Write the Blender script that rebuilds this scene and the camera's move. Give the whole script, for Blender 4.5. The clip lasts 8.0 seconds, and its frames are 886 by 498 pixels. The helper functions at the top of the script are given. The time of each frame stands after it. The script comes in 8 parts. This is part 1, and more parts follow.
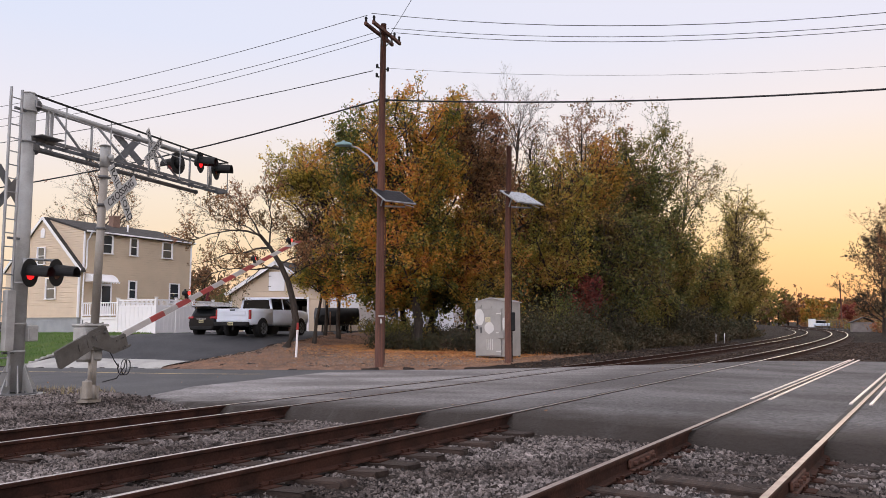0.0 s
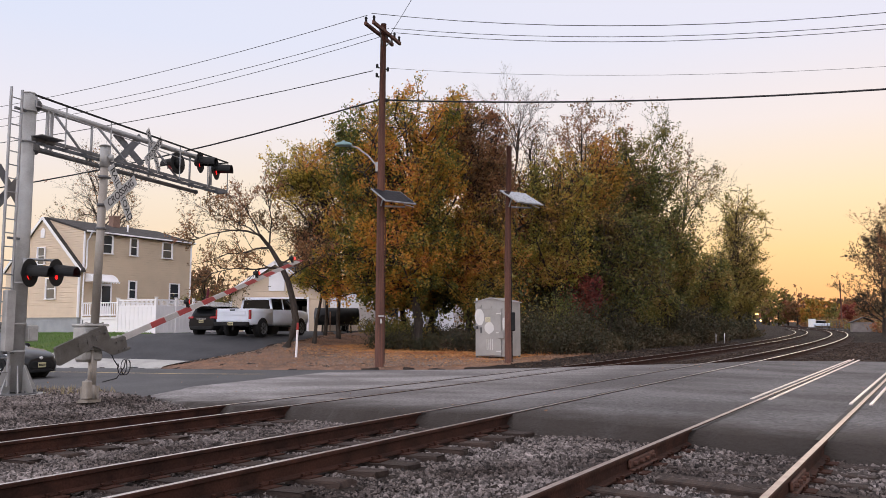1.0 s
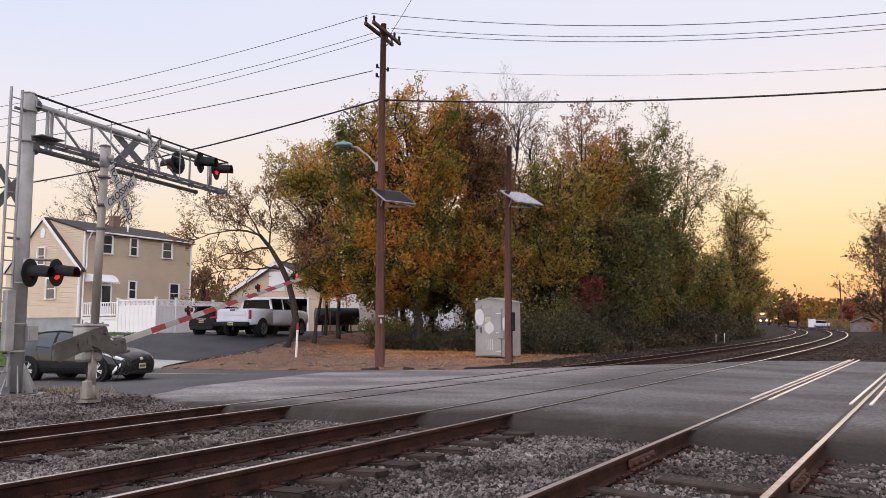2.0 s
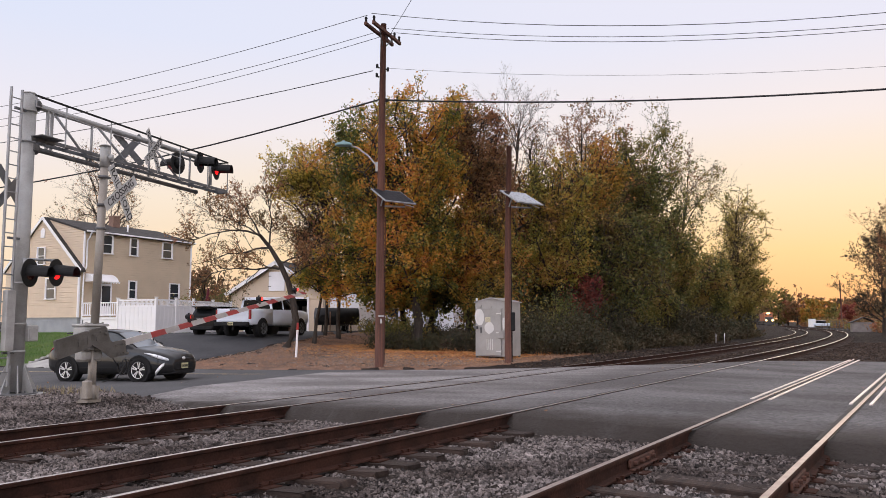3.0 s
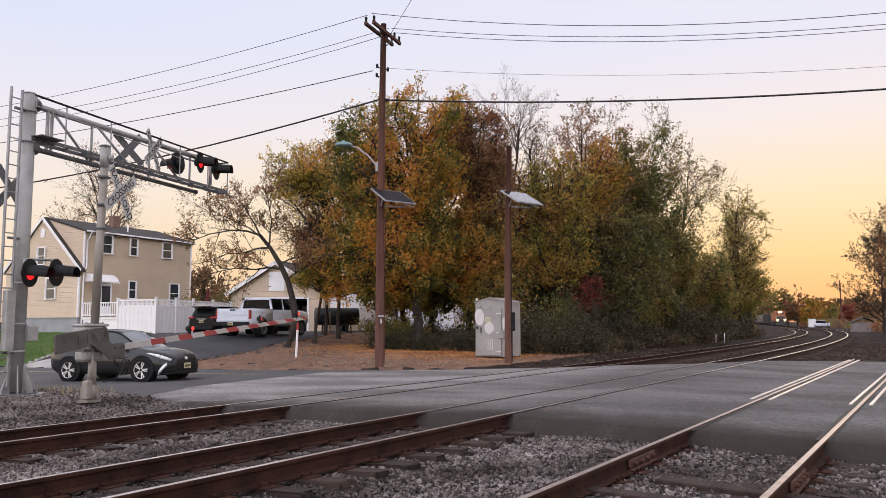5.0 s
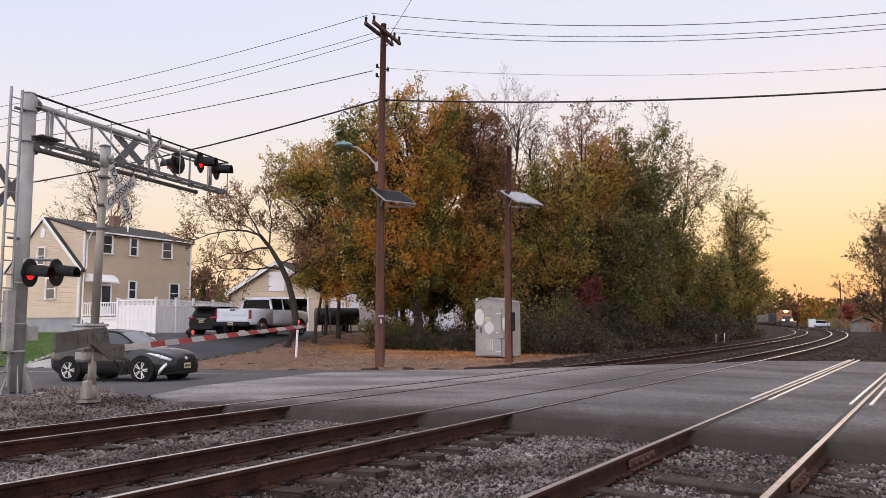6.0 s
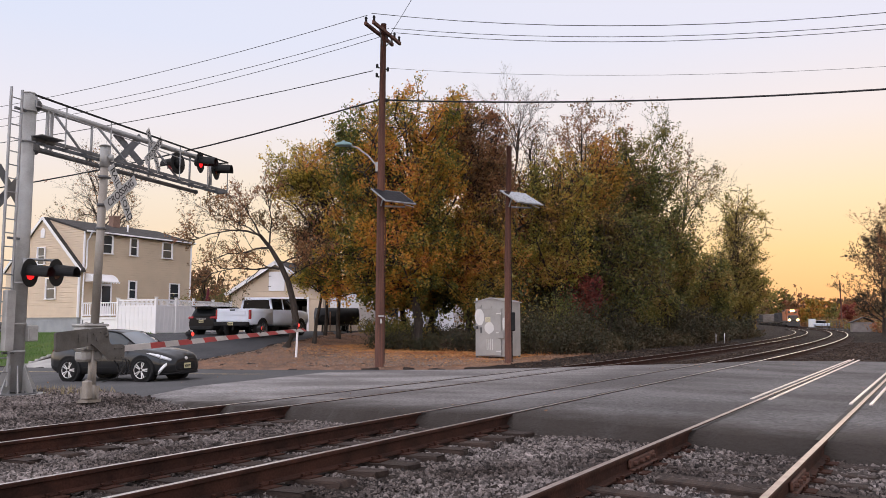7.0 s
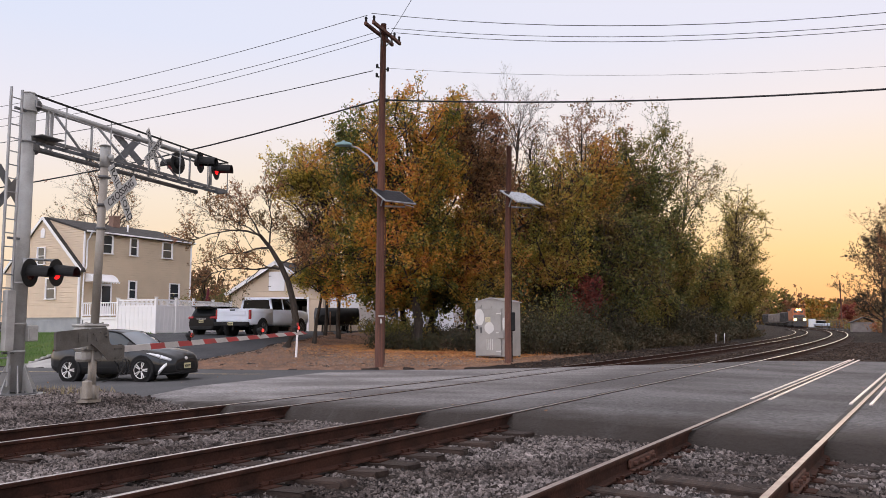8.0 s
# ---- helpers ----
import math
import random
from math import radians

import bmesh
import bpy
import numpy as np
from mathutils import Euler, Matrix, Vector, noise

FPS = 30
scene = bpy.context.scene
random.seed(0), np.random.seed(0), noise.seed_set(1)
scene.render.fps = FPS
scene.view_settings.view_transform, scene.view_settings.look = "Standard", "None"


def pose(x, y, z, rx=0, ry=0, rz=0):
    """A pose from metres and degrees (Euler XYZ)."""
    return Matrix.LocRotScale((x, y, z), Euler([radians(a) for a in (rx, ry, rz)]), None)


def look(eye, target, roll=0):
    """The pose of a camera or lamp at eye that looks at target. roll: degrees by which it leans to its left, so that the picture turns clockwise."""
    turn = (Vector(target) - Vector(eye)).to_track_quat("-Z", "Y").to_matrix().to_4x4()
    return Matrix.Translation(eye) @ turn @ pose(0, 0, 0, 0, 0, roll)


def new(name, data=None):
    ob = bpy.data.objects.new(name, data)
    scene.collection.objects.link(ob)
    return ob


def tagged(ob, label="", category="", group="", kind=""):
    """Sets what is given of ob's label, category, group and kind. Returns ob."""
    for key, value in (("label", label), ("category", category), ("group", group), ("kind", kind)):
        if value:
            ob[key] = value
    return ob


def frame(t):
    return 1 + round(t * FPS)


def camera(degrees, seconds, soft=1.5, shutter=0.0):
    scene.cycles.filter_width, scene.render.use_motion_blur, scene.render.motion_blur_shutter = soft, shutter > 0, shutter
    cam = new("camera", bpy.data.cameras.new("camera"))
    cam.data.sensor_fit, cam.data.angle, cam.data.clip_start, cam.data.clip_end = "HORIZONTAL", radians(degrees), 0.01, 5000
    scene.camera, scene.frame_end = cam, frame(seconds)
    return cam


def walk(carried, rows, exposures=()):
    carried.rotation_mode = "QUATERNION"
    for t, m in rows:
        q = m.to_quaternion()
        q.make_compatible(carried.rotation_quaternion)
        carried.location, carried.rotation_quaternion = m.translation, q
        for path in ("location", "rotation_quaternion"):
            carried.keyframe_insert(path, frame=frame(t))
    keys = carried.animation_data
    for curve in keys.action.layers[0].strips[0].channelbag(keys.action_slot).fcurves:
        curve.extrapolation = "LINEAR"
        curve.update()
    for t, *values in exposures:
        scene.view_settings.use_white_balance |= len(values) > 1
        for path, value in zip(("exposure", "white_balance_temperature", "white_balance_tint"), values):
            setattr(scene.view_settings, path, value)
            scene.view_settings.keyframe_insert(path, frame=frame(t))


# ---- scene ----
cam = camera(60.0, 8.0, 0.65)
HEAD = 33.1  # heading of the lens from the tracks' direction, which is +x
EYE = (0.0, 0.0, 1.29)
PITCH = 5.43
AIM = (EYE[0] + math.cos(radians(HEAD)) * math.cos(radians(PITCH)), EYE[1] + math.sin(radians(HEAD)) * math.cos(radians(PITCH)), EYE[2] + math.sin(radians(PITCH)))
walk(cam, [(0.0, look(EYE, AIM, 0.0)), (8.0, look(EYE, AIM, 0.0))])

# ---------------------------------------------------------------- sky and light
SUN_AZ = 2.0  # degrees from +x towards +y: where the sun has gone down
world = bpy.data.worlds.new("dusk_sky")
scene.world = world
world.use_nodes = True
wn, wl = world.node_tree.nodes, world.node_tree.links
wn.clear()


def ramp_node(nodes, stops):
    r = nodes.new("ShaderNodeValToRGB")
    e = r.color_ramp.elements
    e[0].position, e[0].color = stops[0][0], (*stops[0][1], 1)
    e[1].position, e[1].color = stops[-1][0], (*stops[-1][1], 1)
    for p, c in stops[1:-1]:
        k = e.new(p)
        k.color = (*c, 1)
    return r


def build_world():
    tc = wn.new("ShaderNodeTexCoord")
    sep = wn.new("ShaderNodeSeparateXYZ")
    wl.new(tc.outputs["Generated"], sep.inputs[0])
    # dusk glow towards the sunset
    warm = ramp_node(wn, [(0.0, (0.84, 0.46, 0.24)), (0.03, (0.90, 0.53, 0.25)), (0.085, (0.97, 0.68, 0.34)), (0.15, (0.98, 0.79, 0.52)), (0.24, (0.93, 0.83, 0.80)), (0.34, (0.83, 0.82, 0.93)), (0.6, (0.86, 0.82, 0.92)), (1.0, (0.94, 0.89, 0.95))])
    cool = ramp_node(wn, [(0.0, (0.95, 0.72, 0.52)), (0.06, (0.97, 0.78, 0.60)), (0.15, (0.95, 0.83, 0.76)), (0.24, (0.86, 0.83, 0.92)), (0.34, (0.74, 0.79, 0.96)), (0.45, (0.68, 0.76, 0.97)), (0.7, (0.92, 0.85, 0.89)), (1.0, (0.94, 0.89, 0.95))])
    wl.new(sep.outputs["Z"], warm.inputs[0])
    wl.new(sep.outputs["Z"], cool.inputs[0])
    dot = wn.new("ShaderNodeVectorMath")
    dot.operation = "DOT_PRODUCT"
    dot.inputs[1].default_value = (math.cos(radians(SUN_AZ)), math.sin(radians(SUN_AZ)), 0.0)
    wl.new(tc.outputs["Generated"], dot.inputs[0])
    fac = wn.new("ShaderNodeMapRange")
    fac.inputs["From Min"].default_value, fac.inputs["From Max"].default_value = 0.35, 1.0
    wl.new(dot.outputs["Value"], fac.inputs[0])
    mix = wn.new("ShaderNodeMix")
    mix.data_type = "RGBA"
    wl.new(fac.outputs[0], mix.inputs[0])
    wl.new(cool.outputs[0], mix.inputs[6])
    wl.new(warm.outputs[0], mix.inputs[7])
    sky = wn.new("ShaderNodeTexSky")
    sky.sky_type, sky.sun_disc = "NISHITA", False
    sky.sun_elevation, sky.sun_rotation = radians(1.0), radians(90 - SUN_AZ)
    bg1, bg2 = wn.new("ShaderNodeBackground"), wn.new("ShaderNodeBackground")
    wl.new(mix.outputs[2], bg1.inputs[0])
    # the sky opposite the sunset is the brighter half
    back = wn.new("ShaderNodeMapRange")
    back.interpolation_type = "SMOOTHSTEP"
    back.inputs["From Min"].default_value, back.inputs["From Max"].default_value = 0.35, -0.9
    back.inputs["To Min"].default_value, back.inputs["To Max"].default_value = 0.99, 2.3
    wl.new(dot.outputs["Value"], back.inputs[0])
    wl.new(back.outputs[0], bg1.inputs[1])
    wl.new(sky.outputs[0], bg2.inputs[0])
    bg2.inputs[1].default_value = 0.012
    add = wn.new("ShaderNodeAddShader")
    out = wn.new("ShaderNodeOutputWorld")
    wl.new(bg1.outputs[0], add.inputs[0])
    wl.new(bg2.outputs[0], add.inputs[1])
    wl.new(add.outputs[0], out.inputs[0])


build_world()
sun = new("sun", bpy.data.lights.new("sun", "SUN"))
sun.data.energy, sun.data.angle, sun.data.color = 0.3, radians(25), (1.0, 0.8, 0.62)
sun.matrix_world = look((0, 0, 0), (-math.cos(radians(SUN_AZ)), -math.sin(radians(SUN_AZ)), -0.12))

# ---------------------------------------------------------------- materials


def mat(name, c1, c2=None, scale=3.0, rough=0.8, metal=0.0, bump=0.15, bscale=60.0, grain=0.25, rnd=0.0, island=0.0, stretch=(1, 1, 1), spec=0.4, dist=0.01, coat=0.0, lo=0.35, hi=0.65):
    m = bpy.data.materials.new(name)
    m.use_nodes = True
    n, l = m.node_tree.nodes, m.node_tree.links
    b = n["Principled BSDF"]
    c2 = c2 or tuple(v * 0.75 for v in c1)
    tc = n.new("ShaderNodeTexCoord")
    mp = n.new("ShaderNodeMapping")
    mp.inputs["Scale"].default_value = stretch
    l.new(tc.outputs["Object"], mp.inputs[0])
    n1, n2 = n.new("ShaderNodeTexNoise"), n.new("ShaderNodeTexNoise")
    n1.inputs["Scale"].default_value, n1.inputs["Detail"].default_value = scale, 6
    n2.inputs["Scale"].default_value, n2.inputs["Detail"].default_value = bscale, 5
    l.new(mp.outputs[0], n1.inputs["Vector"])
    l.new(mp.outputs[0], n2.inputs["Vector"])
    mr = n.new("ShaderNodeMapRange")
    mr.inputs["From Min"].default_value, mr.inputs["From Max"].default_value = lo, hi
    l.new(n1.outputs["Fac"], mr.inputs[0])
    mx = n.new("ShaderNodeMix")
    mx.data_type = "RGBA"
    mx.inputs[6].default_value, mx.inputs[7].default_value = (*c1, 1), (*c2, 1)
    l.new(mr.outputs[0], mx.inputs[0])
    g = n.new("ShaderNodeMapRange")
    g.inputs["From Min"].default_value, g.inputs["From Max"].default_value = 0.25, 0.75
    g.inputs["To Min"].default_value, g.inputs["To Max"].default_value = 1 - grain, 1 + grain
    l.new(n2.outputs["Fac"], g.inputs[0])
    val = g.outputs[0]
    for amount, node, sock in ((rnd, "ShaderNodeObjectInfo", "Random"), (island, "ShaderNodeNewGeometry", "Random Per Island")):
        if amount:
            oi = n.new(node)
            r = n.new("ShaderNodeMapRange")
            r.inputs["To Min"].default_value, r.inputs["To Max"].default_value = 1 - amount, 1 + amount
            l.new(oi.outputs[sock], r.inputs[0])
            mu = n.new("ShaderNodeMath")
            mu.operation = "MULTIPLY"
            l.new(val, mu.inputs[0])
            l.new(r.outputs[0], mu.inputs[1])
            val = mu.outputs[0]
    vm = n.new("ShaderNodeVectorMath")
    vm.operation = "SCALE"
    l.new(mx.outputs[2], vm.inputs[0])
    l.new(val, vm.inputs["Scale"])
    l.new(vm.outputs[0], b.inputs["Base Color"])
    b.inputs["Roughness"].default_value, b.inputs["Metallic"].default_value = rough, metal
    b.inputs["Specular IOR Level"].default_value = spec
    b.inputs["Coat Weight"].default_value = coat
    if bump:
        bp = n.new("ShaderNodeBump")
        bp.inputs["Strength"].default_value, bp.inputs["Distance"].default_value = bump, dist
        l.new(n2.outputs["Fac"], bp.inputs["Height"])
        l.new(bp.outputs[0], b.inputs["Normal"])
    return m


def glow(name, color, strength):
    m = bpy.data.materials.new(name)
    m.use_nodes = True
    b = m.node_tree.nodes["Principled BSDF"]
    b.inputs["Base Color"].default_value = (*[min(1, c * 0.5) for c in color], 1)
    b.inputs["Emission Color"].default_value = (*color, 1)
    b.inputs["Emission Strength"].default_value = strength
    b.inputs["Roughness"].default_value = 0.3
    return m


def leafy(name, colors, trans=0.45):
    m = bpy.data.materials.new(name)
    m.use_nodes = True
    n, l = m.node_tree.nodes, m.node_tree.links
    n.clear()
    geo = n.new("ShaderNodeNewGeometry")
    k = len(colors)
    r = ramp_node(n, [(i / (k - 1), c) for i, c in enumerate(colors)])
    tc = n.new("ShaderNodeTexCoord")
    nz = n.new("ShaderNodeTexNoise")
    nz.inputs["Scale"].default_value = 0.45
    nz.inputs["Detail"].default_value = 3
    l.new(tc.outputs["Object"], nz.inputs["Vector"])
    # neighbouring leaves share a hue: half from the patch, half from the leaf itself
    a = n.new("ShaderNodeMath")
    a.operation = "MULTIPLY_ADD"
    a.inputs[1].default_value, a.inputs[2].default_value = 2.2, -0.85
    l.new(nz.outputs["Fac"], a.inputs[0])
    b = n.new("ShaderNodeMath")
    b.operation = "MULTIPLY_ADD"
    b.inputs[1].default_value = 0.5
    l.new(geo.outputs["Random Per Island"], b.inputs[0])
    l.new(a.outputs[0], b.inputs[2])
    l.new(b.outputs[0], r.inputs[0])
    d, t, gl, mx, mx2, o = (n.new(s) for s in ("ShaderNodeBsdfDiffuse", "ShaderNodeBsdfTranslucent", "ShaderNodeBsdfGlossy", "ShaderNodeMixShader", "ShaderNodeMixShader", "ShaderNodeOutputMaterial"))
    l.new(r.outputs[0], d.inputs[0])
    l.new(r.outputs[0], t.inputs[0])
    gl.inputs["Roughness"].default_value = 0.55
    mx.inputs[0].default_value, mx2.inputs[0].default_value = trans, 0.04
    l.new(d.outputs[0], mx.inputs[1])
    l.new(t.outputs[0], mx.inputs[2])
    l.new(mx.outputs[0], mx2.inputs[1])
    l.new(gl.outputs[0], mx2.inputs[2])
    l.new(mx2.outputs[0], o.inputs[0])
    return m


def glass(name, color=(0.02, 0.025, 0.03), rough=0.05):
    m = bpy.data.materials.new(name)
    m.use_nodes = True
    b = m.node_tree.nodes["Principled BSDF"]
    b.inputs["Base Color"].default_value = (*color, 1)
    b.inputs["Roughness"].default_value = rough
    b.inputs["Specular IOR Level"].default_value = 0.6
    return m


M = {
    # base darkened past the gravel's brown, standing in for shade between the stones
    "gravel": mat("gravel_ground", (0.045, 0.036, 0.031), (0.020, 0.015, 0.013), 1.2, 0.95, bump=1.0, bscale=22, grain=0.65, dist=0.06, spec=0.1),
    "ballast": mat("ballast_stone", (0.205, 0.176, 0.166), (0.064, 0.050, 0.045), 0.7, 0.85, bump=0.6, bscale=90, grain=0.5, island=0.8, spec=0.2),
    "asphalt": mat("asphalt", (0.066, 0.065, 0.069), (0.092, 0.09, 0.094), 0.5, 0.85, bump=0.5, bscale=90, grain=0.3, dist=0.006),
    "crossing": mat("worn_asphalt", (0.208, 0.196, 0.196), (0.112, 0.103, 0.102), 0.55, 0.8, bump=1.0, bscale=36, grain=0.7, dist=0.02, stretch=(1.0, 0.45, 1), lo=0.4, hi=0.6, spec=0.3),
    "drive": mat("driveway_asphalt", (0.035, 0.035, 0.04), (0.055, 0.055, 0.06), 0.6, 0.85, bump=0.4, bscale=90, grain=0.25),
    "concrete": mat("concrete", (0.42, 0.41, 0.39), (0.33, 0.32, 0.31), 1.5, 0.9, bump=0.3, bscale=40, grain=0.15),
    "lawn": mat("lawn_grass", (0.055, 0.11, 0.02), (0.09, 0.13, 0.03), 1.4, 0.95, bump=1.0, bscale=35, grain=0.6, dist=0.05),
    "leaf_litter": mat("leaf_litter", (0.25, 0.14, 0.092), (0.15, 0.092, 0.065), 1.1, 0.95, bump=1.0, bscale=22, grain=0.6, dist=0.05),
    "rail_web": mat("rusty_rail", (0.024, 0.0115, 0.0085), (0.052, 0.022, 0.015), 4, 0.85, 0.0, bump=0.3, bscale=50, grain=0.35, spec=0.15),
    "rail_top": mat("polished_rail_head", (0.80, 0.75, 0.73), (0.62, 0.56, 0.53), 6, 0.3, 0.9, bump=0.05, bscale=80, grain=0.15),
    "rail_dull": mat("dull_rail_head", (0.46, 0.38, 0.35), (0.32, 0.25, 0.22), 6, 0.4, 0.65, bump=0.08, bscale=80, grain=0.2),
    "tie": mat("weathered_timber_tie", (0.050, 0.032, 0.025), (0.024, 0.015, 0.012), 3, 0.9, bump=0.7, bscale=30, grain=0.4, stretch=(6, 0.7, 4), rnd=0.25),
    "pole": mat("brown_timber_pole", (0.13, 0.054, 0.037), (0.072, 0.034, 0.026), 2, 0.9, bump=0.6, bscale=22, grain=0.35, stretch=(7, 7, 0.35)),
    "galv": mat("galvanised_steel", (0.36, 0.36, 0.37), (0.26, 0.26, 0.27), 3, 0.5, 0.35, bump=0.08, bscale=50, grain=0.12),
    "galv_dark": mat("weathered_steel", (0.15, 0.15, 0.155), (0.09, 0.09, 0.095), 4, 0.6, 0.3, bump=0.1, bscale=50, grain=0.2),
    "black": mat("black_painted_metal", (0.012, 0.012, 0.013), (0.02, 0.02, 0.021), 5, 0.6, spec=0.2, bump=0.1, bscale=60, grain=0.2),
    "white": mat("white_paint", (0.78, 0.78, 0.78), (0.70, 0.70, 0.71), 3, 0.45, bump=0.05, bscale=60, grain=0.05),
    "vinyl": mat("white_vinyl", (0.88, 0.86, 0.88), (0.83, 0.81, 0.83), 1.5, 0.4, bump=0.03, bscale=60, grain=0.04),
    "red": mat("red_reflective_sheet", (0.42, 0.035, 0.03), (0.32, 0.03, 0.028), 4, 0.4, bump=0.05, bscale=60, grain=0.1),
    "wire": mat("black_cable", (0.02, 0.02, 0.022), None, 4, 0.6, bump=0, grain=0.1),
    "bark": mat("bark", (0.036, 0.027, 0.022), (0.064, 0.05, 0.041), 4, 0.95, bump=0.9, bscale=25, grain=0.4, stretch=(3, 3, 0.6), dist=0.03),
    "yellow_line": mat("yellow_road_paint", (0.62, 0.46, 0.20), (0.46, 0.36, 0.18), 3, 0.7, bump=0.2, bscale=80, grain=0.3),
}


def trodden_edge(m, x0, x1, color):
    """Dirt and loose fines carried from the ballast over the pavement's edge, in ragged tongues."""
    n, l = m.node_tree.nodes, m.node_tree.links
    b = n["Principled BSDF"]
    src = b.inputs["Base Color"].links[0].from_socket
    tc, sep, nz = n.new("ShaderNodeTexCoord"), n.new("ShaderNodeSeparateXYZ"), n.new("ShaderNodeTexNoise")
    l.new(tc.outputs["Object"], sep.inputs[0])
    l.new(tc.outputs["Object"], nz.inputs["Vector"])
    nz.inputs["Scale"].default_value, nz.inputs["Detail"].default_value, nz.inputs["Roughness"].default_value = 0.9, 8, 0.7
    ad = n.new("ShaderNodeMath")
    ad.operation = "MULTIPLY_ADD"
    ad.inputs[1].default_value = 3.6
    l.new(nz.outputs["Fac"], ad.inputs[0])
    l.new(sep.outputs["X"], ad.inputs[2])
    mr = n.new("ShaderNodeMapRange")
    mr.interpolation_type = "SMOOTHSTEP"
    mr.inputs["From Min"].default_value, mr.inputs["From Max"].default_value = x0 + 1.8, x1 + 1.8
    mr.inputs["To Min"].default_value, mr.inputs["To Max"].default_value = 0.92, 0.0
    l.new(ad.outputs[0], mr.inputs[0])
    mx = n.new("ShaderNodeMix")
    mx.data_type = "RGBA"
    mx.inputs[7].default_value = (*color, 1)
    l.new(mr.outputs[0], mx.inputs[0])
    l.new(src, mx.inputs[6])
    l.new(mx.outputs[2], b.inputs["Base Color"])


def asphalt_ages_and_sheen(m):
    """Darker to paler paving across the tracks, with ragged joins: older and newer asphalt, and painted-in sky sheen.
    """
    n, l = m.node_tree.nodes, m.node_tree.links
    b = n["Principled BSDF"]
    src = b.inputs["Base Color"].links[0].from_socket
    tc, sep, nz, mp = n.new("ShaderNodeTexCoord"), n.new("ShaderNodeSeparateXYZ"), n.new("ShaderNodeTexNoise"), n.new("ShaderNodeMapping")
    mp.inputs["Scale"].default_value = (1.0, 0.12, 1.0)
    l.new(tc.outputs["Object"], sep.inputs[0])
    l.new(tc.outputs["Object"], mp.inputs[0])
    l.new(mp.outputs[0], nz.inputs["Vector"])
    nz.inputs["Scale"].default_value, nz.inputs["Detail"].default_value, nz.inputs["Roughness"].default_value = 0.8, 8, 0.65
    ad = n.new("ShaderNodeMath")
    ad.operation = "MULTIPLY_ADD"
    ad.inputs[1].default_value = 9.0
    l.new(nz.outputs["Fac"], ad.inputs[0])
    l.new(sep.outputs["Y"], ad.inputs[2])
    # paler tones also hold the sky's glancing reflection as colour
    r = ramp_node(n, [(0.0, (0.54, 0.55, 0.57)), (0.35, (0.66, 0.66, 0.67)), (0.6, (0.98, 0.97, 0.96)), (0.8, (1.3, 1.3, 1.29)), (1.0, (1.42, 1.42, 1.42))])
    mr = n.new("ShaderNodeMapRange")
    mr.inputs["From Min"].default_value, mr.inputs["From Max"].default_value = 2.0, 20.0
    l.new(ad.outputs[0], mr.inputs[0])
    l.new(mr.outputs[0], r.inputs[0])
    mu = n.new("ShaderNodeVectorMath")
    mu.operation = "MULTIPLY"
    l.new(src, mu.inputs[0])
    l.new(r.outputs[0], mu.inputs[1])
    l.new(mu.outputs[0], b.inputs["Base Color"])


asphalt_ages_and_sheen(M["crossing"])
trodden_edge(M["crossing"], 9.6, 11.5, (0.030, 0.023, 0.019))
M["strip_steel"] = mat("pale_worn_steel", (0.72, 0.66, 0.63), (0.58, 0.51, 0.48), 5, 0.4, 0.6, bump=0.05, bscale=60, grain=0.12)
M["joint"] = mat("rusted_joint_steel", (0.10, 0.042, 0.028), (0.06, 0.03, 0.022), 8, 0.85, 0.1, bump=0.3, bscale=60, grain=0.3)
M["pale_stone"] = mat("pale_bank_gravel", (0.29, 0.235, 0.205), (0.17, 0.135, 0.115), 0.9, 0.9, bump=0.3, bscale=60, grain=0.2, island=0.4)
M["gate_leaf"] = leafy("autumn_leaves_mixed", [(0.08, 0.10, 0.022), (0.19, 0.17, 0.032), (0.36, 0.25, 0.04), (0.52, 0.28, 0.042), (0.54, 0.21, 0.04), (0.30, 0.11, 0.04)])
M["leaf_orange"] = leafy("autumn_leaves_orange", [(0.08, 0.10, 0.02), (0.11, 0.135, 0.025), (0.19, 0.185, 0.03), (0.40, 0.28, 0.036), (0.64, 0.32, 0.036), (0.66, 0.245, 0.034), (0.38, 0.14, 0.045)])
M["leaf_yellow"] = leafy("autumn_leaves_yellow", [(0.193, 0.198, 0.032), (0.420, 0.330, 0.048), (0.630, 0.412, 0.056), (0.490, 0.264, 0.048)])
M["leaf_green"] = leafy("late_green_leaves", [(0.07, 0.083, 0.024), (0.14, 0.142, 0.034), (0.25, 0.215, 0.046), (0.38, 0.25, 0.058), (0.25, 0.13, 0.045)])
M["leaf_brown"] = leafy("brown_leaves", [(0.11, 0.085, 0.038), (0.21, 0.13, 0.056), (0.36, 0.165, 0.066), (0.30, 0.10, 0.056)])
M["leaf_red"] = leafy("dark_red_leaves", [(0.158, 0.033, 0.029), (0.280, 0.058, 0.040), (0.350, 0.116, 0.048)])
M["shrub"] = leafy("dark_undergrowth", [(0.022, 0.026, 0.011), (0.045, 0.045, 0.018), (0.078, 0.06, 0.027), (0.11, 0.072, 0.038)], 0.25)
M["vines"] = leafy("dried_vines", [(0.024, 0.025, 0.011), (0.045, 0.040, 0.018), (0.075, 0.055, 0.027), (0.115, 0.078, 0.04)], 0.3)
M["leaf_far"] = leafy("far_autumn_leaves", [(0.088, 0.091, 0.048), (0.175, 0.124, 0.056), (0.280, 0.140, 0.072), (0.123, 0.107, 0.056)])

# ---------------------------------------------------------------- mesh helpers


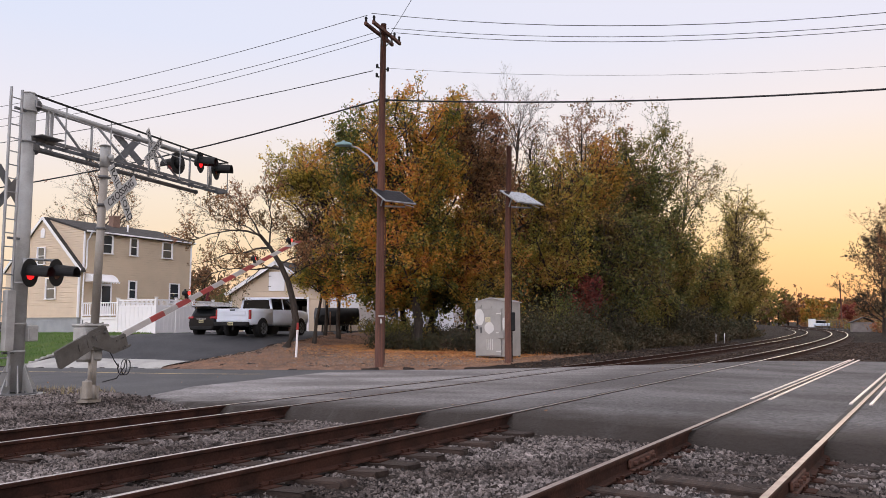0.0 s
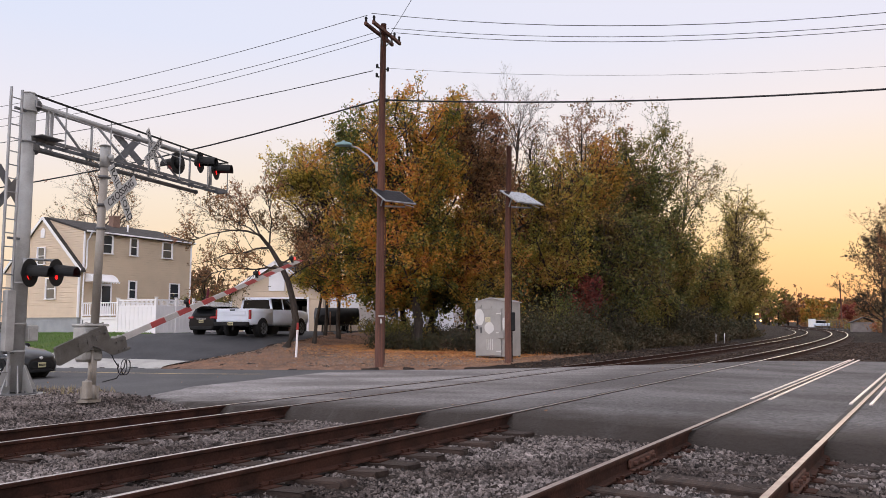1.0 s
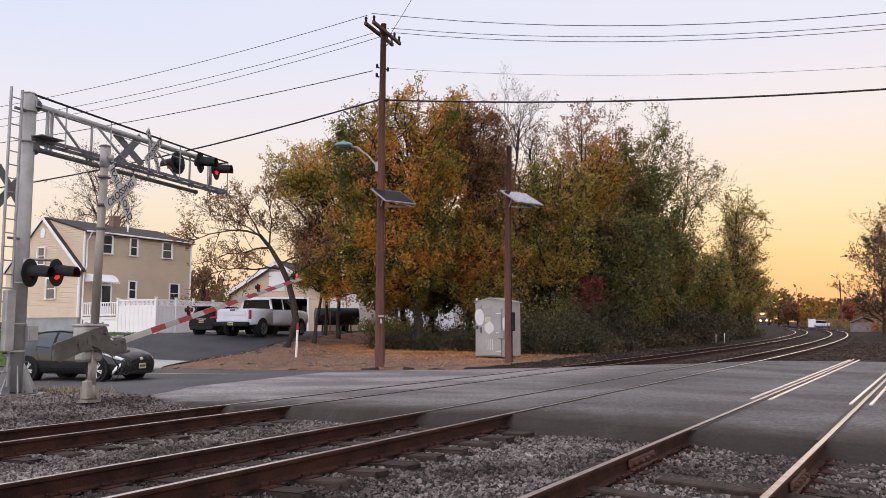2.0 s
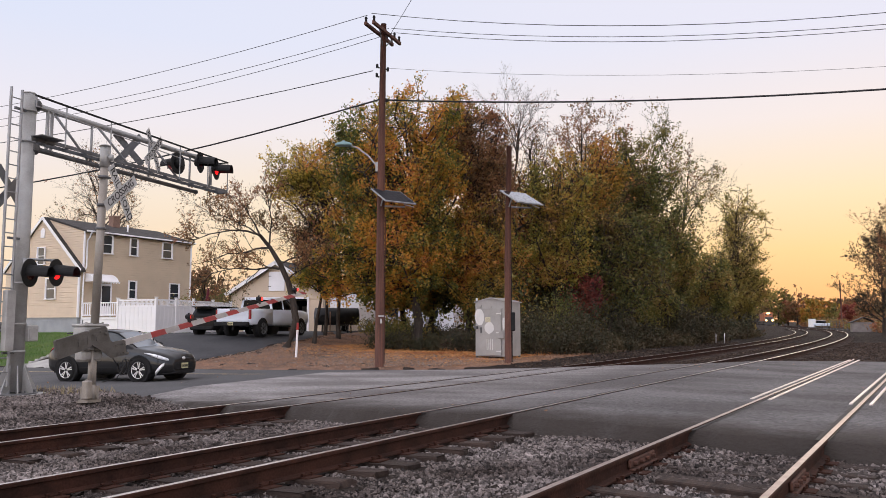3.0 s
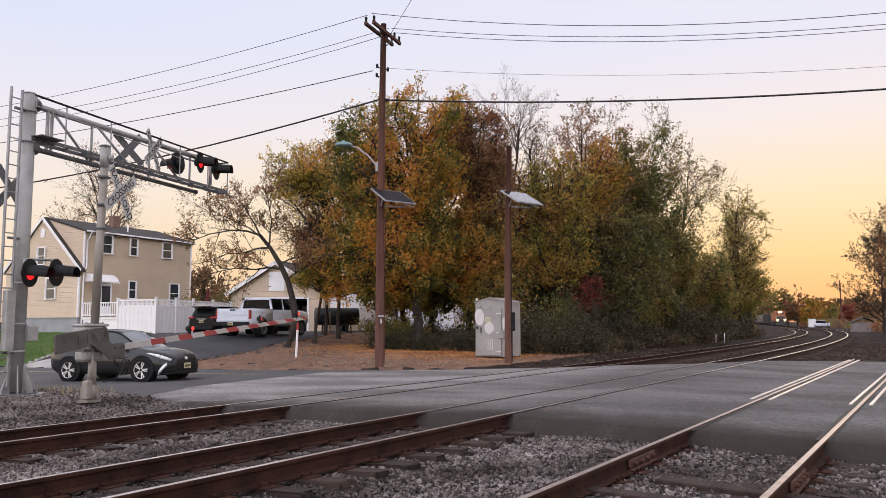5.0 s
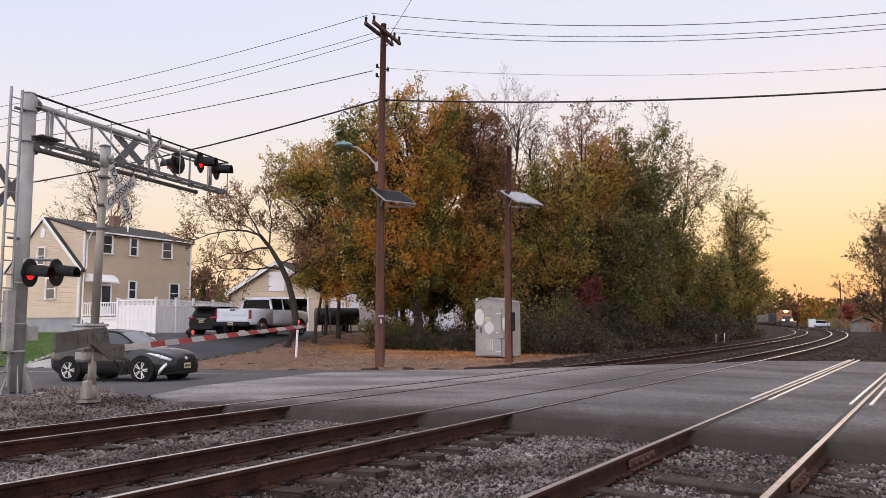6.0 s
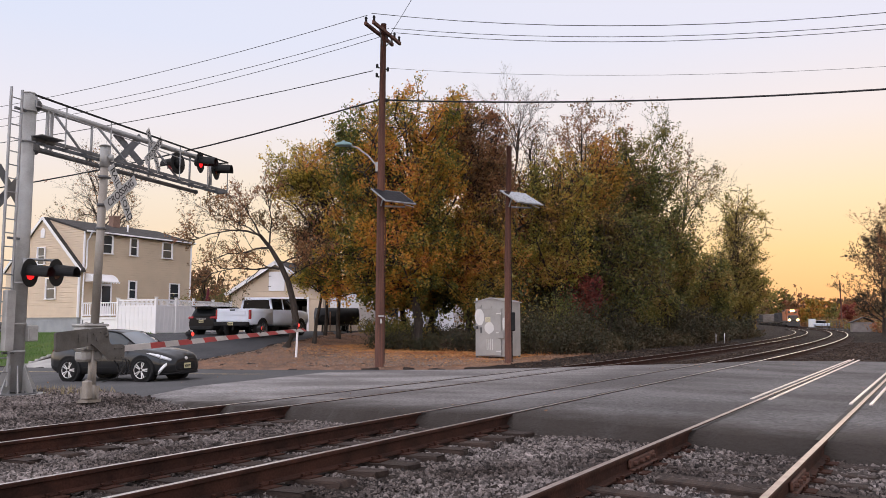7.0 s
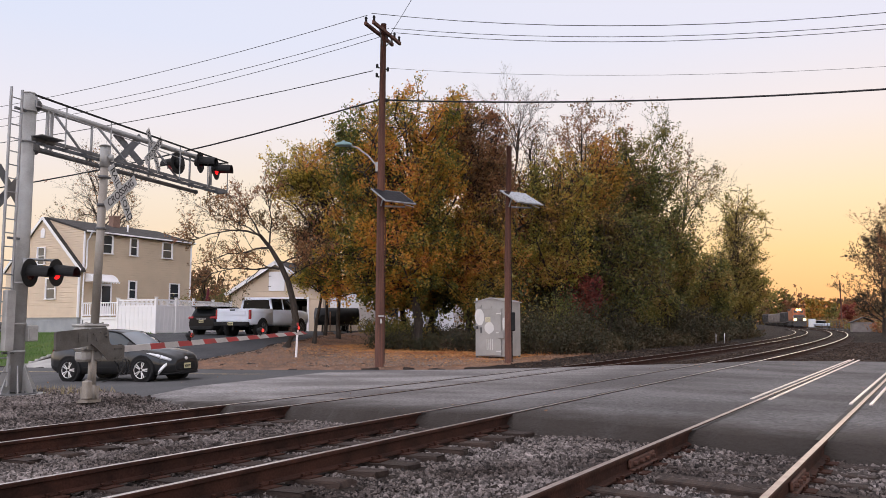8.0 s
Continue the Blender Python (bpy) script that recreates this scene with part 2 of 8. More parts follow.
def link_mesh(name, bm, material, smooth=False):
    me = bpy.data.meshes.new(name)
    bm.to_mesh(me)
    bm.free()
    for mt in material if isinstance(material, (list, tuple)) else (material,):
        me.materials.append(mt)
    if smooth:
        me.shade_smooth()
    return me


def thing(name, m, label, category, group="", kind=""):
    ob = new(name)
    ob.empty_display_size = 0.2
    ob.matrix_world = m
    return tagged(ob, label, category, group, kind)


def part(name, bm, material, parent, label="", smooth=False):
    ob = new(name, link_mesh(name, bm, material, smooth))
    ob.parent = parent
    if label:
        ob["label"] = label
    return ob


def solo(name, bm, material, m, label, category, group="", kind="", smooth=False):
    ob = new(name, link_mesh(name, bm, material, smooth))
    ob.matrix_world = m
    return tagged(ob, label, category, group, kind)


def np_mesh(name, verts, faces, material, flat=False):
    me = bpy.data.meshes.new(name)
    verts, faces = np.asarray(verts, dtype=np.float32), np.asarray(faces, dtype=np.int32)
    k = faces.shape[1]
    me.vertices.add(len(verts))
    me.vertices.foreach_set("co", verts.ravel())
    me.loops.add(faces.size)
    me.loops.foreach_set("vertex_index", faces.ravel())
    me.polygons.add(len(faces))
    me.polygons.foreach_set("loop_start", np.arange(0, faces.size, k, dtype=np.int32))
    me.materials.append(material)
    me.update(calc_edges=True)
    if flat:
        me.shade_flat()
    return me


def box(bm, c, s, r=(0, 0, 0), bevel=0.0, mi=0):
    """A box round c with the sides s, turned by r degrees."""
    m = pose(*c, *r) @ Matrix.Diagonal((*s, 1))
    out = bmesh.ops.create_cube(bm, size=1, matrix=m)
    fs = list({f for v in out["verts"] for f in v.link_faces})
    for f in fs:
        f.material_index = mi
    if bevel:
        es = list({e for v in out["verts"] for e in v.link_edges})
        rb = bmesh.ops.bevel(bm, geom=es, offset=bevel, segments=1, affect="EDGES")
        for f in rb["faces"]:
            f.material_index = mi
    return bm


def rod(bm, a, b, r0, r1=None, seg=8, caps=True, mi=0):
    """A straight round bar from a to b."""
    a, b = Vector(a), Vector(b)
    d = b - a
    m = Matrix.Translation((a + b) / 2) @ d.to_track_quat("Z", "Y").to_matrix().to_4x4()
    out = bmesh.ops.create_cone(bm, cap_ends=caps, segments=seg, radius1=r0, radius2=r0 if r1 is None else r1, depth=d.length, matrix=m)
    for f in {f for v in out["verts"] for f in v.link_faces}:
        f.material_index = mi
        f.smooth = seg > 6 and len(f.verts) == 4
    return bm


def tube(bm, pts, radii, seg=6, mi=0):
    """A bent round bar through pts."""
    pts = [Vector(p) for p in pts]
    rings = []
    for i, p in enumerate(pts):
        d = (pts[min(i + 1, len(pts) - 1)] - pts[max(i - 1, 0)]).normalized()
        up = Vector((0, 0, 1)) if abs(d.z) < 0.95 else Vector((1, 0, 0))
        u = d.cross(up).normalized()
        v = d.cross(u)
        r = radii[i] if isinstance(radii, (list, tuple)) else radii
        rings.append([bm.verts.new(p + r * (math.cos(6.2832 * k / seg) * u + math.sin(6.2832 * k / seg) * v)) for k in range(seg)])
    for a, b in zip(rings, rings[1:]):
        for k in range(seg):
            f = bm.faces.new((a[k], a[(k + 1) % seg], b[(k + 1) % seg], b[k]))
            f.smooth, f.material_index = True, mi
    for ring in (rings[0], rings[-1][::-1]):
        bm.faces.new(ring).material_index = mi
    return bm


def slab(bm, poly, depth, axis="z", mi=0):
    """A flat outline (2D points) given thickness: along z, x or y from 0 to depth."""
    def at(p, h):
        return {"z": (p[0], p[1], h), "x": (h, p[0], p[1]), "y": (p[0], h, p[1])}[axis]
    a = [bm.verts.new(at(p, 0)) for p in poly]
    b = [bm.verts.new(at(p, depth)) for p in poly]
    fs = [bm.faces.new(a[::-1]), bm.faces.new(b)]
    n = len(poly)
    fs += [bm.faces.new((a[i], a[(i + 1) % n], b[(i + 1) % n], b[i])) for i in range(n)]
    for f in fs:
        f.material_index = mi
    bmesh.ops.recalc_face_normals(bm, faces=fs)
    return bm


def B():
    return bmesh.new()


# ---------------------------------------------------------------- lie of the land
# The two main tracks run straight to x = 21, then bend to the left, more gently past 150 m.
S_STEP = 2.0
_s = np.arange(0, 520, S_STEP)
_turn = np.where(_s < 21, 0, np.where(_s < 150, (_s - 21) / 675, 129 / 675 + (_s - 150) / 1350))
LINE_X = np.concatenate([[0], np.cumsum(np.cos(_turn[:-1]) * S_STEP)])
LINE_Y = 5.1 + np.concatenate([[0], np.cumsum(np.sin(_turn[:-1]) * S_STEP)])


def along(s, y0):
    """The point s metres along the tracks, on the line that starts at y0, and the heading there."""
    if s < 0:
        return Vector((s, y0, 0)), 0.0
    x, y, a = np.interp(s, _s, LINE_X), np.interp(s, _s, LINE_Y), np.interp(s, _s, _turn)
    o = y0 - 5.1
    return Vector((x - math.sin(a) * o, y + math.cos(a) * o, 0)), float(a)


def across(x, y):
    """How far to the left of the tracks' datum a point lies, measured square to them."""
    lx = np.interp(x, LINE_X, LINE_Y)
    a = np.interp(x, LINE_X, _turn)
    return 5.1 + (y - lx) * np.cos(a)


BED_Y, BED_Z = [-60, -8, -1, 2, 4, 5.1, 6.65, 7.9, 9.3, 10.8, 11.8, 13.5, 17, 22, 33, 60], [-0.5, -0.35, -0.24, -0.2, -0.2, -0.2, -0.28, -0.29, -0.34, -0.41, -0.38, -0.24, -0.3, -0.5, -0.64, -0.9]
ROAD_Y, ROAD_Z = [-60, -6, 3.5, 5.1, 6.65, 9.3, 10.8, 14, 17, 22, 26, 33, 60], [-0.4, -0.02, 0.0, 0.03, -0.05, -0.11, -0.18, -0.3, -0.36, -0.46, -0.5, -0.6, -0.85]


def road_z(y):
    return float(np.interp(y, ROAD_Y, ROAD_Z))


def road_near(y):
    return float(np.interp(y, [-60, 11, 14, 17, 20, 60], [9.4, 9.3, 9.9, 10.7, 10.7, 1.5]))


def road_far(y):
    return float(np.interp(y, [-60, -8, 2.9, 9.6, 18.5, 60], [40, 33.5, 29.6, 24.3, 21.5, 12.0]))


def bank_z(x, y):
    """The raised ground on the far side of the road, with the drive, the lawns and the trees."""
    d = x - np.interp(y, [-60, -8, 2.9, 9.6, 18.5, 60], [40, 33.5, 29.6, 24.3, 21.5, 12.0])
    edge = np.interp(y, ROAD_Y, ROAD_Z)
    rise = np.interp(y, [10, 17, 23, 25.7, 28.3, 31, 36, 45], [0.1, 0.25, 0.45, 0.72, 1.08, 1.22, 1.3, 1.3])
    return edge - 0.03 + rise * np.clip(d / 7.0, 0, 1) ** 0.9


def land(x, y):
    """Height of the ground at arrays of x and y."""
    ac = across(x, y)
    bed = np.interp(ac, BED_Y, BED_Z)
    far = np.clip((x - np.interp(y, [-60, -8, 2.9, 9.6, 18.5, 60], [40, 33.5, 29.6, 24.3, 21.5, 12.0]) + 0.3) / 0.6, 0, 1)
    left = np.clip((ac - 11.8) / 3.0, 0, 1)
    z = bed * (1 - far * left) + bank_z(x, y) * far * left
    # below the road
    inside = (x > np.interp(y, [-60, 11, 14, 17, 20, 60], [9.4, 9.3, 9.9, 10.7, 10.7, 1.5]) + 0.25) & (far < 0.2)
    z = np.where(inside, np.interp(y, ROAD_Y, ROAD_Z) - 0.22, z)
    return z


def land_z(x, y):
    return float(land(np.array([float(x)]), np.array([float(y)]))[0])


def grid_mesh(name, xs, ys, fz, material, keep=None):
    X, Y = np.meshgrid(xs, ys, indexing="ij")
    Z = fz(X, Y)
    v = np.stack([X, Y, Z], -1).reshape(-1, 3)
    i, j = np.meshgrid(np.arange(len(xs) - 1), np.arange(len(ys) - 1), indexing="ij")
    a = (i * len(ys) + j).ravel()
    f = np.stack([a, a + len(ys), a + len(ys) + 1, a + 1], -1)
    if keep is not None:
        c = v[f].mean(1)
        f = f[keep(c[:, 0], c[:, 1])]
    me = np_mesh(name, v, f, material)
    me.shade_smooth()
    return me


def build_ground():
    xs = np.concatenate([[-4000, -1500, -500, -150, -60, -30], np.arange(-15, 50, 0.4), np.arange(50, 130, 2.0), [135, 150, 170, 200, 240, 300, 400, 600, 1000, 2000, 4000]])
    ys = np.concatenate([[-4000, -1500, -500, -150, -60, -30], np.arange(-15, 50, 0.4), np.arange(50, 130, 2.0), [135, 150, 170, 200, 240, 300, 400, 600, 1000, 2000, 4000]])
    rng = np.random.default_rng(3)

    def fz(X, Y):
        z = land(X, Y)
        return z + rng.normal(0, 0.012, X.shape) * (np.abs(X) < 60)
    tagged(new("ground", grid_mesh("ground", xs, ys, fz, M["gravel"])), "grey-brown gravel ground along the tracks", "ground", kind="structure")


def strip(name, y0, y1, step, fa, fb, nx, lift, material, label, category, kind="structure", fz=None, rim=0.1, taper=False):
    """A paved band between the edges fa(y) and fb(y), with a turned-down rim."""
    ys = np.arange(y0, y1 + 1e-6, step)
    v, f = [], []
    for y in ys:
        a, b = fa(y), fb(y)
        for k in range(nx + 1):
            x = a + (b - a) * k / nx
            if taper and k < 2:
                x = a + (0.12 if k else -0.08) + 0.06 * math.sin(y * 5.3) + 0.05 * math.sin(y * 2.1 + 1) + 0.05 * math.sin(y * 13.7)
            z = (fz(x, y) if fz else road_z(y)) + lift
            v.append((x, y, z - (rim if k in (0, nx) else 0) - (0.12 if taper and k == 0 else 0)))
    for i in range(len(ys) - 1):
        for k in range(nx):
            q = i * (nx + 1) + k
            f.append((q, q + 1, q + nx + 2, q + nx + 1))
    me = np_mesh(name, v, f, material)
    me.shade_smooth()
    return tagged(new(name, me), label, category, kind=kind)


build_ground()
strip("road", -40, 70, 0.5, lambda y: road_near(y) + (0.5 if y < 13 else 0.0), road_far, 30, -0.035, M["asphalt"], "dark grey asphalt road falling away from the crossing", "road")


def patch_near(y):
    return float(np.interp(y, [-14, 11, 14.5, 16.2, 17.3], [9.45, 9.4, 10.2, 13.0, 18.8]))


def patch_far(y):
    return float(np.interp(y, [-14, -8, 2.9, 9.6, 15.5, 17.3], [34.5, 33.2, 29.3, 24.0, 21.8, 19.5]))


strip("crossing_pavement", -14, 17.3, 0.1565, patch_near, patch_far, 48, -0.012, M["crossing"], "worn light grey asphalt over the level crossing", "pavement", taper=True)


def strip_x(name, xs, left, right, n, lift, material, label, category, step=0.3, rim=0.02):
    """A band draped on the land between y = left(x) and y = right(x)."""
    v, f = [], []
    X = np.arange(xs[0], xs[1] + 1e-6, step)
    for x in X:
        a, b = left(x), right(x)
        for k in range(n + 1):
            y = a + (b - a) * k / n
            v.append((x, y, land_z(x, y) + lift - (rim + lift if k in (0, n) else 0)))
    for i in range(len(X) - 1):
        for k in range(n):
            q = i * (n + 1) + k
            f.append((q, q + n + 1, q + n + 2, q + 1))
    me = np_mesh(name, v, [q[::-1] for q in f], material)
    me.shade_smooth()
    return tagged(new(name, me), label, category, kind="structure")


def table(xs, ys):
    return lambda v: float(np.interp(v, xs, ys))


drive_right, drive_left = table([17, 20.5, 24.3, 28.2, 37.7, 42], [29, 26.3, 26.0, 26.9, 31.6, 34]), table([16, 18, 21, 26, 34, 42], [31.0, 33.2, 34.6, 35.6, 41, 46])
strip_x("driveway", (19.3, 41), drive_left, drive_right, 30, 0.035, M["drive"], "dark asphalt driveway sloping up to a garage", "driveway")
strip("driveway_apron", 26.2, 33.6, 0.4, lambda y: road_far(y) - 0.25, lambda y: road_far(y) + 1.35, 6, 0.06, M["concrete"], "pale concrete apron between road and driveway", "pavement", fz=land_z, rim=0.02)
strip_x("lawn", (13, 32), table([10, 40], [70, 70]), lambda x: drive_left(x) + 0.1, 60, 0.03, M["lawn"], "green mown lawn in front of the house", "lawn", 0.5)
strip_x("leaf_bank", (19.6, 40), lambda x: drive_right(x) - 0.05, table([20, 22.5, 24, 27, 40], [15.5, 14.2, 13.4, 13.2, 13.6]), 40, 0.02, M["leaf_litter"], "gravelly bank strewn with fallen brown leaves", "ground", 0.25)


strip("yellow_line", 18.9, 60, 1.0, lambda y: 18.2 - 0.23 * (y - 18.9), lambda y: 18.35 - 0.23 * (y - 18.9), 2, -0.028, M["yellow_line"], "faded yellow centre line painted on asphalt", "road marking", rim=0.0)

# ---------------------------------------------------------------- tracks
RAILS = {"near": (1.19, 0.0, 2.68, 0.0), "main": (5.13, 0.03, 6.64, -0.05), "far": (9.32, -0.11, 10.83, -0.18)}
RAIL_H = 0.172


def rail_profile():
    w, hw, fw = 0.009, 0.036, 0.07
    return [(-fw, -RAIL_H), (fw, -RAIL_H), (fw, -RAIL_H + 0.012), (w, -RAIL_H + 0.03), (w, -0.045), (hw, -0.034), (hw, -0.008), (hw - 0.008, 0), (-hw + 0.008, 0), (-hw, -0.008), (-hw, -0.034), (-w, -0.045), (-w, -RAIL_H + 0.03), (-fw, -RAIL_H + 0.012)]


def rail(parent, y0, z, s0, s1, top):
    bm = B()
    prof = rail_profile()
    ss, s = [], s0
    while s < s1:
        ss.append(s)
        s += 2.0 if s < 21 else 3.0
    ss.append(s1)
    prev = None
    for s in ss:
        p, a = along(s, y0)
        ring = [bm.verts.new((p.x - math.sin(a) * u, p.y + math.cos(a) * u, z + h)) for u, h in prof]
        if prev:
            for k in range(len(prof)):
                q = (k + 1) % len(prof)
                fc = bm.faces.new((prev[k], ring[k], ring[q], prev[q]))
                fc.material_index = 1 if k == 7 else 0
        else:
            bm.faces.new(ring[::-1])
        prev = ring
    bm.faces.new(prev)
    bmesh.ops.recalc_face_normals(bm, faces=bm.faces)
    return part("rail", bm, [M["rail_web"], top], parent)


def tie_mesh(rng):
    bm = B()
    box(bm, (0, 0, -0.08), (0.23, 2.6, 0.17), bevel=0.015)
    for v in bm.verts:
        v.co += Vector((rng.uniform(-0.012, 0.012), rng.uniform(-0.04, 0.04), rng.uniform(-0.008, 0.008)))
    return link_mesh("tie", bm, M["tie"])


def track(name, key, s0, s1, top, label, ties):
    ya, za, yb, zb = RAILS[key]
    ob = thing(name, pose(0, 0, 0), label, "railway track", "tracks")
    rail(ob, ya, za, s0, s1, top)
    rail(ob, yb, zb, s0, s1, top)
    rng = random.Random(5)
    meshes = [tie_mesh(rng) for _ in range(5)]
    lean = math.degrees(math.atan2(zb - za, yb - ya))
    plate = B()
    box(plate, (0, 0, 0.006), (0.19, 0.36, 0.018), bevel=0.004)
    for sx in (-0.06, 0.06):
        for sy in (-0.085, 0.085, 0.15):
            rod(plate, (sx, sy, 0.0), (sx, sy, 0.045), 0.012, seg=5)
            box(plate, (sx, sy * 0.96, 0.045), (0.03, 0.035, 0.012))
    plate = link_mesh("tie_plate", plate, M["rail_web"])
    for i, s in enumerate(ties):
        p, a = along(s, (ya + yb) / 2)
        t = new("tie", meshes[i % 5])
        t.parent = ob
        t.matrix_local = pose(p.x, p.y, (za + zb) / 2 - RAIL_H - 0.02, lean, 0, math.degrees(a) + rng.uniform(-1.2, 1.2))
        if s < 12:
            for yy, zz in ((ya, za), (yb, zb)):
                q, a = along(s, yy)
                pl = new("tie_plate", plate)
                pl.parent = ob
                pl.matrix_local = pose(q.x, q.y, zz - RAIL_H - 0.018, lean, 0, 0)
    return ob


def flangeways():
    """Dark joints beside the rails, and steel edge strips beside the siding's rails."""
    for ya, za, yb, zb in RAILS.values():
        ob = thing("flangeway", pose(0, 0, 0), "dark rubber joints along rails in the crossing", "crossing panel", "flangeways", "structure")
        for y, z, inner in ((ya, za, 1), (yb, zb, -1)):
            bm = B()
            for s in range(23):
                x0, x1 = 9.5 + s * 0.9, 9.5 + (s + 1) * 0.9
                if x1 > patch_far(y) + 0.3:
                    break
                for o, w in ((inner * 0.066, 0.045), (-inner * 0.044, 0.012)):
                    p0, p1 = along(x0, y + o)[0], along(x1, y + o)[0]
                    q = [bm.verts.new((p.x, p.y + d * w / 2, z - 0.006)) for p, d in ((p0, -1), (p1, -1), (p1, 1), (p0, 1))]
                    bm.faces.new(q)
            part("joint", bm, M["black"], ob)
    for y in (1.19, 2.68):
        for o in (-0.14, 0.14):
            bm = B()
            box(bm, (21.9, y + o, -0.012), (16.0, 0.05, 0.03), bevel=0.006)
            solo("edge_strip", bm, M["strip_steel"], pose(0, 0, 0), "flat pale steel strip beside siding rail", "guard strip", "edge strips")


flangeways()
near_ties = [i * 0.52 - 6 for i in range(30)]
far_ties = [31 + i * 0.55 for i in range(100)]
track("main_track", "main", -12, 420, M["rail_top"], "worn steel railway track on timber ties in ballast", near_ties + far_ties)
track("far_track", "far", -12, 420, M["rail_top"], "shiny steel railway track curving away past trees", near_ties + far_ties)
track("siding_track", "near", -6, 30.4, M["rail_dull"], "rusty siding rails ending beyond the crossing", near_ties)


# ---------------------------------------------------------------- trees
def quad_leaves(centres, size, rng, droop=0.3):
    n = len(centres)
    a = rng.normal(size=(n, 3))
    a /= np.linalg.norm(a, axis=1, keepdims=True)
    b = rng.normal(size=(n, 3))
    b -= (b * a).sum(1, keepdims=True) * a
    b /= np.linalg.norm(b, axis=1, keepdims=True)
    c = np.cross(a, b)
    s = size * rng.uniform(0.6, 1.4, (n, 1))
    v = np.stack([centres - a * s * 0.6, centres + b * s * 0.36 + c * s * 0.14, centres + a * s * 0.6, centres - b * s * 0.36 + c * s * 0.14], 1)
    f = np.arange(4 * n).reshape(n, 4)
    return v.reshape(-1, 3), f


def tree(name, x, y, height, crown, leaf, label, category="tree", trunk=0.22, limbs=12, subs=7, twigs=4, per=24, size=0.16, seed=1, z=None, lean=(0, 0), group="", spread=0.3, base=0.25, bark="bark"):
    """crown: list of (dx, dy, z, rx, ry, rz) ellipsoids of the foliage, about the trunk's foot."""
    rng = np.random.default_rng(seed)
    foot = land_z(x, y) - 0.05 if z is None else z
    ob = thing(name, pose(x, y, foot), label, category, group)
    bm = B()
    n = 7
    top = height * 0.82
    spine = [Vector((lean[0] * (k / n) ** 1.3 + 0.04 * height * (rng.random() - 0.5) * (k > 0) * 0.6, lean[1] * (k / n) ** 1.3 + 0.04 * height * (rng.random() - 0.5) * (k > 0) * 0.6, top * k / n)) for k in range(n + 1)]
    tube(bm, spine, [trunk * (1.35 if k == 0 else 1) * (1 - 0.85 * k / n) + 0.015 for k in range(n + 1)], 8)
    pts = []
    vols = np.array([c[3] * c[4] * c[5] for c in crown])
    for i in range(limbs):
        c = crown[rng.choice(len(crown), p=vols / vols.sum())]
        d = rng.normal(size=3)
        d /= np.linalg.norm(d)
        rr = rng.uniform(0.3, 0.95) ** 0.5
        tgt = Vector((c[0] + d[0] * c[3] * rr, c[1] + d[1] * c[4] * rr, c[2] + d[2] * c[5] * rr))
        h = min(max(tgt.z * rng.uniform(0.35, 0.75), height * base), top * 0.95)
        k = h / top * n
        i0 = min(int(k), n - 1)
        st = spine[i0].lerp(spine[i0 + 1], k - i0)
        mid = st.lerp(tgt, 0.5) + Vector((0, 0, 0.1 * (tgt - st).length)) + Vector(rng.normal(size=3)) * 0.06 * (tgt - st).length
        r0 = trunk * 0.36
        tube(bm, [st, st.lerp(mid, 0.5), mid, mid.lerp(tgt, 0.5), tgt], [r0, r0 * 0.8, r0 * 0.55, r0 * 0.35, 0.012], 5)
        for j in range(subs):
            t = rng.uniform(0.3, 1.0)
            o = st.lerp(mid, t * 2) if t < 0.5 else mid.lerp(tgt, t * 2 - 1)
            # the branchlet runs to the nearest of a few points of the crown
            e = rng.normal(size=(7, 3))
            e *= rng.uniform(0.25, 1.0, (7, 1)) ** (1 / 3) / np.linalg.norm(e, axis=1, keepdims=True)
            e = e * np.array(c[3:6]) * rng.uniform(0.94, 1.05) + np.array(c[:3])
            near = np.argsort(np.linalg.norm(e - np.array(o), axis=1))
            q = Vector(e[near[rng.integers(0, 2)]])
            ln = max(0.5, spread * (q - o).length * 2.6)
            tube(bm, [o, o.lerp(q, 0.5) + Vector(rng.normal(size=3)) * 0.06 * ln, q], [r0 * 0.32, r0 * 0.2, 0.008], 4)
            ln = min(ln, 1.9)
            for w in range(twigs):
                t2 = rng.uniform(0.3, 1.0)
                o2 = o.lerp(q, t2)
                q2 = o2 + Vector(rng.normal(size=3)) * ln * 0.33 + Vector((0, 0, 0.05 * ln))
                if x < 95:
                    tube(bm, [o2, q2], [0.012 + 0.0003 * max(0, x - 35), 0.005], 3)
                pts.append((o2, q2, ln))
    part("trunk", bm, M[bark], ob)
    if per:
        P0 = np.array([p[0] for p in pts])
        P1 = np.array([p[1] for p in pts])
        L = np.array([p[2] for p in pts])
        w = np.maximum(0, rng.normal(1, 0.45, len(pts)))
        cnt = (per * w).astype(int)
        idx = np.repeat(np.arange(len(pts)), cnt)
        t = rng.uniform(0.2, 1.15, (len(idx), 1))
        cen = P0[idx] + (P1[idx] - P0[idx]) * t + rng.normal(size=(len(idx), 3)) * (0.095 * L[idx][:, None] + 0.04)
        v, f = quad_leaves(cen, size, rng)
        me = np_mesh("crown", v, f, M[leaf], True)
        o = new("crown", me)
        o.parent = ob
    return ob


